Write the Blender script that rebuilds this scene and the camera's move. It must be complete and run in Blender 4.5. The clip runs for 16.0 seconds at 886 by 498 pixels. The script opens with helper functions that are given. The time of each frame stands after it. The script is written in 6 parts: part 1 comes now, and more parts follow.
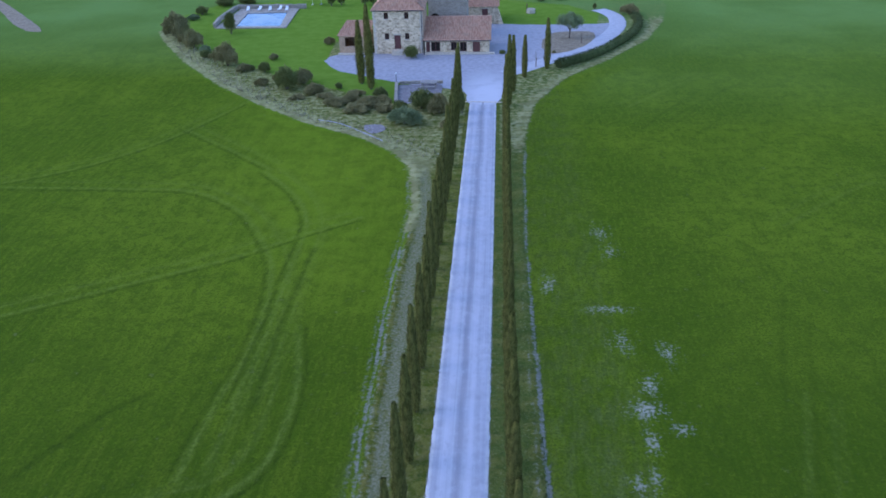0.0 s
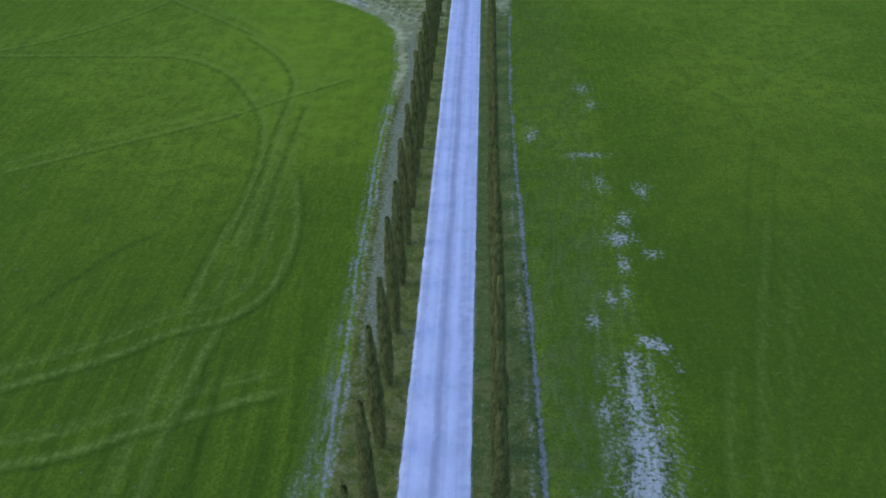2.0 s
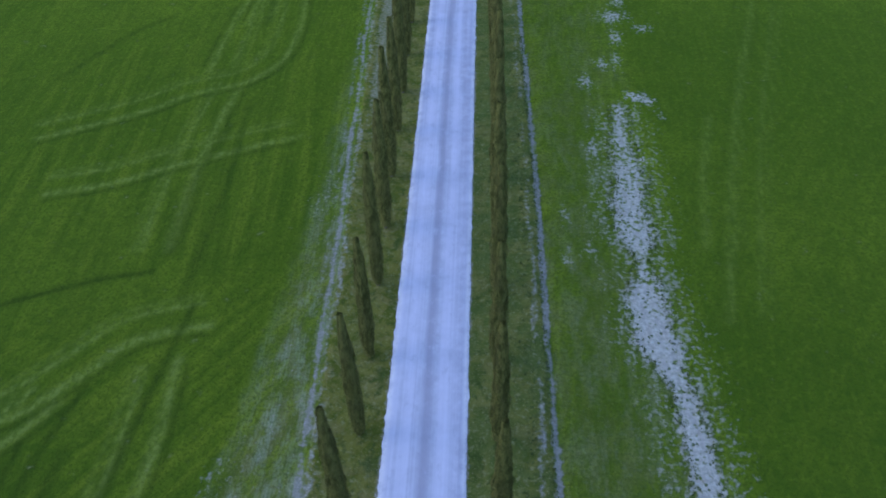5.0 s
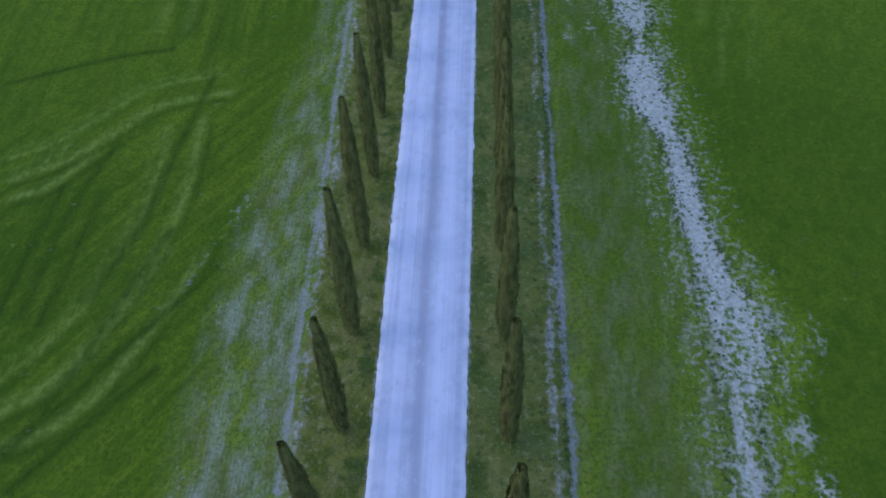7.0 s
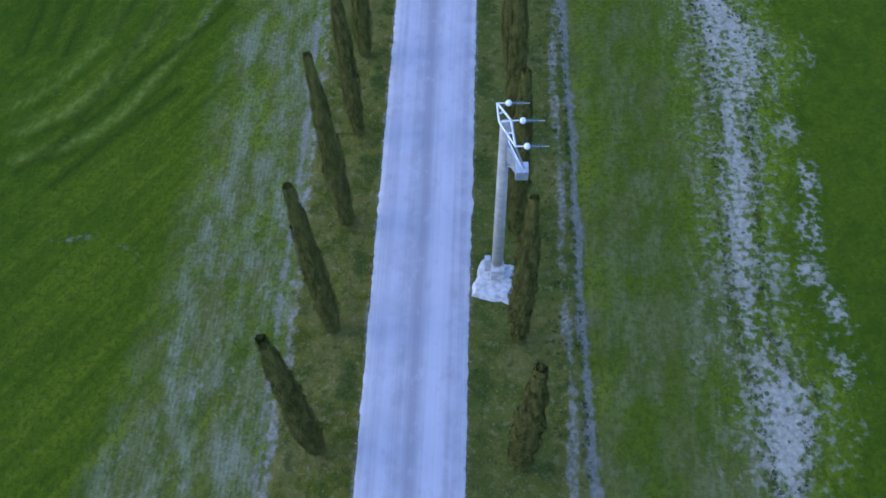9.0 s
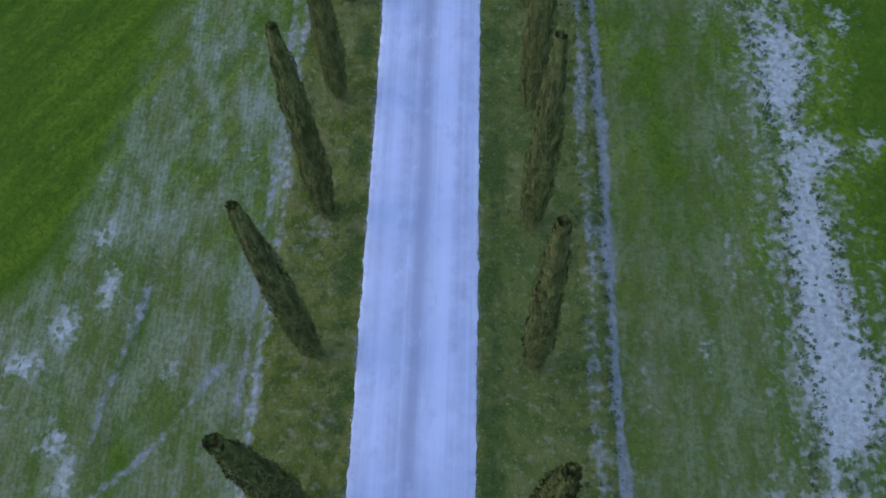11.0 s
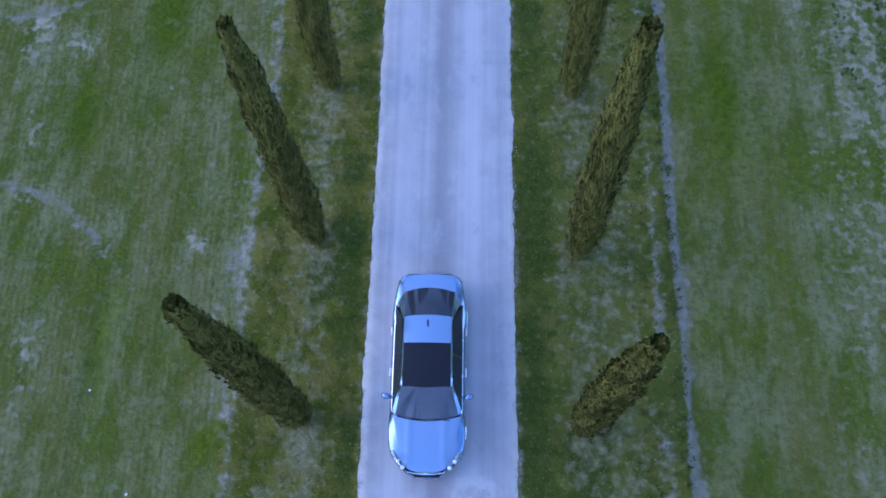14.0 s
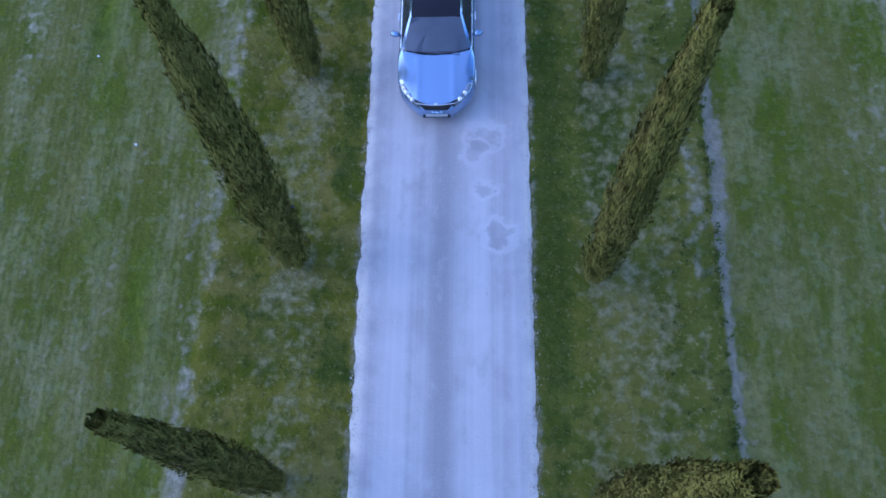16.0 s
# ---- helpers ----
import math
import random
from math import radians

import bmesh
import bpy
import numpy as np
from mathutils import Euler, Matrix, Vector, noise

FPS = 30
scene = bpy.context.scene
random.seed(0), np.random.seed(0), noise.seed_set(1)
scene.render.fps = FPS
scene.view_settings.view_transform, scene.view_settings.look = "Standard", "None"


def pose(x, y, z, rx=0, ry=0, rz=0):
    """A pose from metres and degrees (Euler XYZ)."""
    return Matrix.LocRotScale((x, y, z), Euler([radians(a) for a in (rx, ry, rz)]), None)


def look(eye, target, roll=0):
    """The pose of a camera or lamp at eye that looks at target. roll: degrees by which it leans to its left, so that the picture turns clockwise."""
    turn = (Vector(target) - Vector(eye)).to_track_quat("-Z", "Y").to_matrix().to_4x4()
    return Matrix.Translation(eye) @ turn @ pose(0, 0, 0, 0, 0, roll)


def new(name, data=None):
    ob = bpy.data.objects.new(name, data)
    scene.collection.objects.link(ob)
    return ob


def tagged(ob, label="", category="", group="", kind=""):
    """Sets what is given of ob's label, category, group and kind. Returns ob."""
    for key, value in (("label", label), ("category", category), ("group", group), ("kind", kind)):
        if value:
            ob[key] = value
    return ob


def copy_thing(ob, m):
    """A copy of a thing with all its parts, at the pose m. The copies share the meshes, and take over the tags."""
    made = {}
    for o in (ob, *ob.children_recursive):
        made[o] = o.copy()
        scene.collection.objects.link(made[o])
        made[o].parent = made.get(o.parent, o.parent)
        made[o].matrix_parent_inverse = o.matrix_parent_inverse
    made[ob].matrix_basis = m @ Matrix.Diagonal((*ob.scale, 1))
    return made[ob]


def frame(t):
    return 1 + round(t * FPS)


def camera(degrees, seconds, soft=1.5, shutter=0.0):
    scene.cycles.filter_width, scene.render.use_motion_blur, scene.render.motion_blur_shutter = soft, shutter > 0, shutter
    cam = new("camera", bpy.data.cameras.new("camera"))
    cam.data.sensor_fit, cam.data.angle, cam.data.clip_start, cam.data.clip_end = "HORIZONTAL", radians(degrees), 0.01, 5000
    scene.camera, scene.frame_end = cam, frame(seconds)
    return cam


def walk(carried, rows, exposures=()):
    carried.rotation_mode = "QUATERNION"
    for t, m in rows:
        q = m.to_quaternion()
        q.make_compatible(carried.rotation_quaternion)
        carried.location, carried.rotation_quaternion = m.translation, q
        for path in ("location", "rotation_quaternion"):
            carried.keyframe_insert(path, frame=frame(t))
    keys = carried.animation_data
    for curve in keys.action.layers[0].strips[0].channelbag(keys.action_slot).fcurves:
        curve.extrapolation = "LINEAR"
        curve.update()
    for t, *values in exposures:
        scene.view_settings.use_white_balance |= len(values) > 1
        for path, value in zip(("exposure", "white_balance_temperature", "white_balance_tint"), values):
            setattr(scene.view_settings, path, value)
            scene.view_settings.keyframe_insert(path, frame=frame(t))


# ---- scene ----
from mathutils import geometry

cam = camera(60.4, 16.0, soft=1.7)
# The length of the flight, the first eye's height, its tilt, lean and turn, and its offset from the road's middle.
METRES, EYE, TILT, LEAN, TURN, ASIDE = 67.0, 37.49, -29.3, 1.46, 3.85, 2.40
ROWS = [
    (0.0, 0.0, 0.0, 0.0, 0.0, 0.0, -0.0),
    (0.5, -0.0008, -0.0155, -0.0158, -0.21, -2.22, 0.23),
    (1.0, -0.0001, -0.0303, -0.0294, -0.47, -4.47, 0.38),
    (1.5, 0.0001, -0.0458, -0.0461, -0.72, -6.27, 0.62),
    (2.0, -0.0001, -0.0607, -0.0629, -0.91, -7.74, 0.77),
    (2.5, 0.0005, -0.0758, -0.0802, -1.03, -9.29, 0.84),
    (3.0, 0.0012, -0.0904, -0.0984, -1.14, -10.81, 0.81),
    (3.5, -0.0, -0.1066, -0.1179, -1.27, -12.34, 0.77),
    (6.0, -0.0187, -0.2015, -0.23, -1.14, -19.42, 1.08),
    (6.5, -0.0204, -0.2225, -0.254, -1.09, -21.46, 1.19),
    (7.0, -0.0204, -0.243, -0.2778, -1.28, -23.5, 1.06),
    (7.5, -0.0219, -0.2623, -0.3011, -1.38, -25.22, 1.0),
    (8.0, -0.0245, -0.2844, -0.3271, -1.22, -27.12, 1.18),
    (10.5, -0.0376, -0.3996, -0.4568, -1.63, -35.02, 1.82),
    (11.0, -0.0433, -0.4266, -0.4846, -1.69, -36.77, 1.78),
    (11.5, -0.0472, -0.4515, -0.5095, -1.74, -38.25, 1.88),
    (12.0, -0.0521, -0.4801, -0.5377, -1.87, -39.8, 1.88),
    (12.5, -0.0573, -0.5066, -0.5636, -1.87, -40.99, 2.0),
    (13.0, -0.0621, -0.5346, -0.5905, -1.85, -41.48, 2.04),
    (13.5, -0.0664, -0.5592, -0.615, -1.94, -41.58, 2.06),
    (14.0, -0.0703, -0.5842, -0.6411, -1.96, -41.57, 2.13),
    (14.5, -0.0734, -0.6061, -0.6653, -2.06, -41.51, 2.11),
    (15.0, -0.0763, -0.6283, -0.6908, -2.02, -41.67, 2.34),
    (15.5, -0.0778, -0.6477, -0.7134, -1.98, -41.62, 2.55),
    (16.0, -0.0792, -0.6682, -0.7371, -1.99, -41.8, 2.62),
]
walk(
    cam,
    [(t, pose(ASIDE, 0, EYE, TILT, LEAN, TURN) @ pose(METRES * x, METRES * y, METRES * z, 90 + pitch, roll, yaw)) for t, x, y, z, yaw, pitch, roll in ROWS],
    exposures=[(0.0, 1.17, 5000, 20), (10.0, 1.16, 5000, 20), (12.5, 1.22, 5000, 20), (16.0, 1.22, 5000, 20)],
)

# ---- light: thin high cloud, a soft sun from the west, low blue evening sky ----
world = bpy.data.worlds.new("evening_sky")
scene.world = world
world.use_nodes = True
sky = world.node_tree.nodes.new("ShaderNodeTexSky")
sky.sky_type = "NISHITA"
sky.sun_disc = False
sky.sun_elevation, sky.sun_rotation = radians(38), radians(270)
sky.dust_density, sky.ozone_density = 1.0, 1.5
background = world.node_tree.nodes["Background"]
background.inputs["Strength"].default_value = 0.14
world.node_tree.links.new(sky.outputs["Color"], background.inputs["Color"])
sun = new("sun", bpy.data.lights.new("sun", "SUN"))
sun.data.energy, sun.data.angle, sun.data.color = 0.22, radians(140), (1.0, 0.95, 0.88)
sun.matrix_world = look((-30, -5, 30), (0, 0, 0))

# ---- materials ----
class Nodes:
    """A short way to wire a material's nodes."""

    def __init__(self, name):
        self.material = bpy.data.materials.new(name)
        self.material.use_nodes = True
        self.tree = self.material.node_tree
        self.bsdf = self.tree.nodes["Principled BSDF"]
        self.bsdf.inputs["Specular IOR Level"].default_value = 0.3

    def put(self, socket, value):
        if isinstance(value, bpy.types.NodeSocket):
            self.tree.links.new(value, socket)
        elif isinstance(value, tuple) and len(value) == 3 and socket.type == "RGBA":
            socket.default_value = (*value, 1)
        else:
            socket.default_value = value

    def set(self, **values):
        for key, value in values.items():
            self.put(self.bsdf.inputs[key.replace("_", " ")], value)
        return self.material

    def place(self):
        return self.tree.nodes.new("ShaderNodeTexCoord").outputs["Object"]

    def stretch(self, vector, scale, turn=0.0):
        """Scaled along axes that are turned by some degrees."""
        node = self.tree.nodes.new("ShaderNodeMapping")
        node.vector_type = "TEXTURE"
        node.inputs["Scale"].default_value = tuple(1 / v for v in scale)
        node.inputs["Rotation"].default_value = (0, 0, radians(turn))
        self.put(node.inputs["Vector"], vector)
        return node.outputs["Vector"]

    def noise(self, vector, scale, detail=4.0, rough=0.55, warp=0.0):
        node = self.tree.nodes.new("ShaderNodeTexNoise")
        for key, value in (("Vector", vector), ("Scale", scale), ("Detail", detail), ("Roughness", rough), ("Distortion", warp)):
            self.put(node.inputs[key], value)
        return node.outputs["Fac"]

    def cells(self, vector, scale, feature="F1"):
        node = self.tree.nodes.new("ShaderNodeTexVoronoi")
        node.feature = feature
        self.put(node.inputs["Vector"], vector)
        self.put(node.inputs["Scale"], scale)
        return node.outputs["Distance"], node.outputs["Color"] if feature == "F1" else None

    def math(self, kind, a, b=0.0, clamp=False):
        node = self.tree.nodes.new("ShaderNodeMath")
        node.operation, node.use_clamp = kind, clamp
        self.put(node.inputs[0], a)
        self.put(node.inputs[1], b)
        return node.outputs[0]

    def span(self, value, low, high, a=0.0, b=1.0, smooth=True):
        node = self.tree.nodes.new("ShaderNodeMapRange")
        node.interpolation_type = "SMOOTHSTEP" if smooth else "LINEAR"
        for key, v in zip(("Value", "From Min", "From Max", "To Min", "To Max"), (value, low, high, a, b)):
            self.put(node.inputs[key], v)
        return node.outputs[0]

    def mix(self, factor, a, b, kind="MIX"):
        node = self.tree.nodes.new("ShaderNodeMix")
        node.data_type, node.blend_type = "RGBA", kind
        self.put(node.inputs[0], factor)
        self.put(node.inputs[6], a)
        self.put(node.inputs[7], b)
        return node.outputs[2]

    def field(self, name):
        node = self.tree.nodes.new("ShaderNodeAttribute")
        node.attribute_name = name
        return node.outputs["Fac"]

    def chance(self):
        return self.tree.nodes.new("ShaderNodeObjectInfo").outputs["Random"]

    def island(self):
        return self.tree.nodes.new("ShaderNodeNewGeometry").outputs["Random Per Island"]

    def split(self, vector):
        node = self.tree.nodes.new("ShaderNodeSeparateXYZ")
        self.put(node.inputs[0], vector)
        return node.outputs

    def spot(self, vector, x, y):
        """The distance from a place on the ground."""
        node = self.tree.nodes.new("ShaderNodeVectorMath")
        node.operation = "DISTANCE"
        self.put(node.inputs[0], vector)
        node.inputs[1].default_value = (x, y, 0.04)
        return node.outputs["Value"]

    def bump(self, height, strength, distance):
        node = self.tree.nodes.new("ShaderNodeBump")
        for key, value in (("Height", height), ("Strength", strength), ("Distance", distance)):
            self.put(node.inputs[key], value)
        self.put(self.bsdf.inputs["Normal"], node.outputs[0])


def plain(name, colour, rough=0.6, metal=0.0, grain=0.15, size=6.0, **more):
    """A paint, metal or plastic with a little unevenness in tone and gloss."""
    n = Nodes(name)
    g = n.noise(n.place(), size, 5.0)
    dark = tuple(c * (1 - grain) for c in colour)
    light = tuple(min(c * (1 + grain), 1.0) for c in colour)
    return n.set(Base_Color=n.mix(n.span(g, 0.3, 0.7), dark, light), Roughness=n.span(g, 0.2, 0.8, rough * 0.85, min(rough * 1.15, 1.0)), Metallic=metal, **more)


def ground_material():
    n = Nodes("field_and_grass")
    p = n.place()
    big, mid, fine = n.noise(p, 0.045, 4), n.noise(p, 0.42, 5, 0.6), n.noise(p, 5.0, 6, 0.65)
    tuft, blot = n.noise(p, 2.2, 5, 0.6), n.noise(p, 1.15, 5, 0.6)
    clump, dots = n.noise(p, 3.3, 4, 0.5), n.noise(p, 9.0, 4, 0.6)
    comb = n.noise(n.stretch(p, (2.6, 0.4, 1), -4.0), 1.0, 5, 0.62)
    swath = n.noise(n.stretch(p, (1.5, 0.10, 1), -36.0), 1.0, 4, 0.6)
    sown = n.noise(n.stretch(p, (1.2, 0.07, 1), 4.0), 1.0, 4, 0.6)
    brush = n.noise(n.stretch(p, (5.5, 0.9, 1), -36.0), 1.0, 4, 0.65)
    cloud = n.noise(n.stretch(p, (1.5, 0.5, 1), -3.0), 0.9, 6, 0.62)
    # the seed drill's rows, a hand's width apart
    x = n.split(n.stretch(p, (1, 1, 1), 1.5))[0]
    drilled = n.span(n.split(p)[0], -4.0, 4.0, 0.38, 0.14)
    wobble = n.math("MULTIPLY", n.math("SUBTRACT", blot, 0.5), 5.0)
    rows = n.math("MULTIPLY", n.span(n.math("SINE", n.math("ADD", n.math("MULTIPLY", x, 36.0), wobble)), -0.6, 0.9), n.span(tuft, 0.3, 0.65))
    # young wheat
    crop = n.mix(n.span(big, 0.38, 0.62), (0.070, 0.108, 0.005), (0.121, 0.164, 0.008))
    crop = n.mix(n.math("MULTIPLY", n.span(mid, 0.42, 0.60), 0.55), crop, (0.062, 0.092, 0.006))
    slant = n.span(n.math("ADD", n.split(p)[1], n.math("MULTIPLY", n.split(p)[0], -0.5)), 16.0, 24.0, 1.0, 0.0)
    band = n.math("ADD", n.math("MULTIPLY", swath, slant), n.math("MULTIPLY", sown, n.math("SUBTRACT", 1.0, slant)))
    plain_west = n.math("MULTIPLY", n.span(n.split(p)[1], 20.0, 45.0, 1.0, 0.28), n.span(n.split(p)[0], -6.0, 6.0, 1.0, 0.35))
    crop = n.mix(n.math("MULTIPLY", n.span(band, 0.51, 0.63, 0.0, 0.70), plain_west), crop, (0.041, 0.070, 0.004))
    crop = n.mix(n.math("MULTIPLY", n.span(band, 0.49, 0.37, 0.0, 0.62), plain_west), crop, (0.173, 0.205, 0.012))
    crop = n.mix(n.math("MULTIPLY", n.span(comb, 0.45, 0.62), 0.30), crop, (0.144, 0.180, 0.012))
    crop = n.mix(n.math("MULTIPLY", n.span(brush, 0.5, 0.66), 0.30), crop, (0.042, 0.064, 0.005))
    crop = n.mix(n.math("MULTIPLY", n.span(blot, 0.50, 0.62), 0.45), crop, (0.041, 0.068, 0.005))
    crop = n.mix(n.math("MULTIPLY", n.span(tuft, 0.52, 0.64), 0.45), crop, (0.144, 0.188, 0.010))
    crop = n.mix(n.math("MULTIPLY", n.span(fine, 0.48, 0.62), 0.70), crop, (0.046, 0.066, 0.006))
    crop = n.mix(n.math("MULTIPLY", n.span(dots, 0.55, 0.70), 0.35), crop, (0.148, 0.175, 0.020))
    crop = n.mix(n.math("MULTIPLY", n.field("deep"), n.span(blot, 0.3, 0.65, 0.68, 0.30)), crop, (0.037, 0.066, 0.005))
    crop = n.mix(n.math("MULTIPLY", n.field("bright"), n.span(mid, 0.35, 0.62, 0.75, 0.40)), crop, (0.165, 0.225, 0.010))
    # wheel tracks pressed into the crop
    crop = n.mix(n.math("MULTIPLY", n.field("track"), n.math("MULTIPLY", n.span(comb, 0.35, 0.62, 0.45, 1.0), n.span(tuft, 0.38, 0.60, 0.35, 0.95))), crop, (0.170, 0.205, 0.036))
    crop = n.mix(n.math("MULTIPLY", n.field("furrow"), n.span(blot, 0.3, 0.65, 0.45, 0.9)), crop, (0.027, 0.046, 0.005))
    # thin crop, and bare pale clay between its clumps
    sparse = n.mix(n.span(cloud, 0.38, 0.60), (0.094, 0.110, 0.018), (0.195, 0.190, 0.082))
    wan = n.math("MULTIPLY", n.span(n.split(p)[0], -4.0, 0.0, 1.0, 0.0), n.span(n.split(p)[1], -40.0, -24.0, 0.12, 1.0))
    sparse = n.mix(n.math("MULTIPLY", wan, n.span(cloud, 0.42, 0.64, 0.08, 0.85)), sparse, (0.232, 0.252, 0.150))
    sparse = n.mix(n.math("MULTIPLY", n.span(fine, 0.42, 0.66), 0.6), sparse, (0.073, 0.088, 0.022))
    sparse = n.mix(n.math("MULTIPLY", n.span(n.noise(n.stretch(p, (0.9, 0.12, 1), 2.0), 1.0, 4), 0.42, 0.62), 0.6), sparse, (0.125, 0.118, 0.030))
    sparse = n.mix(n.math("MULTIPLY", rows, drilled), sparse, (0.055, 0.076, 0.014))
    sparse = n.mix(n.math("MULTIPLY", n.span(dots, 0.56, 0.70), 0.4), sparse, (0.231, 0.215, 0.12))
    sparse = n.mix(n.span(clump, 0.50, 0.64, 0.0, 0.45), sparse, (0.110, 0.106, 0.030))
    sparse = n.mix(n.span(clump, 0.46, 0.34, 0.0, 0.40), sparse, (0.205, 0.208, 0.125))
    thinned = n.mix(n.math("MULTIPLY", n.field("thin"), n.span(n.math("ADD", n.math("MULTIPLY", mid, 0.6), n.math("MULTIPLY", cloud, 0.4)), 0.38, 0.60, n.span(n.split(p)[1], -36.0, -20.0, 0.62, 0.25), 1.0)), crop, sparse)
    clay = n.mix(n.span(fine, 0.3, 0.7), (0.275, 0.258, 0.185), (0.43, 0.41, 0.315))
    near, tone = n.cells(p, 3.1)
    weed = n.math("MULTIPLY", n.span(n.math("ADD", near, n.math("MULTIPLY", n.math("SUBTRACT", fine, 0.5), 0.8)), 0.20, 0.30, 1.0, 0.0), n.span(n.split(tone)[0], 0.28, 0.34))
    clay = n.mix(n.math("MULTIPLY", n.span(n.noise(n.stretch(p, (3.0, 0.7, 1), 12.0), 1.0, 4), 0.45, 0.65), 0.35), clay, (0.25, 0.225, 0.185))
    clay = n.mix(n.math("MULTIPLY", weed, 0.85), clay, n.mix(n.span(dots, 0.4, 0.6), (0.040, 0.062, 0.014), (0.075, 0.100, 0.028)))
    speck = n.math("ADD", n.math("MULTIPLY", n.math("SUBTRACT", cloud, 0.5), 1.1), n.math("ADD", n.math("MULTIPLY", n.math("SUBTRACT", clump, 0.5), 1.9), n.math("MULTIPLY", n.math("SUBTRACT", dots, 0.5), 0.3)))
    core = n.span(n.field("bare"), 0.28, 0.75, 0.38, 1.0)
    pale = n.math("MULTIPLY", n.span(n.math("ADD", n.field("bare"), n.math("MULTIPLY", speck, 1.0)), 0.34, 0.80), n.math("MULTIPLY", core, n.span(n.field("bare"), 0.02, 0.2, 0.0, 1.0)))
    land = n.mix(pale, thinned, clay)
    # rough grass of the verge
    verge = n.mix(n.span(blot, 0.40, 0.58), (0.068, 0.082, 0.010), (0.122, 0.121, 0.021))
    brown = n.noise(p, 0.95, 5, 0.62, 0.4)
    verge = n.mix(n.math("MULTIPLY", n.span(brown, 0.48, 0.64), n.span(n.field("green"), 0.0, 1.0, 0.5, 0.2)), verge, (0.165, 0.134, 0.044))
    verge = n.mix(n.math("MULTIPLY", n.field("green"), n.span(mid, 0.35, 0.6, 0.75, 0.3)), verge, n.mix(n.span(tuft, 0.4, 0.62), (0.060, 0.088, 0.018), (0.092, 0.118, 0.030)))
    verge = n.mix(n.math("MULTIPLY", n.span(mid, 0.50, 0.64), 0.45), verge, (0.176, 0.158, 0.046))
    verge = n.mix(n.math("MULTIPLY", n.span(clump, 0.54, 0.72), 0.4), verge, (0.240, 0.224, 0.105))
    verge = n.mix(n.math("MULTIPLY", n.span(tuft, 0.54, 0.66), 0.7), verge, (0.052, 0.068, 0.014))
    verge = n.mix(n.math("MULTIPLY", n.span(dots, 0.56, 0.70), 0.45), verge, (0.220, 0.206, 0.092))
    deep_grass = n.span(n.math("ADD", n.field("dark_grass"), n.math("ADD", n.math("MULTIPLY", n.math("SUBTRACT", tuft, 0.5), 1.2), n.math("MULTIPLY", n.math("SUBTRACT", mid, 0.5), 1.2))), 0.34, 0.80, 0.0, 0.8)
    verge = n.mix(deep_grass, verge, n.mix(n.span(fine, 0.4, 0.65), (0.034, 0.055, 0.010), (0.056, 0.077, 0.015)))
    verge = n.mix(n.math("MULTIPLY", n.span(dots, 0.60, 0.70), 0.4), verge, (0.230, 0.215, 0.095))
    earth = n.mix(n.span(fine, 0.36, 0.64), (0.140, 0.134, 0.060), (0.236, 0.224, 0.128))
    verge = n.mix(n.span(n.math("ADD", n.field("earth"), n.math("MULTIPLY", speck, 0.7)), 0.3, 0.8), verge, earth)
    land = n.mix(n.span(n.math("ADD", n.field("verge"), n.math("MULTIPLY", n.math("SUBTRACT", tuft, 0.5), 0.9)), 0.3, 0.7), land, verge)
    # worn ruts where tractors pass along the field edges
    rut = n.mix(n.span(fine, 0.35, 0.65), (0.15, 0.145, 0.105), (0.30, 0.288, 0.225))
    worn = n.math("ADD", n.field("rut"), n.math("ADD", n.math("MULTIPLY", speck, 0.9), n.math("MULTIPLY", n.math("SUBTRACT", mid, 0.5), 1.6)))
    land = n.mix(n.math("MULTIPLY", n.span(worn, 0.22, 0.95), n.span(n.field("rut"), 0.08, 0.4, 0.0, 0.9)), land, rut)
    lane = n.mix(n.span(fine, 0.3, 0.7), (0.16, 0.152, 0.115), (0.27, 0.26, 0.21))
    trod = n.math("ADD", n.field("lane"), n.math("ADD", n.math("MULTIPLY", speck, 0.75), n.math("MULTIPLY", n.math("SUBTRACT", mid, 0.5), 1.1)))
    land = n.mix(n.math("MULTIPLY", n.span(trod, 0.25, 0.8), n.span(n.field("lane"), 0.05, 0.3, 0.0, 0.85)), land, lane)
    # distance haze put into the colour: the fields grow paler past the farm
    land = n.mix(n.math("MULTIPLY", n.field("haze"), n.span(big, 0.3, 0.7, 0.45, 0.8)), land, (0.150, 0.232, 0.062))
    land = n.mix(n.math("MULTIPLY", n.math("MULTIPLY", n.field("furrow"), n.field("haze")), 0.7), land, (0.055, 0.092, 0.012))
    # mown lawn round the farm
    lawn = n.mix(n.span(mid, 0.3, 0.7), (0.116, 0.186, 0.016), (0.148, 0.222, 0.026))
    land = n.mix(n.field("lawn"), land, lawn)
    # pale dead grass and scrub on the bank
    straw = n.mix(n.span(blot, 0.36, 0.62), (0.235, 0.218, 0.082), (0.325, 0.300, 0.140))
    straw = n.mix(n.math("MULTIPLY", n.span(mid, 0.45, 0.66), 0.40), straw, (0.135, 0.150, 0.036))
    straw = n.mix(n.math("MULTIPLY", n.span(tuft, 0.50, 0.68), 0.35), straw, (0.34, 0.325, 0.175))
    straw = n.mix(n.math("MULTIPLY", n.span(fine, 0.45, 0.7), 0.25), straw, (0.13, 0.135, 0.03))
    straw = n.mix(n.span(n.noise(p, 0.30, 5, 0.6), 0.47, 0.60, 0.0, 0.6), straw, (0.150, 0.135, 0.055))
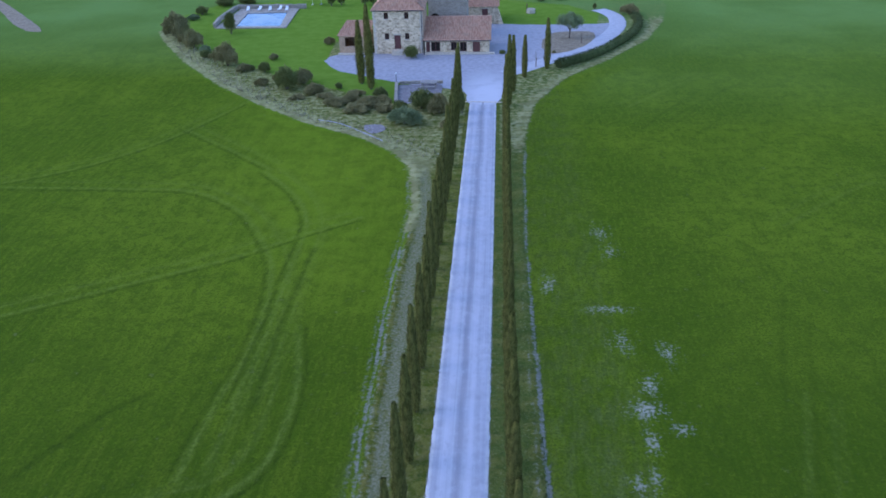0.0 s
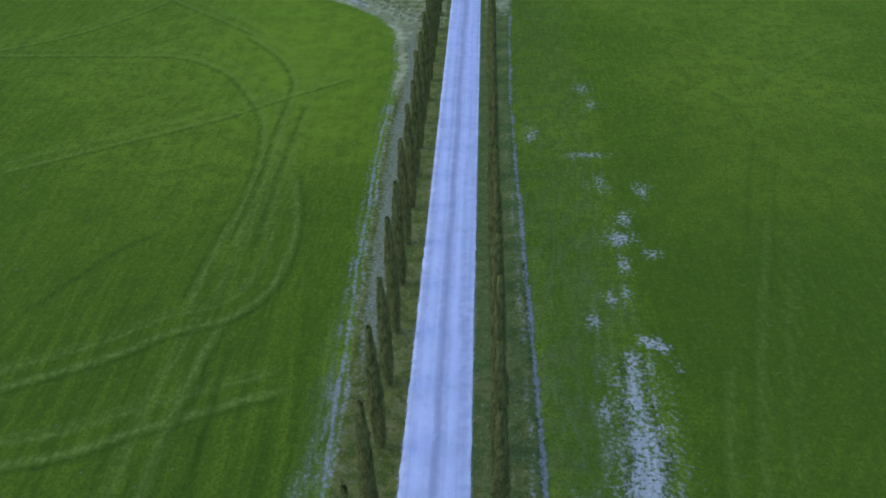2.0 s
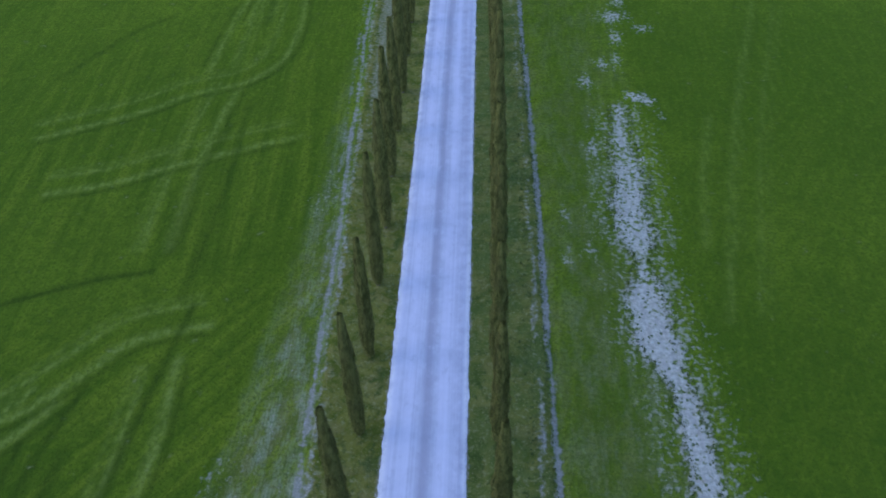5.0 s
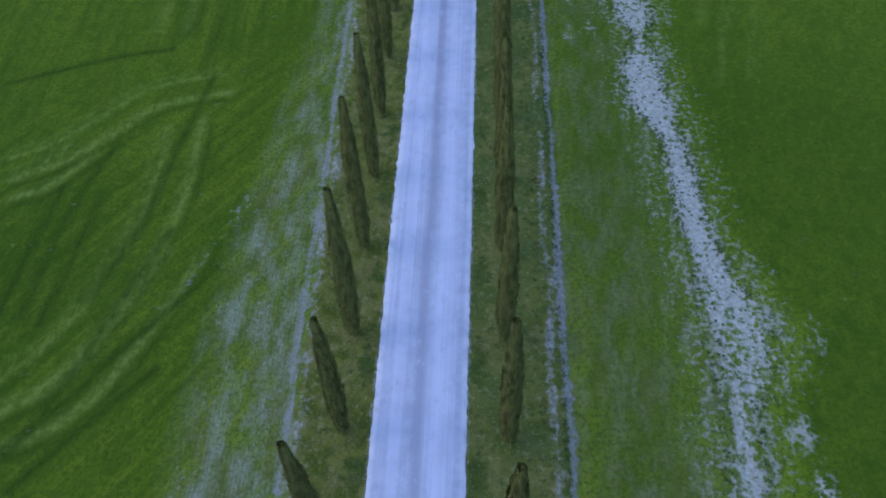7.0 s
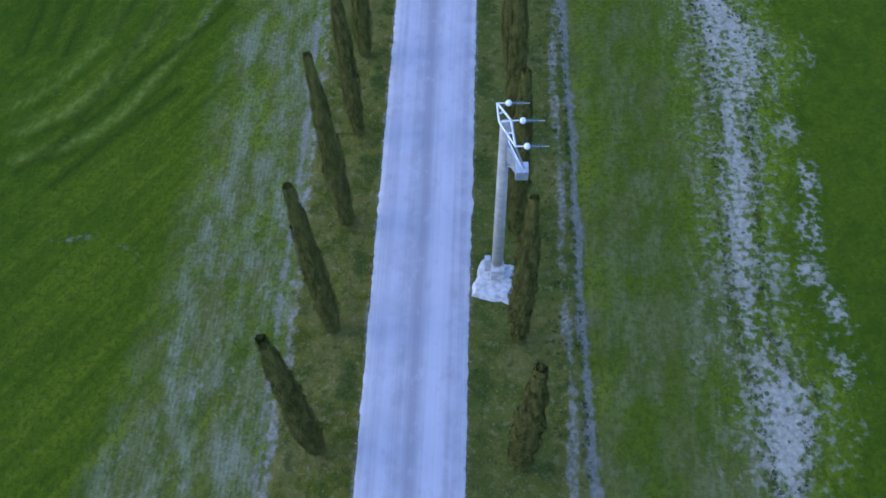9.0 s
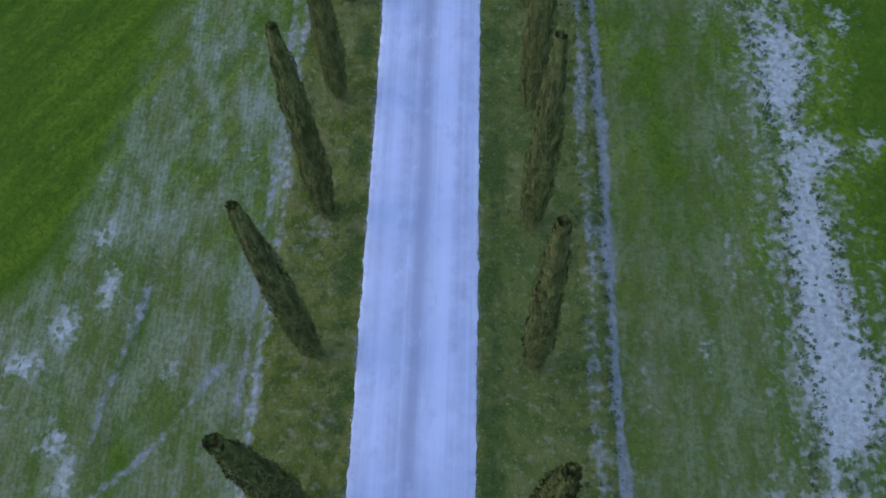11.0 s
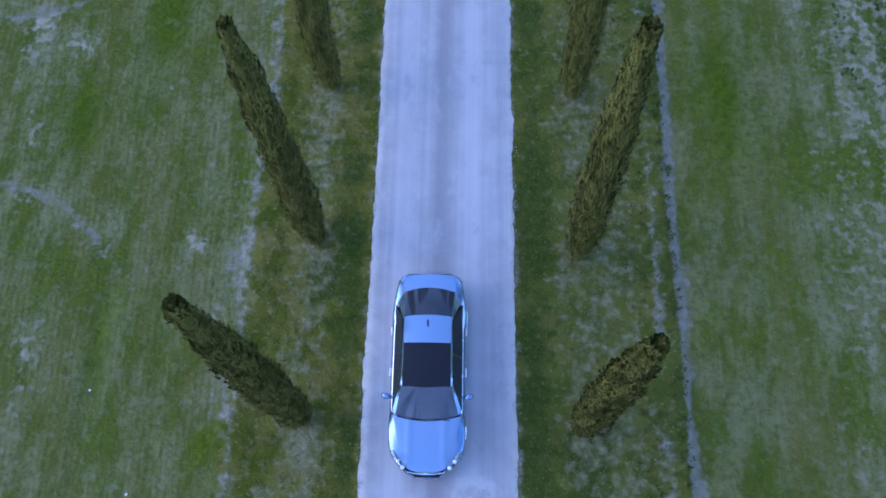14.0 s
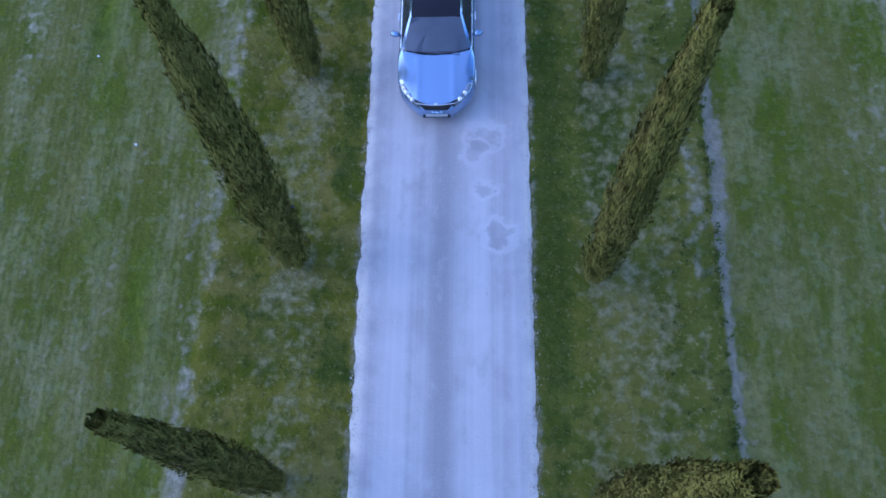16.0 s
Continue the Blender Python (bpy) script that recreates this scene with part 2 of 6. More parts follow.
    land = n.mix(n.span(n.math("ADD", n.field("straw"), n.math("MULTIPLY", n.math("SUBTRACT", blot, 0.5), 1.6)), 0.2, 0.75), land, straw)
    n.bump(n.math("ADD", n.math("MULTIPLY", tuft, 1.0), n.math("MULTIPLY", fine, 0.8)), 0.8, 0.12)
    return n.set(Base_Color=land, Roughness=1.0, Specular_IOR_Level=0.0, Sheen_Weight=0.06, Sheen_Roughness=0.5, Sheen_Tint=(0.45, 0.9, 0.15))


def gravel_material(name, wheel_tracks, low, high):
    """Pale crushed limestone, packed by wheels."""
    n = Nodes(name)
    p = n.place()
    grit, mid, broad = n.noise(p, 24.0, 6, 0.7), n.noise(p, 1.3, 6, 0.6), n.noise(p, 0.35, 4)
    base = n.mix(n.span(mid, 0.3, 0.7), low, high)
    mean = tuple((a + b) / 2 for a, b in zip(low, high))
    if wheel_tracks:
        lanes = n.noise(n.stretch(p, (1.5, 0.02, 1)), 1.0, 5, 0.6)
        fine = n.noise(n.stretch(p, (7.0, 0.05, 1)), 1.0, 3, 0.6)
        base = n.mix(n.math("MULTIPLY", n.span(lanes, 0.38, 0.62), 0.6), base, tuple(c * 1.18 for c in high))
        base = n.mix(n.math("MULTIPLY", n.span(fine, 0.4, 0.65), 0.25), base, tuple(c * 0.85 for c in low))
        x = n.math("ADD", n.split(p)[0], n.math("MULTIPLY", n.math("SUBTRACT", n.noise(n.stretch(p, (0.1, 0.09, 1)), 1.0, 2), 0.5), 0.5))
        ridge = n.span(n.math("ABSOLUTE", n.math("ADD", x, 0.05)), 0.05, 0.42, 1.0, 0.0)
        base = n.mix(n.math("MULTIPLY", ridge, 0.75), base, tuple(c * 0.80 for c in low))
        for where in (0.72, -1.05):
            worn = n.span(n.math("ABSOLUTE", n.math("ADD", x, -where)), 0.05, 0.42, 1.0, 0.0)
            base = n.mix(n.math("MULTIPLY", worn, 0.5), base, tuple(min(c * 1.25, 0.8) for c in high))
        edge = n.span(n.math("ABSOLUTE", n.split(p)[0]), 1.66, 1.88)
        base = n.mix(n.math("MULTIPLY", edge, n.span(mid, 0.3, 0.6, 0.2, 0.7)), base, (0.62, 0.60, 0.55))
        # damp filled potholes
        for px, py, r in ((0.85, -55.1, 0.42), (1.2, -57.5, 0.36), (0.9, -56.4, 0.25), (0.72, -55.4, 0.3)):
            d = n.math("ADD", n.spot(p, px, py), n.math("MULTIPLY", n.math("SUBTRACT", n.noise(p, 2.6, 5), 0.5), 0.9))
            base = n.mix(n.span(d, r * 0.5, r * 0.95, 0.40, 0.0), base, tuple(c * 0.74 for c in low))
            rim = n.math("MULTIPLY", n.span(d, r * 0.75, r * 1.05), n.span(d, r * 1.1, r * 1.5, 1.0, 0.0))
            base = n.mix(n.math("MULTIPLY", rim, 0.6), base, tuple(c * 1.25 for c in high))
        wear = n.noise(n.stretch(p, (1.6, 0.9, 1)), 1.0, 6, 0.65)
        base = n.mix(n.span(wear, 0.54, 0.70, 0.0, 0.40), base, tuple(c * 1.2 for c in high))
        base = n.mix(n.span(wear, 0.46, 0.32, 0.0, 0.30), base, tuple(c * 0.80 for c in low))
    else:
        # gravel carried in along the road's line
        far = n.math("ADD", n.spot(n.stretch(p, (1.0, 0.40, 1)), 0.9, 46.0), n.math("MULTIPLY", n.math("SUBTRACT", mid, 0.5), 3.0))
        base = n.mix(n.span(far, 1.0, 7.0, 0.9, 0.0), base, (0.54, 0.53, 0.55))
    base = n.mix(n.math("MULTIPLY", n.span(broad, 0.5, 0.7), 0.3), base, tuple(c * 0.85 for c in mean))
    base = n.mix(n.math("MULTIPLY", n.span(grit, 0.45, 0.7), 0.2), base, tuple(c * 1.25 for c in high))
    n.bump(n.math("ADD", grit, n.math("MULTIPLY", mid, 0.8)), 0.4, 0.025)
    return n.set(Base_Color=base, Roughness=0.95, Specular_IOR_Level=0.1)


def foliage(name, dark, light, tip, scale=1.0):
    n = Nodes(name)
    p = n.place()
    r = n.island()
    tone = n.mix(n.span(n.noise(n.stretch(p, (1, 1, 0.45)), 2.6 * scale, 4), 0.35, 0.65), dark, light)
    tone = n.mix(n.math("MULTIPLY", n.span(r, 0.55, 1.0), 0.42), tone, tip)
    tone = n.mix(n.math("MULTIPLY", n.span(r, 0.0, 0.3, 1.0, 0.0), 0.35), tone, tuple(c * 0.55 for c in dark))
    tone = n.mix(n.math("MULTIPLY", n.chance(), 0.3), tone, light)
    return n.set(Base_Color=tone, Roughness=0.95, Specular_IOR_Level=0.08)


def cypress_foliage():
    """Scaly olive sprays in upright clumps, the near black shade of their gaps put into the colour."""
    n = Nodes("cypress_foliage")
    p, r = n.place(), n.island()
    clumps = n.noise(n.stretch(p, (5.5, 5.5, 1.7)), 1.0, 4, 0.6)
    broad = n.noise(n.stretch(p, (1.6, 1.6, 0.7)), 1.0, 2)
    # noise paints shaded gaps dark and clump highlights warm olive
    tone = n.mix(n.span(clumps, 0.36, 0.62), (0.064, 0.068, 0.014), (0.172, 0.163, 0.036))
    tone = n.mix(n.math("MULTIPLY", n.span(broad, 0.45, 0.68), 0.5), tone, (0.155, 0.135, 0.040))
    tone = n.mix(n.math("MULTIPLY", n.span(r, 0.6, 1.0), n.span(clumps, 0.45, 0.62, 0.1, 0.45)), tone, (0.25, 0.23, 0.07))
    tone = n.mix(n.math("MULTIPLY", n.span(r, 0.0, 0.35, 1.0, 0.0), 0.35), tone, (0.040, 0.044, 0.010))
    tone = n.mix(n.math("MULTIPLY", n.chance(), 0.25), tone, (0.150, 0.150, 0.036))
    return n.set(Base_Color=tone, Roughness=0.95, Specular_IOR_Level=0.06)


def stone_material(name, low, high, mortar, scale=3.2):
    """Rubble masonry: uneven stones in pale mortar."""
    n = Nodes(name)
    p = n.stretch(n.place(), (1, 1, 1.5))
    edge = n.cells(p, scale, "DISTANCE_TO_EDGE")[0]
    tone = n.split(n.cells(p, scale)[1])[0]
    stone = n.mix(tone, low, high)
    stone = n.mix(n.math("MULTIPLY", n.span(n.noise(p, 9.0, 5), 0.4, 0.7), 0.4), stone, mortar)
    stone = n.mix(n.span(edge, 0.03, 0.09, 1.0, 0.0), stone, mortar)
    stone = n.mix(n.math("MULTIPLY", n.span(n.noise(p, 0.5, 4), 0.5, 0.7), 0.35), stone, tuple(c * 0.6 for c in low))
    n.bump(n.span(edge, 0.0, 0.15), 0.6, 0.04)
    return n.set(Base_Color=stone, Roughness=0.95)


def tile_material():
    n = Nodes("terracotta_tiles")
    p = n.place()
    tone = n.mix(n.span(n.noise(n.stretch(p, (5.0, 0.9, 1)), 1.0, 3), 0.35, 0.65), (0.35, 0.185, 0.112), (0.53, 0.31, 0.19))
    tone = n.mix(n.math("MULTIPLY", n.span(n.noise(p, 0.8, 5), 0.45, 0.7), 0.35), tone, (0.36, 0.28, 0.19))
    tone = n.mix(n.math("MULTIPLY", n.span(n.noise(p, 7.0, 4), 0.5, 0.75), 0.5), tone, (0.16, 0.11, 0.09))
    return n.set(Base_Color=tone, Roughness=0.95)


GROUND = ground_material()
GRAVEL = gravel_material("white_gravel", True, (0.340, 0.334, 0.356), (0.440, 0.434, 0.458))
YARD = gravel_material("yard_gravel", False, (0.285, 0.275, 0.285), (0.375, 0.365, 0.375))
DRIVE = gravel_material("drive_gravel", False, (0.385, 0.376, 0.388), (0.48, 0.47, 0.482))
CYPRESS = cypress_foliage()
BARK = plain("bark", (0.13, 0.10, 0.075), 0.9, grain=0.4, size=14)
STONE = stone_material("rubble_stone", (0.31, 0.21, 0.12), (0.76, 0.62, 0.40), (0.74, 0.60, 0.39), 2.1)
WALL_STONE = stone_material("garden_stone", (0.24, 0.20, 0.15), (0.44, 0.385, 0.30), (0.38, 0.335, 0.26), 4.0)
BRICK = stone_material("plaster_and_brick", (0.40, 0.24, 0.13), (0.52, 0.35, 0.21), (0.50, 0.37, 0.24), 5.0)
TILE = tile_material()
TIMBER = plain("red_brown_timber", (0.13, 0.055, 0.045), 0.7, grain=0.3, size=8)
PALE_STONE = plain("dressed_stone", (0.55, 0.47, 0.35), 0.85, grain=0.2, size=4)
PAVING = stone_material("paving", (0.20, 0.175, 0.165), (0.30, 0.27, 0.255), (0.19, 0.17, 0.16), 1.6)
DARK_GLASS = plain("window_glass", (0.024, 0.018, 0.012), 0.25, grain=0.1, size=2, Specular_IOR_Level=0.25)
SOIL = stone_material("bare_soil", (0.19, 0.145, 0.085), (0.32, 0.255, 0.16), (0.25, 0.20, 0.12), 2.5)
IRON = plain("dark_iron", (0.06, 0.06, 0.065), 0.6, 0.6, grain=0.3)
WHITE = plain("white_plastic", (0.75, 0.75, 0.74), 0.5, grain=0.06)
GREEN_LEAF = foliage("dark_green_leaf", (0.125, 0.140, 0.038), (0.185, 0.200, 0.058), (0.27, 0.28, 0.10), 0.6)
HEDGE_LEAF = foliage("hedge_leaf", (0.055, 0.070, 0.022), (0.090, 0.108, 0.034), (0.14, 0.16, 0.06), 0.6)
BROWN_LEAF = foliage("brown_twig_leaf", (0.200, 0.178, 0.066), (0.29, 0.255, 0.105), (0.40, 0.36, 0.17), 0.6)
GREY_LEAF = foliage("grey_green_leaf", (0.155, 0.19, 0.080), (0.225, 0.265, 0.125), (0.34, 0.38, 0.20), 0.6)

# ---- helpers for meshes ----
def link(name, vertices, faces, material, parent=None, label="", smooth=False):
    """One mesh object from lists of vertices and faces, under a parent if one is given."""
    mesh = bpy.data.meshes.new(name)
    mesh.from_pydata(vertices, [], faces)
    if material:
        mesh.materials.append(material)
    if smooth:
        mesh.polygons.foreach_set("use_smooth", [True] * len(mesh.polygons))
    ob = new(name, mesh)
    ob.parent = parent
    return tagged(ob, label)


def part(name, bm, material, parent=None, label="", smooth=False):
    """A bmesh as one mesh object, under a thing or a part."""
    mesh = bpy.data.meshes.new(name)
    bm.to_mesh(mesh)
    bm.free()
    mesh.materials.append(material)
    if smooth:
        mesh.polygons.foreach_set("use_smooth", [True] * len(mesh.polygons))
    ob = new(name, mesh)
    ob.parent = parent
    return tagged(ob, label)


def thing(name, label, category, m=None, group="", kind=""):
    """An empty at a thing's base, which carries its parts."""
    ob = new(name)
    ob.empty_display_size = 0.3
    if m is not None:
        ob.matrix_world = m
    return tagged(ob, label, category, group, kind)


def add_box(bm, lo, hi, bevel=0.0, m=None):
    made = bmesh.ops.create_cube(bm, size=1.0)["verts"]
    size, mid = [h - l for l, h in zip(lo, hi)], [(h + l) / 2 for l, h in zip(lo, hi)]
    for v in made:
        v.co = Vector(c * s + d for c, s, d in zip(v.co, size, mid))
    if bevel:
        edges = list({e for v in made for e in v.link_edges})
        out = bmesh.ops.bevel(bm, geom=edges, offset=bevel, segments=2, affect="EDGES", profile=0.6)
        made = list({v for f in out["faces"] for v in f.verts} | {v for v in made if v.is_valid})
    if m is not None:
        bmesh.ops.transform(bm, matrix=m, verts=made)
    return made


def box(lo, hi, bevel=0.0, m=None):
    bm = bmesh.new()
    add_box(bm, lo, hi, bevel, m)
    return bm


def add_rod(bm, a, b, ra, rb=None, sides=8):
    """A round bar from a to b, tapered from ra to rb."""
    a, b = Vector(a), Vector(b)
    m = Matrix.Translation((a + b) / 2) @ (b - a).to_track_quat("Z", "Y").to_matrix().to_4x4()
    bmesh.ops.create_cone(bm, cap_ends=True, segments=sides, radius1=ra, radius2=ra if rb is None else rb, depth=(b - a).length, matrix=m)


def rod(a, b, ra, rb=None, sides=8):
    bm = bmesh.new()
    add_rod(bm, a, b, ra, rb, sides)
    return bm


def lump(x, y, z=0.0, size=1.0):
    return noise.noise((x / size, y / size, z))


# ---- the land ----


def road_half(y):
    """Half the width of the gravel."""
    return np.interp(y, [-60, -52, -44, -20, -10, 0], [1.86, 1.82, 1.78, 1.79, 1.84, 1.88])


def left_border(y):
    """Where the verge ends and the west field begins."""
    return np.interp(y, [-70, -50, -30, -18, 15, 26, 41, 60, 76, 87, 92, 97, 104, 112, 122, 136, 152, 165], [-5.9, -5.3, -4.9, -4.95, -5.6, -6.0, -6.6, -7.1, -6.7, -8.0, -10.5, -15.2, -25.6, -34.4, -44, -55, -65.4, -72])


def right_border(y):
    return np.interp(y, [-70, 14, 26, 41, 60, 70, 87, 100, 112, 125, 136, 150, 165, 180], [6.2, 6.1, 6.0, 5.7, 5.35, 5.3, 5.6, 6.2, 8.0, 13.5, 22, 31, 36.5, 40])


def near_line(x, y, points, width):
    """How near places lie to a polyline: 1 on it, 0 beyond its width."""
    best = np.full(x.shape, 1e9)
    for (ax, ay), (bx, by) in zip(points, points[1:]):
        dx, dy = bx - ax, by - ay
        k = np.clip(((x - ax) * dx + (y - ay) * dy) / (dx * dx + dy * dy), 0, 1)
        best = np.minimum(best, (x - ax - k * dx) ** 2 + (y - ay - k * dy) ** 2)
    return np.exp(-best / width**2)


def curve(points, steps=8):
    """A smooth line through points."""
    p = [np.array(points[0])] + [np.array(q) for q in points] + [np.array(points[-1])]
    out = []
    for a, b, c, d in zip(p, p[1:], p[2:], p[3:]):
        for s in np.linspace(0, 1, steps, endpoint=False):
            out.append(0.5 * (2 * b + (c - a) * s + (2 * a - 5 * b + 4 * c - d) * s * s + (3 * b - a - 3 * c + d) * s**3))
    return [tuple(q) for q in out] + [tuple(points[-1])]


def inside(x, y, points):
    hit = np.zeros(x.shape, bool)
    for (ax, ay), (bx, by) in zip(points, points[1:] + points[:1]):
        if ay != by:
            hit ^= ((ay > y) != (by > y)) & (x < (bx - ax) * (y - ay) / (by - ay) + ax)
    return hit


def bell(x, y, cx, cy, rx, ry):
    return np.exp(-(((x - cx) / rx) ** 2) - ((y - cy) / ry) ** 2)


LAWN = [(-73, 168), (-62, 152), (-50, 139), (-40, 131), (-33, 124), (-24, 119), (-13, 111), (-12, 124), (-29, 135.4), (-30, 150), (-6, 165), (2, 163), (22, 158), (24, 172), (18, 182), (0, 190), (-40, 192), (-66, 186)]


def soft_box(x, y, x0, x1, y0, y1, edge=0.9):
    """1 inside a rectangle, falling to 0 across its edges."""
    return np.clip(np.minimum(x - x0, x1 - x) / edge + 0.5, 0, 1) * np.clip(np.minimum(y - y0, y1 - y) / edge + 0.5, 0, 1)


def ground():
    outer = [45 + 6 * 1.35**k for k in range(1, 21)]
    xs = np.array([-v - 33 for v in reversed(outer)] + list(np.arange(-78, -14.05, 0.3)) + list(np.arange(-14, 17.05, 0.2)) + list(np.arange(17.3, 45.1, 0.3)) + outer)
    ahead = [190 + 6 * 1.35**k for k in range(1, 21)]
    behind = [72 + 6 * 1.4**k for k in range(1, 18)]
    ys = np.array([-v for v in reversed(behind)] + list(np.arange(-72, -64.05, 0.4)) + list(np.arange(-64, 14.05, 0.2)) + list(np.arange(14.3, 120, 0.3)) + list(np.arange(120, 190.1, 0.8)) + ahead)
    x, y = np.meshgrid(xs, ys)
    left, right = left_border(y), right_border(y)
    verge = np.clip(np.minimum(x - left, right - x) / 0.8 + 0.5, 0, 1) * (y < np.where(x < -2, 158, 185))
    # pale clay: the long streak in the east field, patches and thin stands beside both verges
    west_edge, east_edge = np.interp(y, STREAK_Y, STREAK_WEST), np.interp(y, STREAK_Y, STREAK_EAST)
    much = np.interp(y, STREAK_Y, STREAK_BARE)
    bare = 0.95 * much * np.clip((x - west_edge) / 1.8 + 0.6, 0, 1) * np.clip((east_edge - x) / 1.8 + 0.6, 0, 1)
    halo = 0.46 * np.clip(much * 2, 0, 1) * np.exp(-((np.maximum(np.maximum(west_edge - x, x - east_edge), 0) / 1.7) ** 2))
    bare = np.maximum(bare, halo * (y < 31))
    for cx, cy, rx, ry, strong in EAST_PATCHES + EAST_MORE_PATCHES + EAST_FAR_PATCHES + EAST_FAR_MORE_PATCHES + WEST_PATCHES + WEST_NEAR_PATCHES:
        grown = 1.5 if cx > 0 and cy > 20 else 1.25
        bare = np.maximum(bare, strong * (0.86 if cx < 0 and cy > -29 else 1.12 if grown > 1.3 or cx < 0 else 1.0) * bell(x, y, cx, cy, grown * rx, grown * ry))
    # thin stands of crop
    reach = np.interp(y, [-75, -37, -34, -31, -28, -20, -10, 0, 10, 20, 45], [24, 20, 10.5, 8.0, 7.2, 5.9, 5.4, 4.8, 3.7, 2.7, 1.5])
    west = np.interp(y, [-75, -20, 5, 25, 45], [0.95, 0.95, 0.80, 0.50, 0.0])
    thin = west * np.clip((reach - (left - x)) / 1.6, 0, 1) * (x < left)
    east = np.interp(y, [-75, -35, -10, 20, 60], [0.95, 0.85, 0.48, 0.32, 0.12])
    thin = np.maximum(thin, east * np.clip((east_edge + 1.2 - x) / 2.5, 0, 1) * (x > right))
    for cx, cy, rx, ry in CROP_ISLANDS:
        thin *= 1 - 0.9 * bell(x, y, cx, cy, rx, ry)
    bare = np.maximum(bare, np.where(x < 0, np.interp(y, [-50, -36, -30, -20, 5, 20], [0.20, 0.22, 0.28, 0.28, 0.24, 0.20]), np.interp(y, [-40, -22], [0.15, 0.10])) * thin)
    wave = 0.03 * np.sin(y * 0.43) + 0.02 * np.sin(y * 1.1)
    lane = np.interp(y, [-75, -40, -20, 30, 60], [0.85, 1.1, 0.95, 0.80, 0.60]) * np.exp(-(((x - right - 0.05 - wave) / np.interp(y, [-62, -48, -30], [0.13, 0.18, 0.20])) ** 4)) * (y < 95)
    rut = 0.3 * np.exp(-(((x - right - 0.1) / 0.4) ** 2)) * (y < 95)
    rut = np.maximum(rut, np.interp(y, [-45, -35, 0, 25], [0.52, 0.70, 0.72, 0.36]) * np.exp(-(((x - right + 0.58 + 0.08 * np.sin(y * 0.7 + 1)) / 0.22) ** 2)) * (y < 60))
    lane = np.maximum(lane, np.interp(y, [-75, -40, -20, 60], [0.2, 0.45, 0.72, 0.62]) * np.exp(-(((x - left + 0.40 - 2 * wave) / 0.20) ** 4)) * (y < 75))
    for trail in TRAILS:
        lane = np.maximum(lane, (0.62 if trail[0][1] < -28 else 0.34) * near_line(x, y, curve(trail), 0.19))
    rut = np.maximum(rut, np.interp(y, [-20, 10], [0.68, 0.50]) * np.exp(-(((x - left - 0.05 - 0.10 * np.sin(y * 0.55) - 0.05 * np.sin(y * 1.7)) / 0.27) ** 2)) * (y < 100))
    rut = np.maximum(rut, 0.36 * np.exp(-(((x - left + 0.9) / 0.3) ** 2)) * (y < 95) * (y > 10))
    rut = np.maximum(rut, 0.72 * np.exp(-(((np.abs(x) - road_half(y) - 0.08) / 0.13) ** 2)) * (y < 108))
    rut = np.maximum(rut, 0.70 * np.exp(-(((x - left - 0.45) / 0.45) ** 2)) * np.clip((y - 84) / 4, 0, 1) * (y < 156) * (x < -3))
    # tractor tracks in the west field, faint ones in the east
    track, furrow = np.zeros(x.shape), np.zeros(x.shape)
    for line in WEST_TRACKS + NEAR_TRACKS + EAST_TRACKS:
        path = curve(line)
        track = np.maximum(track, 0.85 * near_line(x, y, path, 0.30))
        for aside, much in ((1.7, 0.65), (-0.6, 0.7), (2.25, 0.3)):
            beside = [(q[0] - aside * (r[1] - q[1]) / math.dist(q, r), q[1] + aside * (r[0] - q[0]) / math.dist(q, r)) for q, r in zip(path, path[1:])]
            if aside > 0:
                track = np.maximum(track, much * near_line(x, y, beside, 0.22))
            else:
                furrow = np.maximum(furrow, much * near_line(x, y, beside, 0.2))
    for line in WEST_FURROWS:
        furrow = np.maximum(furrow, 0.65 * near_line(x, y, curve(line), 0.34))
    for line in NEAR_FURROWS + EAST_FURROWS:
        furrow = np.maximum(furrow, near_line(x, y, curve(line), 0.26))
    lawn = inside(x, y, LAWN).astype(float)
    bank = np.clip((y - 84) / 5, 0, 1) * np.clip((162 - y) / 5, 0, 1) * (x > -74) * np.clip((x - left) / 1.0 + 0.6, 0, 1) * (x < -2.5) * (lawn < 0.5)
    straw = bank * (0.46 + 0.36 * np.exp(-(((x - left - 1.2) / 2.0) ** 2)))
    straw += 0.75 * np.exp(-(((x - left) / 0.9) ** 2)) * (y > 70) * (y < 160) * (x < 0)
    slope = np.clip((y - 88) / 8, 0, 1) * np.clip((172 - y) / 6, 0, 1) * np.clip((right - x) / 1.0 + 0.6, 0, 1) * (x > 2.5) * (lawn < 0.5)
    straw += slope * (0.42 + 0.34 * np.exp(-(((x - right + 0.8) / 1.2) ** 2)))
    earth = 0.72 * np.exp(-(((x - left - 1.25) / 0.85) ** 4)) * np.clip((y - 22) / 10, 0, 1) * (y < 88)
    for cx, cy, rx, ry, strong in WORN_EARTH:
        earth = np.maximum(earth, 0.92 * strong * bell(x, y, cx, cy, 1.5 * rx, 1.5 * ry))
    worn = np.interp(y, [-75, -42, -36, -30], [0.46, 0.46, 0.20, 0.0])
    earth = np.maximum(earth, worn * soft_box(x, y, 3.0, 5.4, -75, -25))
    earth = np.maximum(earth, worn * soft_box(x, y, -4.3, -2.7, -75, -25))
    for k in range(-1, 30):
        for side in (-3.3, 3.55):
            earth += 0.22 * bell(x, y, side, -63.4 + 4.83 * k, 0.5, 0.7)
    # darker green grass between the trees, beside the gravel
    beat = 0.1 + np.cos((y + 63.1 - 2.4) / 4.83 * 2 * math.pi)
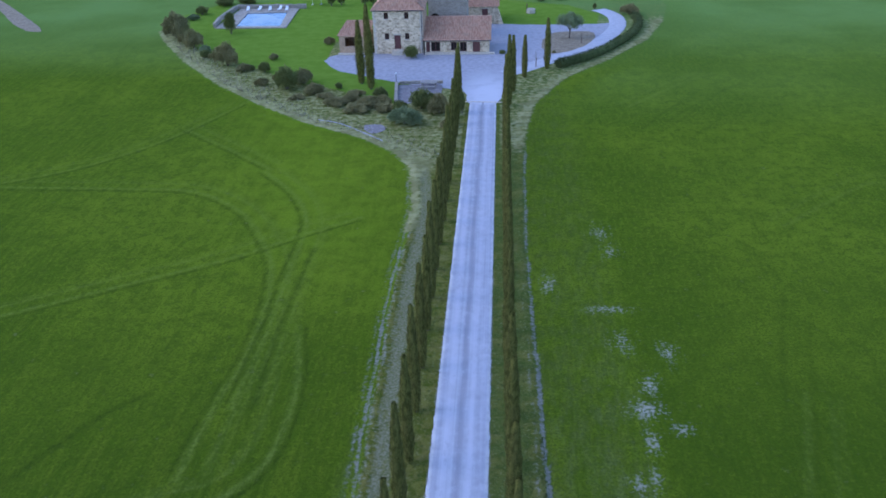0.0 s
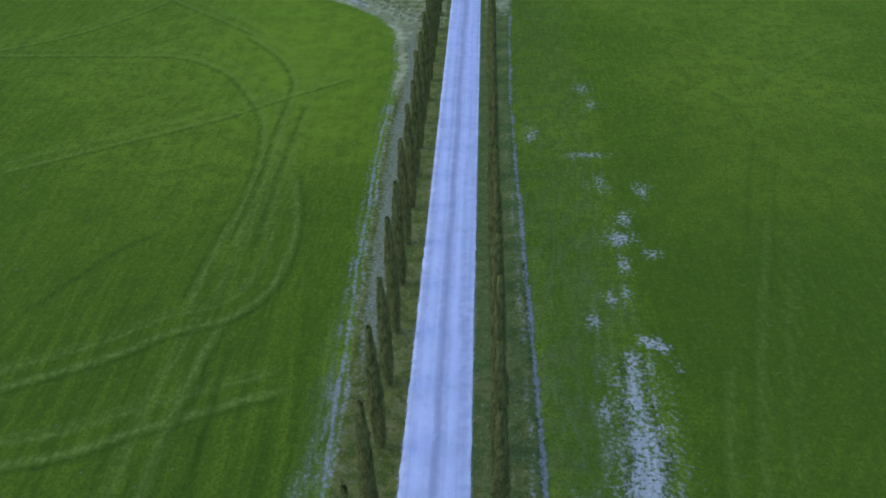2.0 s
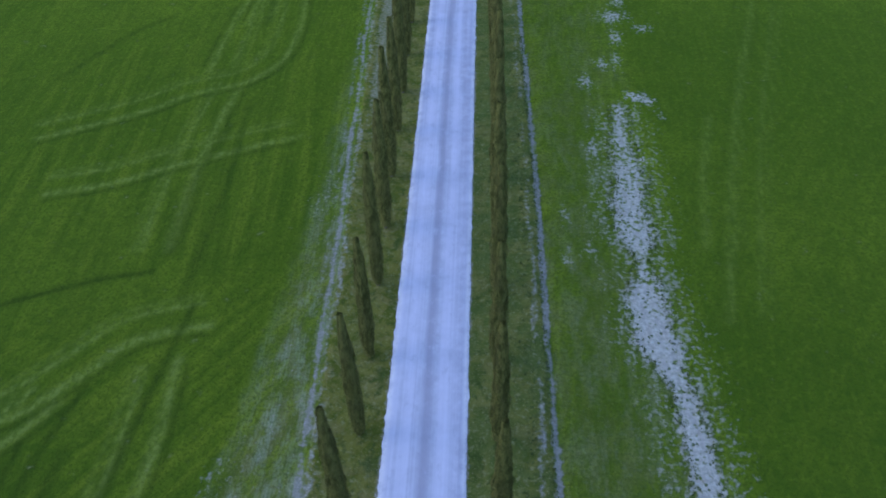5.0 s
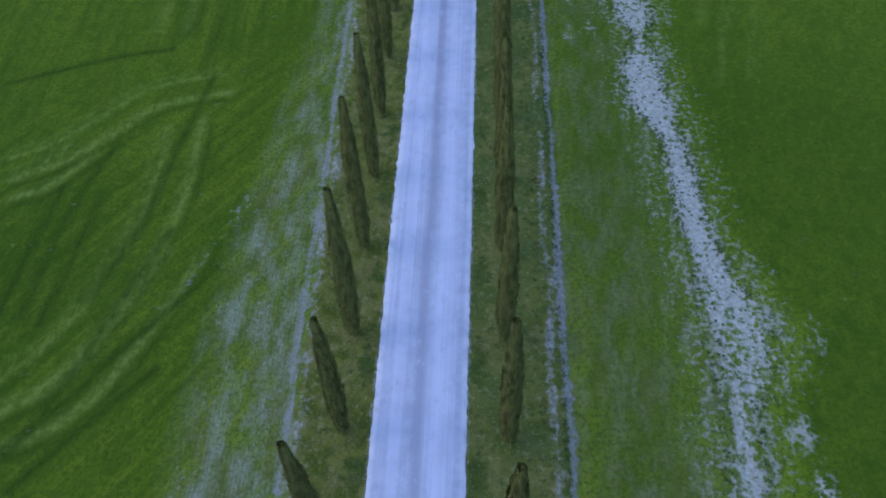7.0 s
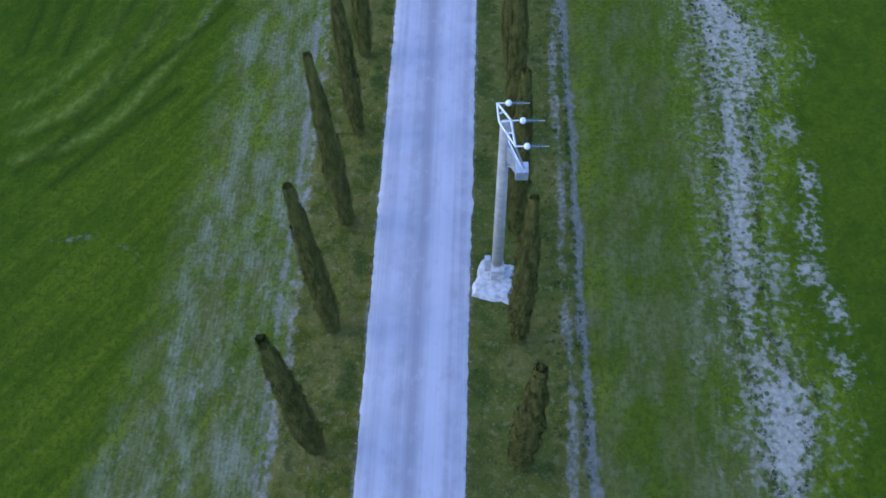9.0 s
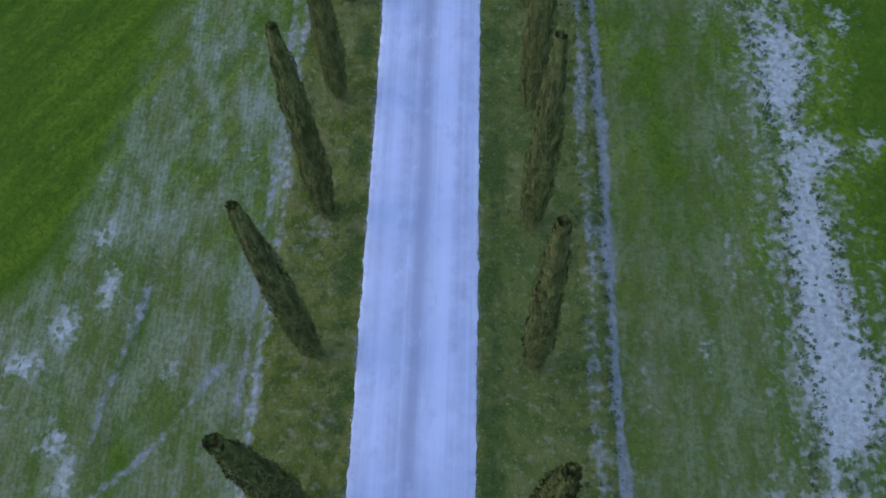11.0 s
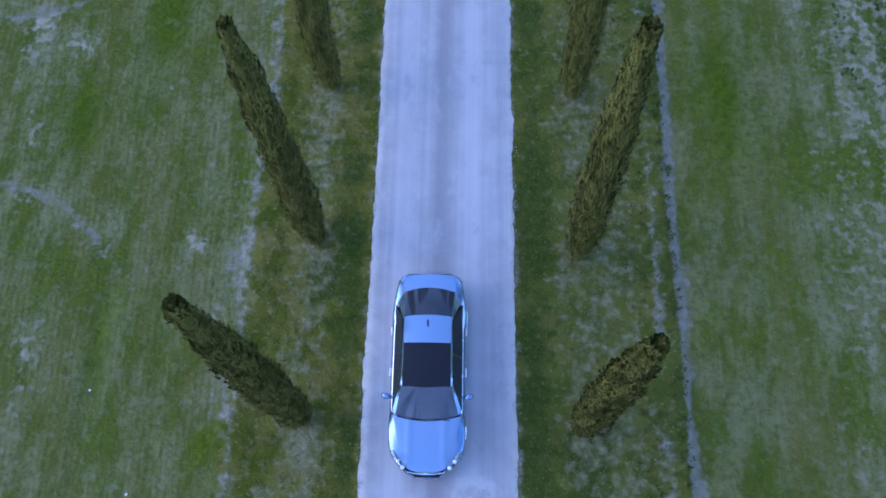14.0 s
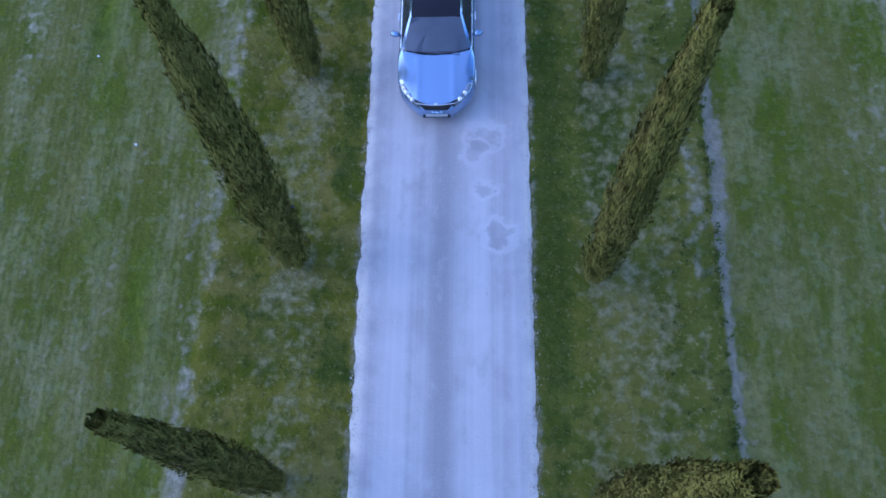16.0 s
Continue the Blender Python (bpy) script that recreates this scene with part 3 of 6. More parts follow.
    dark_grass = 0.8 * np.exp(-(((np.abs(x) - 2.4) / 0.6) ** 2)) * np.clip(0.2 + 0.8 * beat, 0, 1) * (y < 60)
    dark_grass = np.maximum(dark_grass, np.interp(y, [-30, 0], [0.6, 0.3]) * np.exp(-(((x - 2.45) / 0.6) ** 2)) * (y < 60))
    dark_grass *= np.interp(y, [-10, 40], [1.0, 0.5])
    for x0, x1, y0, y1, strong in DARK_GRASS:
        dark_grass = np.maximum(dark_grass, strong * soft_box(x, y, x0, x1, y0, y1))
    green = np.clip((x - 1.5) / 0.5, 0, 1) * (0.6 + 0.4 * np.clip((y + 20) / 30, 0, 1))
    furrow_line = 0.7 * np.exp(-(((x - right - 0.14 - wave) / 0.08) ** 2)) * (y < 60)
    deep = np.clip((left - x - reach + 1.8) / 1.8, 0, 1) * np.clip((64 - y) / 45, 0, 1) * (x < 0)
    deep = np.maximum(deep, np.interp(y, [0, 25], [1.25, 0.9]) * np.clip((x - east_edge - 0.6) / 1.2, 0, 1) * np.clip((70 - y) / 30, 0, 1) * (x > 0))
    deep = np.maximum(deep, 0.9 * np.clip((x - right - 0.5) / 1.5, 0, 1) * np.clip((12 - x) / 2, 0, 1) * np.clip((y + 40) / 12, 0, 1) * np.clip((45 - y) / 20, 0, 1))
    deep = np.maximum(deep, 0.85 * np.clip((-26 - y) / 8, 0, 1))
    deep *= 1 + 0.35 * np.clip((-14 - x) / 6, 0, 1) * np.clip((14 - y) / 10, 0, 1)
    bright = 0.75 * np.exp(-(((x + 17 + 0.3 * (y - 75)) / 11) ** 2)) * np.clip((y - 48) / 22, 0, 1) * (x < left)
    track *= np.where(x > 0, 0.34, np.interp(y, [15, 45], [0.9, 0.6]))
    furrow = np.maximum(furrow * np.where(x > 0, 0.3, 1.0), furrow_line)
    haze = np.maximum(np.clip((y - 125) / 45, 0, 1), 0.2 * np.clip((y - 100) / 25, 0, 1) * np.clip((x - right - 2) / 6, 0, 1))
    # a bank left by the plough along both fields, ruts outside the east verge
    z = 0.10 * np.exp(-(((x - left - 0.3) / 0.45) ** 2)) * (y < 88) + 0.06 * np.exp(-(((x - right + 0.45) / 0.35) ** 2)) * (y < 95)
    z -= 0.07 * np.exp(-(((x - right - 0.15) / 0.25) ** 2)) * (y < 95)
    # wheel tracks pressed down, furrows, and the unevenness of tilled soil
    z -= 0.02 * furrow * (np.abs(x) > 5)
    z += np.random.default_rng(4).normal(0, 0.007, x.shape) * np.clip(np.minimum(left - x, 99) + 1, 0, 1) * (x < 0) * (np.abs(x) < 79) * (y < 120)
    z += np.random.default_rng(5).normal(0, 0.007, x.shape) * np.clip(x - right + 1, 0, 1) * (x > 0) * (x < 45) * (y < 120)
    count = len(xs)
    a = np.arange(len(ys) - 1)[:, None] * count + np.arange(count - 1)[None, :]
    faces = np.stack([a, a + 1, a + 1 + count, a + count], -1).reshape(-1, 4)
    ob = link("ground", np.stack([x.ravel(), y.ravel(), z.ravel()], -1).tolist(), faces.tolist(), GROUND, smooth=True)
    for name, values in (("verge", verge), ("bare", bare), ("track", track), ("furrow", furrow), ("lawn", lawn), ("straw", straw), ("earth", earth), ("haze", haze), ("thin", thin), ("dark_grass", dark_grass), ("rut", rut), ("deep", deep), ("lane", lane), ("green", green), ("bright", bright)):
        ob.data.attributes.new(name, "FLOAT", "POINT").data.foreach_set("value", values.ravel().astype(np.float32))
    return tagged(ob, "green wheat fields with pale bare clay and rough grass verges", "ground", kind="structure")


# The streak of bare clay in the east field: along y, its two edges and how bare it is.
STREAK_Y = [-75, -58, -51, -48, -44.7, -42.6, -39.3, -37.6, -36.5, -35, -33, -30, -28, -26.8, -25.7, -24, -22, -21, -19.4, -17, -12.6, -9.4, -7.6, -5, -3, 0, 3.2, 6.5, 9, 12.2, 15.3, 17, 20, 22.3, 26, 30, 31.5]
STREAK_WEST = [10, 10.4, 10.9, 10.8, 11.5, 11.3, 11.4, 11.6, 11.9, 11.8, 11.9, 11.9, 12.2, 12.1, 12.0, 11.9, 11.9, 11.8, 11.6, 11.7, 12.0, 12.3, 12.3, 12.2, 12.2, 12.1, 11.9, 11.9, 10.5, 10.4, 11.4, 10.4, 10.3, 10.8, 11.0, 11.5, 12.3]
STREAK_EAST = [12, 12.2, 12.4, 12.3, 12.6, 12.8, 12.95, 12.9, 14.0, 14.4, 13.9, 13.75, 13.4, 15.0, 13.0, 13.8, 14.3, 13.4, 13.1, 13.3, 13.9, 14.1, 15.2, 15.8, 14.6, 13.7, 13.6, 13.3, 13.1, 13.0, 12.4, 13.2, 12.9, 13.3, 12.9, 13.0, 12.7]
STREAK_BARE = [0.3, 0.34, 0.42, 0.44, 0.52, 0.58, 0.66, 0.7, 0.92, 1.0, 1.0, 1.0, 0.85, 0.75, 0.9, 0.95, 0.8, 0.66, 0.70, 0.72, 0.72, 0.68, 0.66, 0.72, 0.82, 0.9, 0.92, 0.9, 0.92, 0.9, 0.72, 0.80, 0.80, 0.72, 0.70, 0.62, 0.0]
# Other bare patches: place, reach across and along, strength.
EAST_PATCHES = [
    (15.5, -26.6, 1.2, 0.7, 0.6), (15.4, -21.2, 0.6, 1.0, 0.66), (15.6, -18.7, 0.5, 1.1, 0.70), (14.8, -17.2, 0.7, 0.9, 0.66), (15.4, -15.2, 0.6, 1.2, 0.70), (15.7, -13.0, 0.5, 1.3, 0.66),
    (15.5, -10.2, 0.6, 0.9, 0.6), (17.3, -6.0, 0.5, 0.8, 0.45), (14.9, -10.5, 0.5, 0.5, 0.55), (14.0, -16.9, 0.9, 0.5, 0.58), (15.1, -17.3, 0.6, 0.8, 0.6),
]
EAST_MORE_PATCHES = [
    (10.15, -20.9, 0.25, 0.7, 0.5), (10.15, -27.3, 0.3, 1.1, 0.46), (10.2, -30.9, 0.35, 1.6, 0.46), (9.0, -34.2, 0.35, 0.8, 0.5),
    (10.5, -38.6, 0.6, 1.3, 0.5), (10.2, -41.0, 0.5, 1.2, 0.48), (9.15, -38.1, 0.25, 0.9, 0.42), (7.1, -35.0, 0.3, 1.4, 0.4), (7.1, -41.0, 0.25, 1.2, 0.4), (10.1, -46.0, 0.5, 0.9, 0.42), (10.8, -49.8, 0.4, 1.2, 0.42),
]
EAST_FAR_PATCHES = [
    (13.0, 70.7, 1.0, 1.6, 0.45), (13.5, 66.5, 1.0, 1.4, 0.42), (7.15, 60.2, 0.6, 1.6, 0.52), (12.0, 56.2, 1.8, 0.6, 0.5), (12.6, 51.4, 1.0, 1.2, 0.52), (16.1, 50.2, 0.8, 1.4, 0.48), (14.0, 45.9, 0.7, 1.2, 0.52),
    (13.3, 43.2, 1.3, 1.0, 0.56), (15.6, 41.2, 1.0, 0.6, 0.50), (13.2, 39.8, 0.5, 1.5, 0.52), (12.9, 36.5, 0.4, 1.3, 0.46), (11.7, 35.9, 0.6, 0.8, 0.52), (10.2, 33.5, 0.6, 1.0, 0.52),
]
EAST_FAR_MORE_PATCHES = [
    (13.7, 31.6, 0.8, 0.6, 0.70), (14.5, 31.0, 0.6, 0.4, 0.66), (12.3, 29.8, 0.6, 0.9, 0.6), (15.1, 29.3, 0.3, 0.6, 0.46), (10.0, 25.6, 0.5, 1.5, 0.5), (13.1, 24.2, 0.5, 0.5, 0.6),
    (7.7, 18.9, 0.4, 1.4, 0.45), (7.5, 15.2, 0.4, 0.9, 0.5), (8.9, 16.0, 0.5, 0.9, 0.5), (11.0, 1.5, 0.35, 1.8, 0.48),
]
WEST_PATCHES = [
    (-7.2, 20.8, 1.2, 3.0, 0.40), (-9.5, 0.8, 0.7, 1.6, 0.42), (-8.6, 1.6, 0.5, 1.5, 0.42), (-9.3, -5.2, 0.6, 1.4, 0.44), (-7.7, -5.6, 0.9, 1.6, 0.44), (-8.8, -9.4, 0.6, 1.4, 0.42), (-6.5, -10.0, 0.7, 1.6, 0.46), (-9.3, -12.6, 0.6, 1.2, 0.40), (-6.0, -14.6, 0.6, 1.8, 0.46), (-7.9, -16.1, 0.8, 1.5, 0.42),
    (-6.0, -18.3, 0.6, 1.4, 0.46), (-8.0, -22.4, 0.6, 1.2, 0.46), (-6.9, -22.2, 0.7, 1.2, 0.48), (-8.0, -25.6, 0.6, 1.2, 0.46), (-6.3, -27.0, 0.6, 1.6, 0.48), (-5.3, -27.8, 0.4, 1.5, 0.5), (-11.4, -28.0, 0.5, 0.9, 0.44), (-9.9, -28.9, 0.6, 0.8, 0.46),
]
WEST_NEAR_PATCHES = [
    (-10.9, -30.3, 0.6, 0.9, 0.52), (-10.35, -32.2, 0.45, 1.2, 0.58), (-11.5, -33.6, 0.6, 0.8, 0.62), (-12.6, -34.9, 0.9, 0.6, 0.64), (-13.3, -36.0, 0.5, 0.6, 0.56), (-11.0, -37.2, 0.7, 0.7, 0.56), (-10.4, -38.2, 0.4, 0.9, 0.56), (-12.4, -41.5, 0.8, 0.9, 0.52),
    (-7.9, -35.0, 0.5, 0.6, 0.46), (-13.0, -39.4, 0.9, 0.7, 0.52), (-10.5, -38.7, 0.6, 0.4, 0.5), (-11.0, -42.1, 0.6, 0.6, 0.54), (-12.6, -42.5, 0.6, 0.6, 0.5), (-12.0, -45.2, 0.5, 1.2, 0.44), (-6.8, -48.6, 0.6, 0.5, 0.52), (-5.95, -50.8, 0.35, 0.5, 0.54), (-10.9, -51.8, 0.5, 1.8, 0.46), (-9.4, -48.9, 0.5, 0.4, 0.44), (-11.8, -47.2, 0.6, 0.6, 0.44),
]
# Stands of full crop inside the thin strip.
CROP_ISLANDS = [(-8.5, -41.4, 0.8, 1.8), (-9.0, -33.4, 0.3, 1.3), (-9.0, -51.4, 0.4, 1.6), (-5.95, -54.0, 0.35, 0.5), (-7.1, -59.0, 0.4, 1.2), (-10.6, -44.6, 0.6, 1.4), (-8.9, -37.8, 0.5, 1.0), (8.2, -26.5, 0.7, 3.5), (11.3, -30.5, 0.35, 2.0), (7.9, -44.0, 0.6, 2.5)]
# Ground worn bare on the verges: place, reach across and along, strength.
WORN_EARTH = [
    (-2.9, -40.6, 0.5, 0.9, 0.5), (-3.4, -46.0, 0.5, 1.3, 0.62), (-3.9, -51.9, 0.6, 0.5, 0.45), (-3.4, -53.9, 0.6, 1.2, 0.62), (-4.3, -55.2, 0.5, 0.6, 0.5), (-3.1, -51.8, 0.3, 0.7, 0.4), (-2.8, -26.9, 0.4, 0.6, 0.4), (-3.7, -30.2, 0.5, 0.7, 0.45), (-2.7, -36.7, 0.4, 0.9, 0.4),
    (3.4, -45.0, 0.7, 0.6, 0.5), (4.4, -44.5, 0.6, 0.6, 0.45), (4.1, -50.2, 0.7, 0.9, 0.6), (3.4, -49.6, 0.5, 0.7, 0.5), (4.75, -53.9, 0.4, 0.5, 0.5), (3.8, -40.4, 0.7, 0.5, 0.5), (5.0, -44.6, 0.3, 0.8, 0.5),
]
# Darker green grass: from and to across, from and to along, strength.
DARK_GRASS = [
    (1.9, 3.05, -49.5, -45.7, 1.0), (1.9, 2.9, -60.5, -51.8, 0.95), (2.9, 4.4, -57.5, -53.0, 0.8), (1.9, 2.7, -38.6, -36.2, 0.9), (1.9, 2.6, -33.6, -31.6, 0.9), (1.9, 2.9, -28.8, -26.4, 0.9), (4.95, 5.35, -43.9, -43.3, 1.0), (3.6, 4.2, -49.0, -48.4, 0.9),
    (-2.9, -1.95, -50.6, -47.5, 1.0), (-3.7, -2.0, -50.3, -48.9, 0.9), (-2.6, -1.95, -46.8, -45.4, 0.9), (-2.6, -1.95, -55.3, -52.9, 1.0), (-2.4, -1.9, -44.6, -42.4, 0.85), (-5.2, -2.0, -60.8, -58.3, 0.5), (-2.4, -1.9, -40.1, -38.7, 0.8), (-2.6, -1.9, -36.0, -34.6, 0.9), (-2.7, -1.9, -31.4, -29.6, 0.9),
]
# Narrow bare trails worn across the fields.
TRAILS = [
    [(-6.2, -34.8), (-7.4, -36.6), (-8.2, -37.6), (-9.1, -38.5), (-10.3, -39.8), (-11.2, -40.6), (-12.6, -41.1), (-14.0, -41.3)],
    [(-10.1, 0.8), (-10.8, -1.7), (-11.5, -4.0)],
    [(-9.0, -32.2), (-9.3, -33.8), (-9.6, -35.2), (-9.9, -37.2)],
    [(-12.6, -46.8), (-11.0, -47.3), (-9.7, -48.3), (-8.9, -49.4)],
    [(-15.2, -16.2), (-13.4, -16.1), (-11.9, -16.7), (-10.9, -17.8)],
]
WEST_TRACKS = [
    [(-41.8, 53.5), (-31.9, 59.5), (-24.5, 64.0), (-17.8, 69.5), (-12.4, 73.5)],
    [(-58.9, 81.9), (-50.7, 87.3), (-43.3, 97.3), (-36.8, 113.2)],
    [(-42.1, 100.6), (-34.1, 93.7), (-26.0, 86.5)],
    [(-58.2, 80.8), (-42.4, 80.5), (-33.7, 79.8), (-26.8, 75.1), (-22.4, 68.7), (-19.7, 63.0), (-18.3, 56.0), (-17.9, 47.8), (-18.4, 43.6), (-18.7, 35.1)],
    [(-26.5, 85.7), (-21.3, 79.1), (-18.4, 72.7), (-17.8, 67.6), (-17.6, 59.9), (-17.0, 50.9), (-17.2, 42.3)],
    [(-28.7, 26.5), (-22.3, 29.6), (-19.2, 31.9), (-15.6, 33.4), (-13.6, 35.7), (-12.7, 39.1), (-12.9, 45.4), (-14.6, 52.8)],
    [(-25.7, 20.6), (-21.7, 21.7), (-17.9, 23.6), (-13.4, 25.5), (-10.1, 26.8)],
    [(-16.1, 15.7), (-16.3, 20.2), (-16.4, 24.5), (-16.1, 29.6), (-15.6, 33.4)],
]
NEAR_TRACKS = [
    [(-22.4, 3.1), (-20.0, 4.5), (-17.7, 6.9), (-15.8, 8.9), (-12.2, 10.0)],
    [(-21.8, 1.8), (-20.2, 2.7), (-18.6, 4.9)],
    [(-18.1, -12.1), (-15.3, -10.8), (-13.6, -8.6), (-11.8, -4.3), (-11.0, -1.6)],
    [(-18.2, -10.5), (-16.4, -9.0), (-14.8, -6.4), (-13.6, -2.6), (-12.9, 1.8), (-13.2, 7.7)],
    [(-8.6, -50), (-8.6, -54.4), (-8.5, -60), (-8.4, -66)],
]
EAST_TRACKS = [
    [(25.3, 45.4), (20.8, 30.8), (18.1, 20.5), (15.9, 10.8)],
    [(18.4, 29.0), (16.7, 22.2), (15.8, 16.3)],
    [(32.2, 72.3), (39.9, 79.2), (47.9, 85.5)],
    [(21.4, 110.0), (30.9, 120.9), (37.6, 127.0)],
]
WEST_FURROWS = [
    [(-30.2, 34.1), (-28.3, 37.8), (-26.0, 41.7), (-24.1, 43.4)],
    [(-16.2, 66.4), (-16.2, 57.9), (-16.0, 49.4), (-15.5, 42.4)],
    [(-14.2, 12), (-14.0, 20.2), (-14.1, 24.1), (-14.6, 31.0)],
    [(-15.9, 15.2), (-16.2, 22.0), (-15.2, 28.1)],
]
NEAR_FURROWS = [
    [(-25.7, 10.7), (-19.8, 13.1), (-16.6, 13.9)],
    [(-10.2, -2.5), (-11.7, -4.7), (-13.7, -7.4), (-15.2, -9.6), (-17.9, -12.8)],
    [(-13.0, -0.3), (-14.1, -4.0), (-15.7, -9.6), (-16.9, -12.2)],
    [(-11.7, -8.0), (-14.2, -11.0), (-16.1, -13.5)],
    [(-18.7, -5.5), (-18.7, -1.5), (-18.3, 2.4), (-17.5, 6.1)],
    [(-15.8, -4.4), (-14.6, 0.1), (-14.1, 5.0), (-13.4, 11.3)],
    [(-17.7, -5.8), (-17.4, -2.2), (-17.2, 2.2)],
    [(-19.9, -5.8), (-19.7, -1.5), (-19.5, 2.6)],
    [(-8.8, -30.5), (-9.3, -34.6), (-9.6, -38.0)],
    [(-5.6, -31.0), (-5.5, -35.1), (-5.6, -37.9), (-5.5, -40.4)],
    [(-5.7, -57.1), (-5.8, -62)],
]
EAST_FURROWS = [
    [(19.5, 96.5), (25.5, 106.3), (33.5, 118.0)], [(23.0, 97.8), (30.5, 108.0), (38.0, 119.5)], [(28.0, 97.5), (33.5, 104.8)],
    [(27.9, 59.2), (24.8, 49.3), (22.8, 41.5)],
    [(28.9, 55.6), (25.7, 45.3), (23.0, 36.4)],
    [(26.0, 103.9), (34.8, 115.2), (43.1, 123.8)],
]


def ribbon(name, middle, halves, z, material, label, category):
    """A gravel strip along a line, domed a little, with ragged edges."""
    middle = [Vector((*q, 0)) for q in middle]
    vertices, faces = [], []
    shape = [(-1.06, -0.04), (-1.0, 0.0), (-0.8, 0.012), (-0.5, 0.0), (0.0, 0.018), (0.5, 0.0), (0.8, 0.012), (1.0, 0.0), (1.06, -0.04)]
    for k, p in enumerate(middle):
        way = (middle[min(k + 1, len(middle) - 1)] - middle[max(k - 1, 0)]).normalized()
        side = Vector((way.y, -way.x, 0))
        half = halves(p) if callable(halves) else halves
        for s, up in shape:
            rag = 0.0
            if abs(s) > 0.9:
                rag = 0.10 * lump(p.x * 0.2 + s * 9, p.y, size=0.35) + 0.12 * lump(p.x * 0.2 + s * 5, p.y, 4, size=1.7)
            q = p + side * (s * half + math.copysign(rag, s))
            vertices.append((q.x, q.y, z + up))
    w = len(shape)
    for k in range(len(middle) - 1):
        faces += [(k * w + j, k * w + j + 1, (k + 1) * w + j + 1, (k + 1) * w + j) for j in range(w - 1)]
    return tagged(link(name, vertices, faces, material, smooth=True), label, category, kind="structure")

ground()
ribbon("road", [(0, -95 + 0.16 * k) for k in range(1299)], lambda p: float(road_half(p.y)), 0.03, GRAVEL, "straight white gravel road with two worn wheel tracks", "road")

# ---- the cypress avenue ----
def cypress_crown(seed, height, radius, foot=0.35, tufts=12000, thick=1.2):
    """A slim flame of upright sprays round a dark lumpy core."""
    rng = random.Random(seed)
    vertices, faces = [], []

    def girth(h):
        k = (h - foot) / (height - foot)
        return radius * min(1.0, 0.70 + 1.7 * k) * (1 - max(0.0, (k - 0.30) / 0.70) ** 1.9 * 0.71)

    # the core
    rings, sides = 34, 14
    for i in range(rings + 1):
        h = foot + 0.05 + (height - foot - 0.42) * i / rings
        for j in range(sides):
            a = 2 * math.pi * j / sides + i * 0.2
            r = girth(h) * (0.74 if i < rings - 1 else 0.55 if i < rings else 0.25) * (1 + 0.30 * noise.noise((math.cos(a) * 2.6 + seed, math.sin(a) * 2.6, h * 1.5)))
            vertices.append((r * math.cos(a), r * math.sin(a), h))
    for i in range(rings):
        for j in range(sides):
            k = (j + 1) % sides
            faces.append((i * sides + j, i * sides + k, (i + 1) * sides + k, (i + 1) * sides + j))
    faces += [tuple(range(sides))[::-1], tuple(rings * sides + j for j in range(sides))]
    # the sprays
    for _ in range(tufts):
        k = rng.random() ** 0.88
        crest = rng.random() < 0.09
        if crest:
            across = 0.85 * math.sqrt(rng.random())
            k = 0.95 + 0.05 * (1 - across * across)
        h = foot + (height - foot - 0.2) * k
        a = rng.uniform(0, 2 * math.pi)
        ca, sa = math.cos(a), math.sin(a)
        clump = noise.noise((ca * 2.6 + seed, sa * 2.6, h * 1.5))
        bulge = 0.94 + 0.16 * noise.noise((ca * 1.4 + seed * 3, sa * 1.4, h * 0.7)) + 0.34 * clump + 0.14 * noise.noise((ca * 6 + seed, sa * 6, h * 4.5))
        r = girth(h) * bulge * (across if crest else rng.uniform(0.84, 1.03))
        base = Vector((r * math.cos(a), r * math.sin(a), h))
        long = rng.uniform(0.10, 0.26) * (1.0 if k < 0.85 else 0.5)
        lean = rng.uniform(-0.02, 0.13) * (1 - k * k)
        spread = 0.65 if crest else 0.16
        up = Vector((math.cos(a) * lean + rng.uniform(-spread, spread), math.sin(a) * lean + rng.uniform(-spread, spread), 1)).normalized()
        side = up.cross(Vector((math.cos(a), math.sin(a), 0))).normalized()
        out = side.cross(up)
        w = rng.uniform(0.008, 0.018) * thick * (1.3 if crest else 1.0)
        n = len(vertices)
        belly = base + up * long * 0.4
        for q in (base + out * w * 0.5, belly + side * w, base + up * long + out * w * 0.3, belly - side * w):
            vertices.append(tuple(q))
        faces += [(n, n + 1, n + 2), (n, n + 2, n + 3)]
    return vertices, faces


def cypress(seed, height, radius, tufts=12000, thick=1.2):
    root = thing("cypress_tree", "tall slim dark green cypress beside the gravel road", "tree", group="cypresses along the road")
    part("trunk", rod((0, 0, -0.1), (0, 0, height * 0.6), 0.11, 0.05, 8), BARK, root)
    vertices, faces = cypress_crown(seed, height, radius, 0.12, tufts, thick)
    link("crown", vertices, faces, CYPRESS, root)
    return root


# Where the cypresses stand along the road and how tall they are, from the near end.
WEST_ROW = [-68.0, -63.0, -58.1, -53.2, -48.45, -43.7, -38.95, -34.3, -29.4, -24.6, -20.0, -15.3, -10.6, -6.0, -1.1, 3.55, 8.1, 13.1, 17.8, 22.6, 27.5, 32.2, 37.3, 42.4, 47.5, 52.6] + [57.6 + 5.03 * k for k in range(11)]
WEST_HEIGHT = [9.0, 8.6, 9.45, 9.6, 9.38, 9.28, 9.39, 9.9, 9.6, 9.6, 9.6, 9.6, 8.6, 9.6, 9.7, 8.95, 8.75, 9.4, 9.3, 9.65, 8.75, 9.75, 9.1] + [9.4, 9.7, 9.3, 9.8, 9.5, 9.6, 9.2] * 2
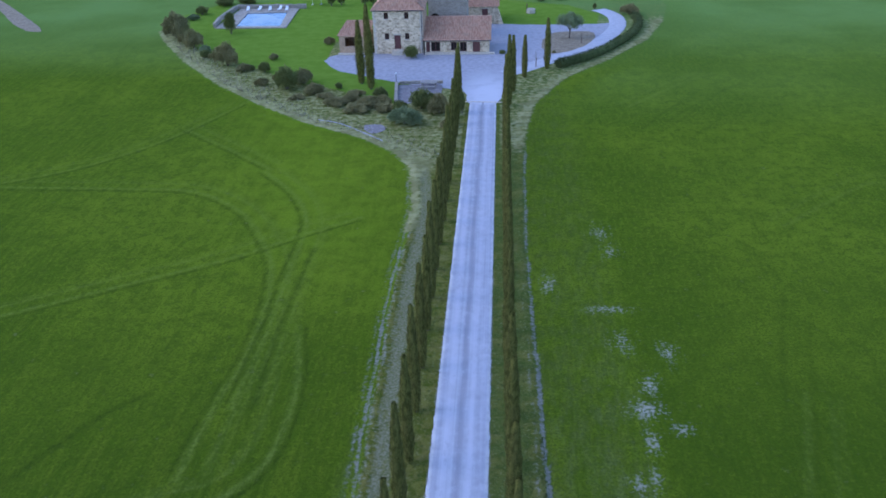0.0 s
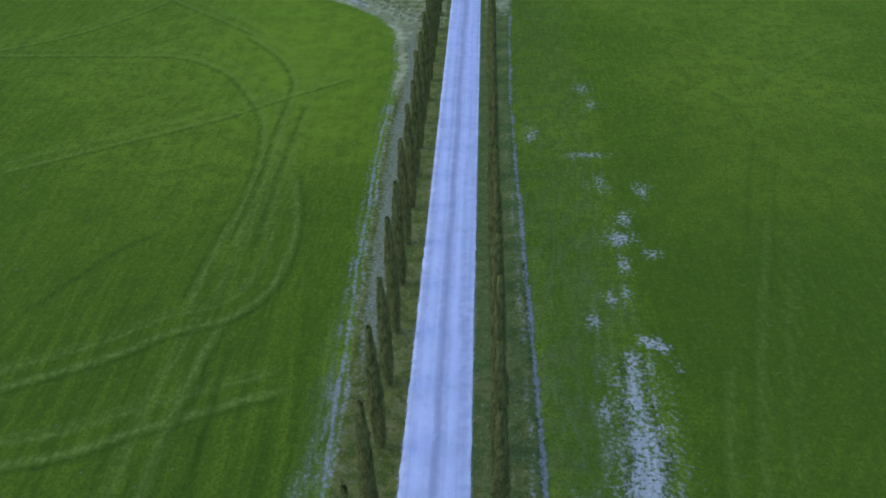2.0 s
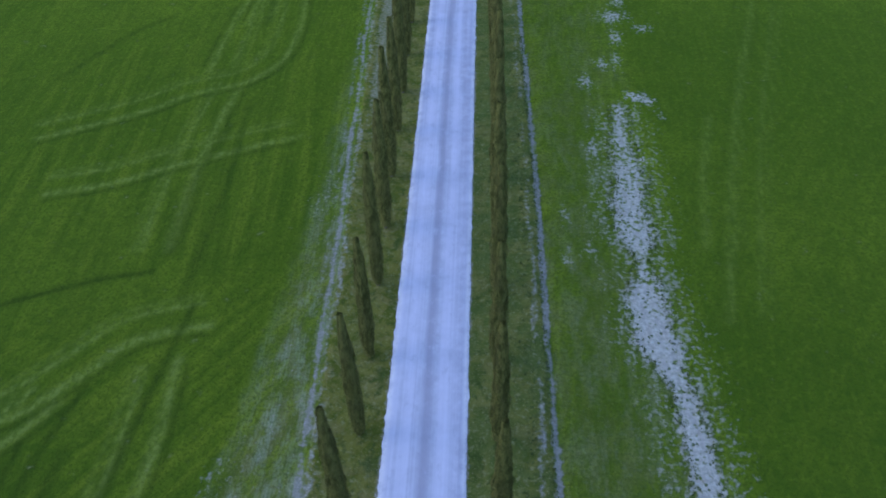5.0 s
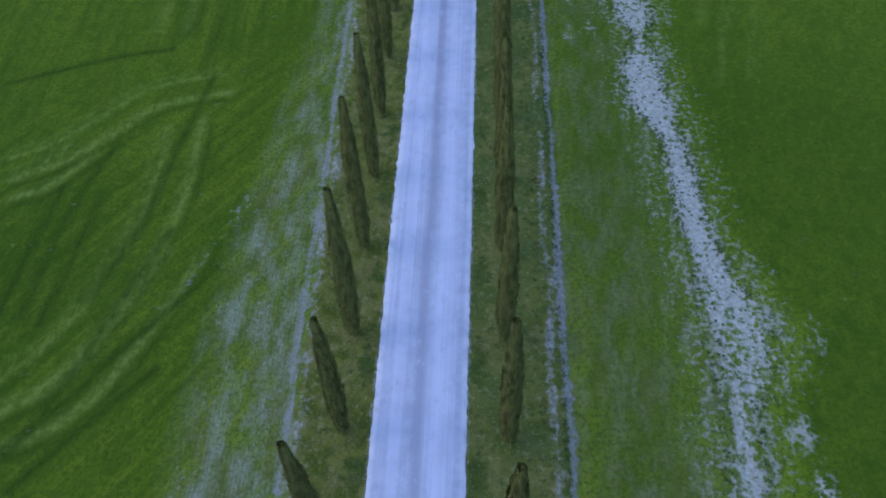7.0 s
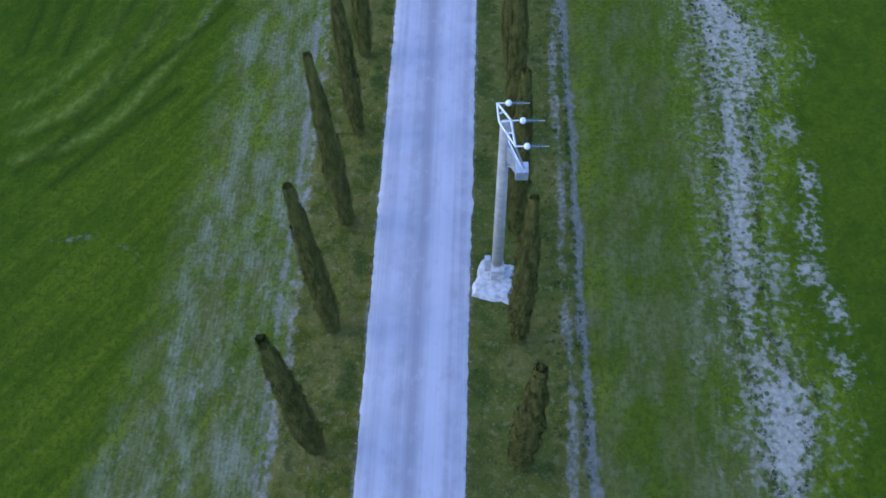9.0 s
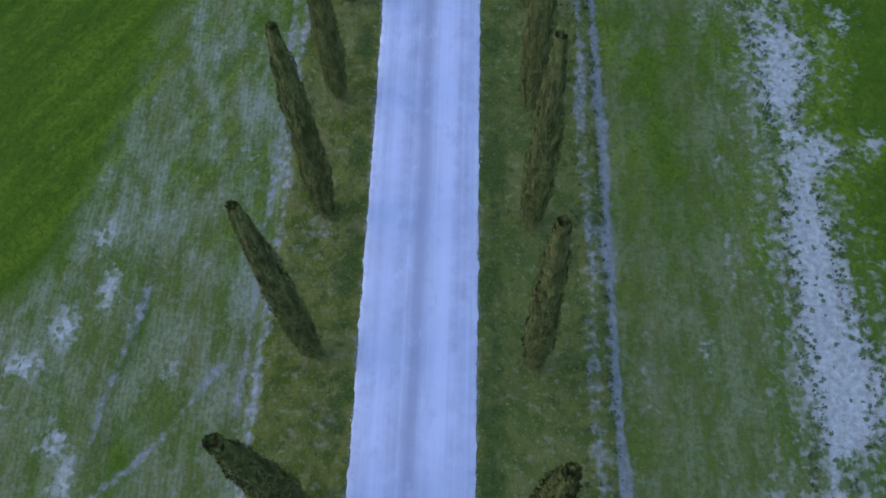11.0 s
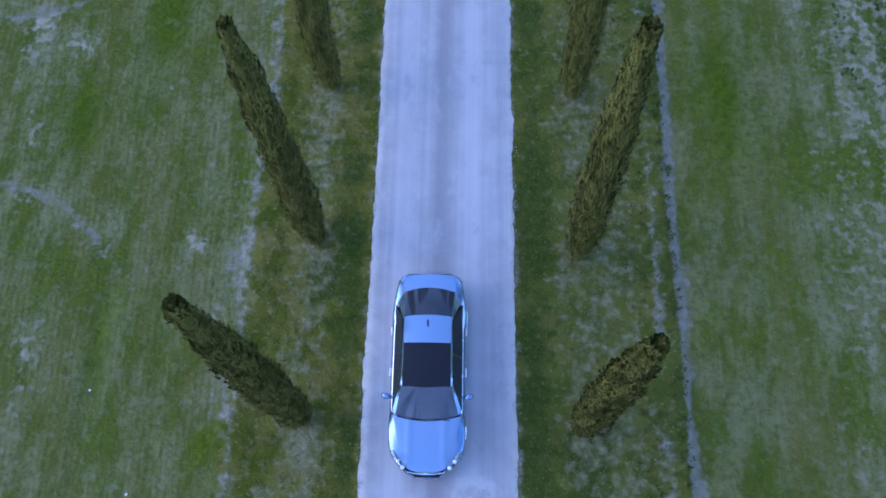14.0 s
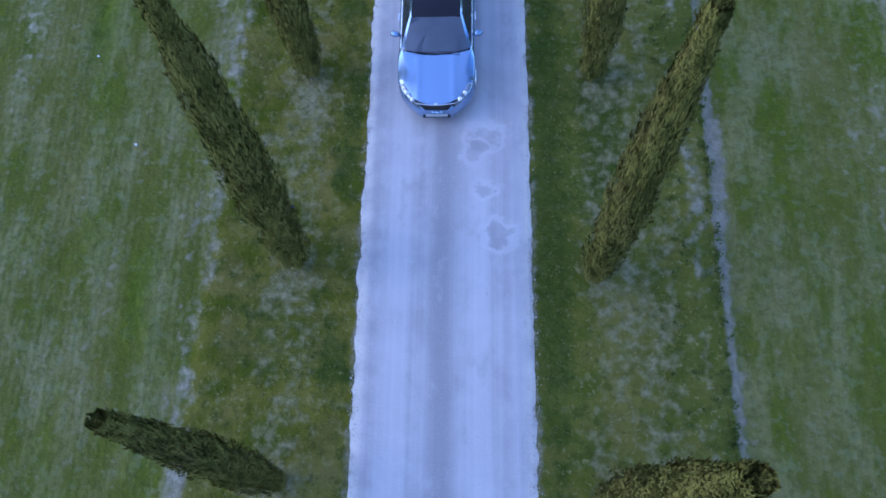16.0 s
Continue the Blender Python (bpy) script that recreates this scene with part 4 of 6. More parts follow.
EAST_ROW = [-68.2, -63.3, -58.45, -53.35, -48.8, -44.0, -39.2, -34.6, -29.7, -24.9, -20.3, -15.5, -10.8, -6.2, -1.3, 3.35, 7.9, 12.9, 17.6, 22.4, 27.3, 32.0, 37.1, 42.2, 47.3, 52.4] + [57.4 + 5.03 * k for k in range(10)]
EAST_HEIGHT = [9.3, 9.3, 9.55, 9.4, 9.9, 9.9, 9.9, 10.2, 9.6, 9.3, 9.5, 9.3, 9.0, 9.2, 9.4, 9.0, 8.8, 9.2, 9.4, 9.0] + [9.3, 8.8, 9.4, 9.0] * 4


def avenue():
    rng = random.Random(7)
    near = [cypress(3, 9.5, 0.365), cypress(11, 9.65, 0.37), cypress(23, 9.4, 0.385), cypress(31, 9.55, 0.36)]
    far = [cypress(5, 9.5, 0.42, 5500, 2.2), cypress(17, 9.5, 0.41, 5500, 2.2)]
    places = []
    for y, high in zip(WEST_ROW, WEST_HEIGHT):
        x = np.interp(y, [-63, -50, -44, -36, -31, -17, -13, -4, 10, 22, 52], [-3.45, -3.42, -3.30, -3.28, -3.28, -3.22, -3.06, -3.16, -3.16, -3.28, -3.42])
        places.append((x + rng.uniform(-0.03, 0.03), y, high / 9.5, rng.uniform(1.02, 1.12) * np.interp(y, [-63, -59, -30, 0], [0.90, 1.14, 1.10, 1.0]), np.interp(y, [-60, -45, -25, -10, 18, 25], [1.4, 1.6, 1.7, 1.0, 1.2, 0.2]), np.interp(y, [-60, -45, -30, -20], [-2.2, -2.2, -1.2, -0.3])))
    for y, high in zip(EAST_ROW, EAST_HEIGHT):
        x = np.interp(y, [-60, -57, -53, -44, -30, -20, -8, 3, 25, 45, 70], [3.36, 3.40, 3.54, 3.66, 3.70, 3.72, 3.58, 3.47, 3.56, 3.4, 3.4])
        places.append((x + rng.uniform(-0.03, 0.03), y, high / 9.5, rng.uniform(1.14, 1.22) if y < -20 else rng.uniform(1.10, 1.22), 0.2 if y < -55 else -0.9 if y < -32 else 0.0, -1.0 if y < -55 else -0.6 if y < -30 else 0.0))
    places += [(3.95, 110.8, 1.0, 1.3, 0, 0), (4.6, 117.5, 0.95, 1.3, 0, 0), (6.6, 125.3, 0.75, 1.3, 0, 0), (10.6, 130.3, 0.92, 1.4, 0, 0), (-20.3, 122.3, 1.1, 1.8, 0, 0), (-18.25, 119.3, 1.42, 1.8, 0, 0)]
    fresh = near + far
    for n, (x, y, tall, wide, lean, tip) in enumerate(places):
        m = pose(x, y, 0, tip + rng.uniform(-0.4, 0.4), lean + rng.uniform(-0.4, 0.4), 0) @ pose(0, 0, 0, 0, 0, rng.uniform(0, 360))
        model = near[n % 4] if y < 14 else far[n % 2]
        if model in fresh:
            fresh.remove(model)
            tree = model
        else:
            tree = copy_thing(model, m)
        if 100 < y < 112:
            tall *= 1.13
        tree.matrix_world = m @ Matrix.Diagonal((wide, wide, tall, 1))


avenue()

# ---- the car on the road ----
def paint_material():
    n = Nodes("silver_car_paint")
    g = n.noise(n.place(), 260.0, 2)
    n.set(Base_Color=n.mix(n.span(g, 0.3, 0.7), (0.27, 0.39, 0.62), (0.32, 0.45, 0.68)), Metallic=0.92, Roughness=0.24)
    return n.set(Coat_Weight=0.6, Coat_Roughness=0.06)


PAINT = paint_material()
CHROME = plain("chrome", (0.85, 0.86, 0.88), 0.25, 1.0, grain=0.03)
CAR_GLASS = plain("tinted_car_glass", (0.035, 0.040, 0.055), 0.04, grain=0.05, size=1.5, Specular_IOR_Level=0.55)
BLACK_PANEL = plain("black_roof_glass", (0.010, 0.011, 0.018), 0.10, grain=0.05, size=1.5, Specular_IOR_Level=0.32)
BLACK_PLASTIC = plain("black_plastic", (0.02, 0.02, 0.022), 0.6, grain=0.2)
RUBBER = plain("tyre_rubber", (0.025, 0.025, 0.025), 0.85, grain=0.3)
# bluish base lightened in place of the sky's reflection on the screen
WINDSCREEN = plain("windscreen_glass", (0.085, 0.10, 0.14), 0.05, grain=0.15, size=1.2, Specular_IOR_Level=0.6)
LAMP_CLEAR = plain("headlight_glass", (0.30, 0.33, 0.38), 0.10, 0.7, grain=0.7, size=16)
LENS = plain("lamp_lens", (0.9, 0.9, 0.92), 0.15, 0.3, grain=0.05)
LAMP_RED = plain("tail_light", (0.35, 0.02, 0.02), 0.2, grain=0.1)
PLATE = plain("plate_white", (0.42, 0.44, 0.47), 0.5, grain=0.03)


def steps(value, keys):
    return float(np.interp(value, [k for k, _ in keys], [v for _, v in keys]))


def patch(name, f, nu, nv, material, parent, label="", thick=0.0):
    """A curved panel: f(u, v) gives its places for u and v from 0 to 1."""
    vertices = [tuple(f(i / nu, j / nv)) for j in range(nv + 1) for i in range(nu + 1)]
    faces = [(j * (nu + 1) + i, j * (nu + 1) + i + 1, (j + 1) * (nu + 1) + i + 1, (j + 1) * (nu + 1) + i) for j in range(nv) for i in range(nu)]
    ob = link(name, vertices, faces, material, parent, label, smooth=True)
    if thick:
        solid = ob.modifiers.new("thickness", "SOLIDIFY")
        solid.thickness, solid.offset = thick, 0
    return ob


def mixed(a, b, k):
    return tuple(p + (q - p) * k for p, q in zip(a, b))


HALF = [(-2.46, 0.60), (-2.40, 0.74), (-2.25, 0.83), (-1.9, 0.895), (-1.4, 0.925), (0, 0.93), (1.2, 0.925), (1.7, 0.915), (1.9, 0.885), (2.05, 0.81), (2.2, 0.675), (2.32, 0.53), (2.40, 0.44), (2.44, 0.34)]
SHOULDER = [(-2.46, 0.93), (-2.0, 0.95), (-1.3, 0.94), (0, 0.925), (1.2, 0.90), (1.8, 0.82), (2.1, 0.74), (2.3, 0.66), (2.44, 0.60)]
INNER = [(-2.46, 0.50), (-2.40, 0.62), (-2.2, 0.67), (-1.95, 0.70), (-1.5, 0.80), (0, 0.83), (1.05, 0.80), (1.5, 0.70), (1.85, 0.625), (2.05, 0.575), (2.2, 0.525), (2.30, 0.46), (2.38, 0.36), (2.44, 0.25)]
INNER_Z = [(-2.46, 0.97), (-2.2, 1.01), (-1.9, 1.02), (-1.2, 1.0), (1.0, 0.985), (1.5, 0.925), (1.9, 0.845), (2.2, 0.765), (2.36, 0.70), (2.44, 0.62)]
AXLES, WHEEL = (1.40, -1.44), 0.335


def lower_edge(y):
    z = 0.20 + 0.06 * max(0.0, (abs(y) - 2.0) / 0.45)
    for a in AXLES:
        if abs(y - a) < 0.385:
            z = max(z, WHEEL + math.sqrt(0.385**2 - (y - a) ** 2) * 0.98)
    return z


def body_shell(parent):
    """Both sides from sill to bonnet and belt line, with arches, closed at nose and tail."""
    ys = sorted(set(list(np.linspace(-2.46, 2.44, 70)) + [a + d for a in AXLES for d in (-0.386, -0.38, -0.34, -0.25, -0.12, 0, 0.12, 0.25, 0.34, 0.38, 0.386)]))
    rows = []
    for y in ys:
        w, s, low = steps(y, HALF), steps(y, SHOULDER), lower_edge(y)
        line = []
        for k, f in ((0.0, 0.93), (0.25, 0.985), (0.5, 1.0), (0.78, 0.99), (0.95, 0.965), (1.0, 0.945)):
            line.append((w * f, y, low + (s - low) * k))
        i, iz = steps(y, INNER), steps(y, INNER_Z)
        line.append(((line[-1][0] + i) / 2, y, (s + iz) / 2 + 0.012))
        line.append((i, y, iz))
        rows.append(line)
    vertices, faces = [], []
    width = len(rows[0])
    for side in (1, -1):
        start = len(vertices)
        vertices += [(side * x, y, z) for line in rows for x, y, z in line]
        for k in range(len(rows) - 1):
            for j in range(width - 1):
                q = [start + k * width + j, start + k * width + j + 1, start + (k + 1) * width + j + 1, start + (k + 1) * width + j]
                faces.append(tuple(q if side < 0 else q[::-1]))
    half = len(rows) * width
    for k, turn in ((0, 1), (len(rows) - 1, -1)):
        for j in range(width - 1):
            q = [k * width + j, k * width + j + 1, half + k * width + j + 1, half + k * width + j]
            faces.append(tuple(q[::turn]))
    return link("body", vertices, faces, PAINT, parent, smooth=True)


def on_wing(y, k):
    """A place on the front wing, from the bonnet's edge (k = 0) to the flank (k = 1)."""
    inner, outer = (steps(y, INNER), steps(y, INNER_Z)), (steps(y, HALF) * 0.945, steps(y, SHOULDER))
    rise = 0.012 * (1 - abs(2 * k - 1)) + 0.016
    return inner[0] + (outer[0] - inner[0]) * k, y, inner[1] + (outer[1] - inner[1]) * k + rise


def car():
    root = thing("car", "silver-blue saloon car with a black glass roof on white gravel", "car")
    body_shell(root)
    bend = lambda u: 1 - (2 * u - 1) ** 2

    def bonnet(u, v):
        front, back = 2.20 + 0.15 * bend(u) ** 0.7, 1.05 + 0.13 * bend(u)
        y = back + (front - back) * v
        x = (2 * u - 1) * steps(y - 0.08 * bend(u), INNER)
        crease = 0.012 * math.exp(-(((abs(x) - 0.42) / 0.06) ** 2))
        return x, y, steps(y, INNER_Z) + 0.022 * bend(u) ** 0.6 + crease - 0.03 * max(0.0, v - 0.9) * 10 * bend(u) * 0.3

    patch("bonnet", bonnet, 24, 18, PAINT, root)
    patch("windscreen", lambda u, v: ((2 * u - 1) * (0.755 - 0.175 * v), 1.03 + 0.14 * bend(u) - (0.63 + 0.09 * bend(u)) * v, 0.99 + 0.03 * bend(u) + (0.40 + 0.015 * bend(u)) * v + 0.05 * math.sin(math.pi * v)), 16, 10, WINDSCREEN, root, "dark tinted windscreen")

    def roof_z(y, u):
        return steps(y, [(-1.30, 1.395), (-0.9, 1.44), (-0.3, 1.462), (0.1, 1.45), (0.45, 1.40)]) + 0.032 * bend(u) - 0.012

    def roof_half(y):
        return steps(y, [(-1.30, 0.565), (-0.6, 0.56), (0.0, 0.565), (0.45, 0.578)])

    def roof(front, back):
        def f(u, v):
            y = front + (back - front) * v + 0.045 * bend(u) * (1 if front > 0.3 and v < 0.5 else 0) * (1 - 2 * v)
            return (2 * u - 1) * roof_half(y), y, roof_z(y, u)
        return f

    patch("roof_glass", roof(0.42, -0.60), 14, 12, BLACK_PANEL, root, "black glass panoramic roof panel")
    patch("roof", lambda u, v: ((2 * u - 1) * roof_half(-0.605 - 0.66 * v), -0.605 - (0.655 + 0.04 * bend(u)) * v, roof_z(-0.605 - 0.69 * v, u)), 14, 10, PAINT, root)
    part("antenna", box((-0.018, -1.16, 1.46), (0.018, -1.02, 1.51), 0.012), BLACK_PLASTIC, root)
    patch("rear_window", lambda u, v: ((2 * u - 1) * (0.565 + 0.065 * v), -1.265 - 0.04 * bend(u) - (0.70 + 0.07 * bend(u)) * v, 1.383 + 0.032 * bend(u) - 0.345 * v + 0.035 * math.sin(math.pi * v) + 0.012 * bend(u) * v), 16, 10, CAR_GLASS, root, "dark rear window")
    patch("boot_lid", lambda u, v: ((2 * u - 1) * (0.66 - 0.03 * v), -1.968 - 0.108 * bend(u) - (0.44 - 0.07 * bend(u)) * v, 1.035 + 0.018 * bend(u) - 0.05 * v * v), 16, 8, PAINT, root)
    for side in (1, -1):
        s = lambda q: (q[0] * side, q[1], q[2])
        # pillars and roof rail
        patch("front_pillar", lambda u, v: s(mixed(mixed((0.753, 1.03, 0.992), (0.578, 0.40, 1.392), v), mixed((0.828, 0.94, 0.992), (0.612, 0.33, 1.375), v), u)), 2, 8, PAINT, root)
        patch("roof_rail", lambda u, v: s(mixed((roof_half(0.42 - 1.70 * v), 0.42 - 1.70 * v, roof_z(0.42 - 1.70 * v, 0)), (0.612 - 0.01 * v, 0.38 - 1.62 * v, 1.372 - 0.02 * v + 0.03 * math.sin(math.pi * v)), u)), 2, 14, PAINT, root)
        patch("rear_pillar", lambda u, v: s(mixed(mixed((0.565, -1.27, 1.380), (0.632, -1.97, 1.035), v), mixed((0.604, -1.22, 1.355), (0.785, -1.70, 1.005), v), u)), 6, 10, PAINT, root)
        patch("rear_quarter", lambda u, v: s(mixed(mixed((0.632, -1.97, 1.036), (0.66, -2.41, 0.985), v), mixed((0.785, -1.70, 1.006), (0.672, -2.25, 1.008), v), u)), 4, 6, PAINT, root)
        for name, f0, f1, b0, b1 in (("front_window", 0.94, 0.33, -0.28, -0.30), ("rear_side_window", -0.36, -0.38, -1.66, -1.20)):
            top = lambda y: 1.372 + 0.025 * math.sin(math.pi * (0.38 - y) / 1.62)
            patch(name, lambda u, v, f0=f0, f1=f1, b0=b0, b1=b1: s(mixed((0.832, f0 + (b0 - f0) * u, 1.0), (0.615, f1 + (b1 - f1) * u, top(f1 + (b1 - f1) * u)), v)), 8, 5, CAR_GLASS, root)
        patch("door_pillar", lambda u, v: s(mixed((0.830, -0.28 - 0.08 * u, 1.0), (0.612, -0.30 - 0.08 * u, 1.395), v)), 1, 3, BLACK_PLASTIC, root)
        chrome = bmesh.new()
        for k in range(12):
            y0, y1 = 0.98 - 2.70 * k / 12, 0.98 - 2.70 * (k + 1) / 12
            add_rod(chrome, s((0.838 - 0.045 * max(0, -y0 - 0.9), y0, 1.0)), s((0.838 - 0.045 * max(0, -y1 - 0.9), y1, 1.0)), 0.016, sides=6)
        part("window_trim", chrome, CHROME, root, "bright chrome trim")
        for y0 in (0.0, -1.02):
            part("door_handle", box((0.925 * side - 0.012, y0 - 0.11, 0.80), (0.925 * side + 0.022, y0 + 0.11, 0.835), 0.01), CHROME, root)
        # door mirror
        bm = bmesh.new()
        bmesh.ops.create_uvsphere(bm, u_segments=14, v_segments=8, radius=1.0, matrix=pose(0.985 * side, 0.60, 1.0, 0, 0, side * -14) @ Matrix.Diagonal((0.125, 0.075, 0.075, 1)))
        mirror = part("mirror", bm, PAINT, root, smooth=True)
        part("mirror_arm", rod((0.80 * side, 0.62, 0.97), (0.93 * side, 0.62, 0.98), 0.03), BLACK_PLASTIC, mirror)
        # lamps
        lamp = patch("headlight", lambda u, v: s(on_wing(2.35 - 0.50 * u, 0.08 + 0.55 * u + (0.98 - 0.08 - 0.55 * u) * v)), 10, 5, LAMP_CLEAR, root, "bright clear headlight", thick=0.03)
        bm = bmesh.new()
        for y0, k, r in ((2.22, 0.45, 0.055), (2.08, 0.62, 0.05)):
            bmesh.ops.create_uvsphere(bm, u_segments=10, v_segments=6, radius=r, matrix=pose(*s(on_wing(y0, k))))
        part("lens", bm, LENS, lamp, "bright lamp lens", smooth=True)
        patch("tail_light", lambda u, v: s(mixed(mixed((0.50, -2.470, 0.74), (0.80, -2.30, 0.76), u), mixed((0.50, -2.470, 0.86), (0.79, -2.30, 0.88), u), v)), 6, 3, LAMP_RED, root, "red tail light", thick=0.03)
    grille = patch("grille", lambda u, v: ((2 * u - 1) * (0.44 - 0.02 * v), 2.325 + 0.05 * bend(u) + 0.055 * v, 0.735 - 0.16 * v), 10, 4, BLACK_PLASTIC, root, "black grille", thick=0.03)
    for k in range(13):
        x = -0.39 + 0.065 * k
        y = 2.335 + 0.05 * (1 - (x / 0.44) ** 2)
        part("grille_bar", rod((x, y, 0.735), (x, y + 0.055, 0.585), 0.008, sides=4), IRON, grille)
    trim = bmesh.new()
    for k in range(10):
        u0, u1 = k / 10, (k + 1) / 10
        add_rod(trim, ((2 * u0 - 1) * 0.45, 2.325 + 0.05 * bend(u0), 0.742), ((2 * u1 - 1) * 0.45, 2.325 + 0.05 * bend(u1), 0.742), 0.012, sides=6)
    part("grille_trim", trim, CHROME, grille, "chrome strip")
    bm = bmesh.new()
    for k in range(16):
        a0, a1 = -1 + 2 * k / 16, -1 + 2 * (k + 1) / 16
        add_rod(bm, (0.80 * a0, 2.42 - 0.45 * abs(a0) ** 2.0, 0.50), (0.80 * a1, 2.42 - 0.45 * abs(a1) ** 2.0, 0.50), 0.055, sides=8)
    part("bumper", bm, PAINT, root, smooth=True)
    part("number_plate", box((-0.26, 2.432, 0.32), (0.26, 2.446, 0.43), 0.004), PLATE, root, "white number plate with dark bars")
    part("lower_intake", box((-0.33, 2.36, 0.26), (0.33, 2.445, 0.42), 0.02), BLACK_PLASTIC, root)
    part("badge", box((-0.045, 2.335, 0.738), (0.045, 2.375, 0.760), 0.008), CHROME, root)
    part("rear_bumper", box((-0.74, -2.50, 0.30), (0.74, -2.40, 0.62), 0.05), PAINT, root)
    part("floor_pan", box((-0.78, -2.1, 0.20), (0.78, 1.85, 0.42), 0.05), BLACK_PLASTIC, root)
    part("cabin_floor", box((-0.72, -1.6, 0.42), (0.72, 0.95, 0.90), 0.04), BLACK_PLASTIC, root)
    bm = bmesh.new()
    for side in (1, -1):
        add_rod(bm, (side * 0.28 - 0.28, 1.16, 1.035), (side * 0.28 + 0.26, 1.13, 1.045), 0.010, sides=5)
    part("wiper", bm, BLACK_PLASTIC, root)
    for a in AXLES:
        for side in (1, -1):
            m = pose(side * 0.80, a, WHEEL, 0, 90, 0)
            bm = bmesh.new()
            bmesh.ops.create_cone(bm, cap_ends=True, segments=28, radius1=WHEEL, radius2=WHEEL, depth=0.22, matrix=m)
            edges = [e for e in bm.edges if len(e.link_faces) == 2 and e.calc_face_angle() > 1.2]
            bmesh.ops.bevel(bm, geom=edges, offset=0.04, segments=2, affect="EDGES")
            wheel = part("wheel", bm, RUBBER, root, smooth=True)
            bm = bmesh.new()
            out = side * 0.915
            bmesh.ops.create_cone(bm, cap_ends=True, segments=20, radius1=0.08, radius2=0.06, depth=0.03, matrix=pose(out, a, WHEEL, 0, 90, 0))
            for k in range(5):
                t = 2 * math.pi * k / 5
                add_rod(bm, (out, a, WHEEL), (out, a + 0.22 * math.cos(t), WHEEL + 0.22 * math.sin(t)), 0.03, 0.02, 6)
            for k in range(20):
                t, t2 = 2 * math.pi * k / 20, 2 * math.pi * (k + 1) / 20
                add_rod(bm, (out, a + 0.225 * math.cos(t), WHEEL + 0.225 * math.sin(t)), (out, a + 0.225 * math.cos(t2), WHEEL + 0.225 * math.sin(t2)), 0.018, sides=6)
            part("rim", bm, CHROME, wheel, "alloy rim")
    root.matrix_world = pose(-0.24, -52.19, 0.035, 0, 0, 180)
    return root


car()

# ---- the power pole beside the road ----
SHAFT = plain("cream_concrete", (0.40, 0.38, 0.32), 0.9, grain=0.15, size=3)
CONCRETE = plain("weathered_concrete", (0.50, 0.49, 0.46), 0.9, grain=0.25, size=5)
ZINC = plain("galvanised_steel", (0.50, 0.52, 0.54), 0.45, 0.6, grain=0.15)
INSULATOR_GLASS = plain("insulator_glass", (0.16, 0.20, 0.19), 0.15, grain=0.1)
GLAZE = plain("white_glazed_insulator", (0.78, 0.79, 0.78), 0.2, grain=0.05)


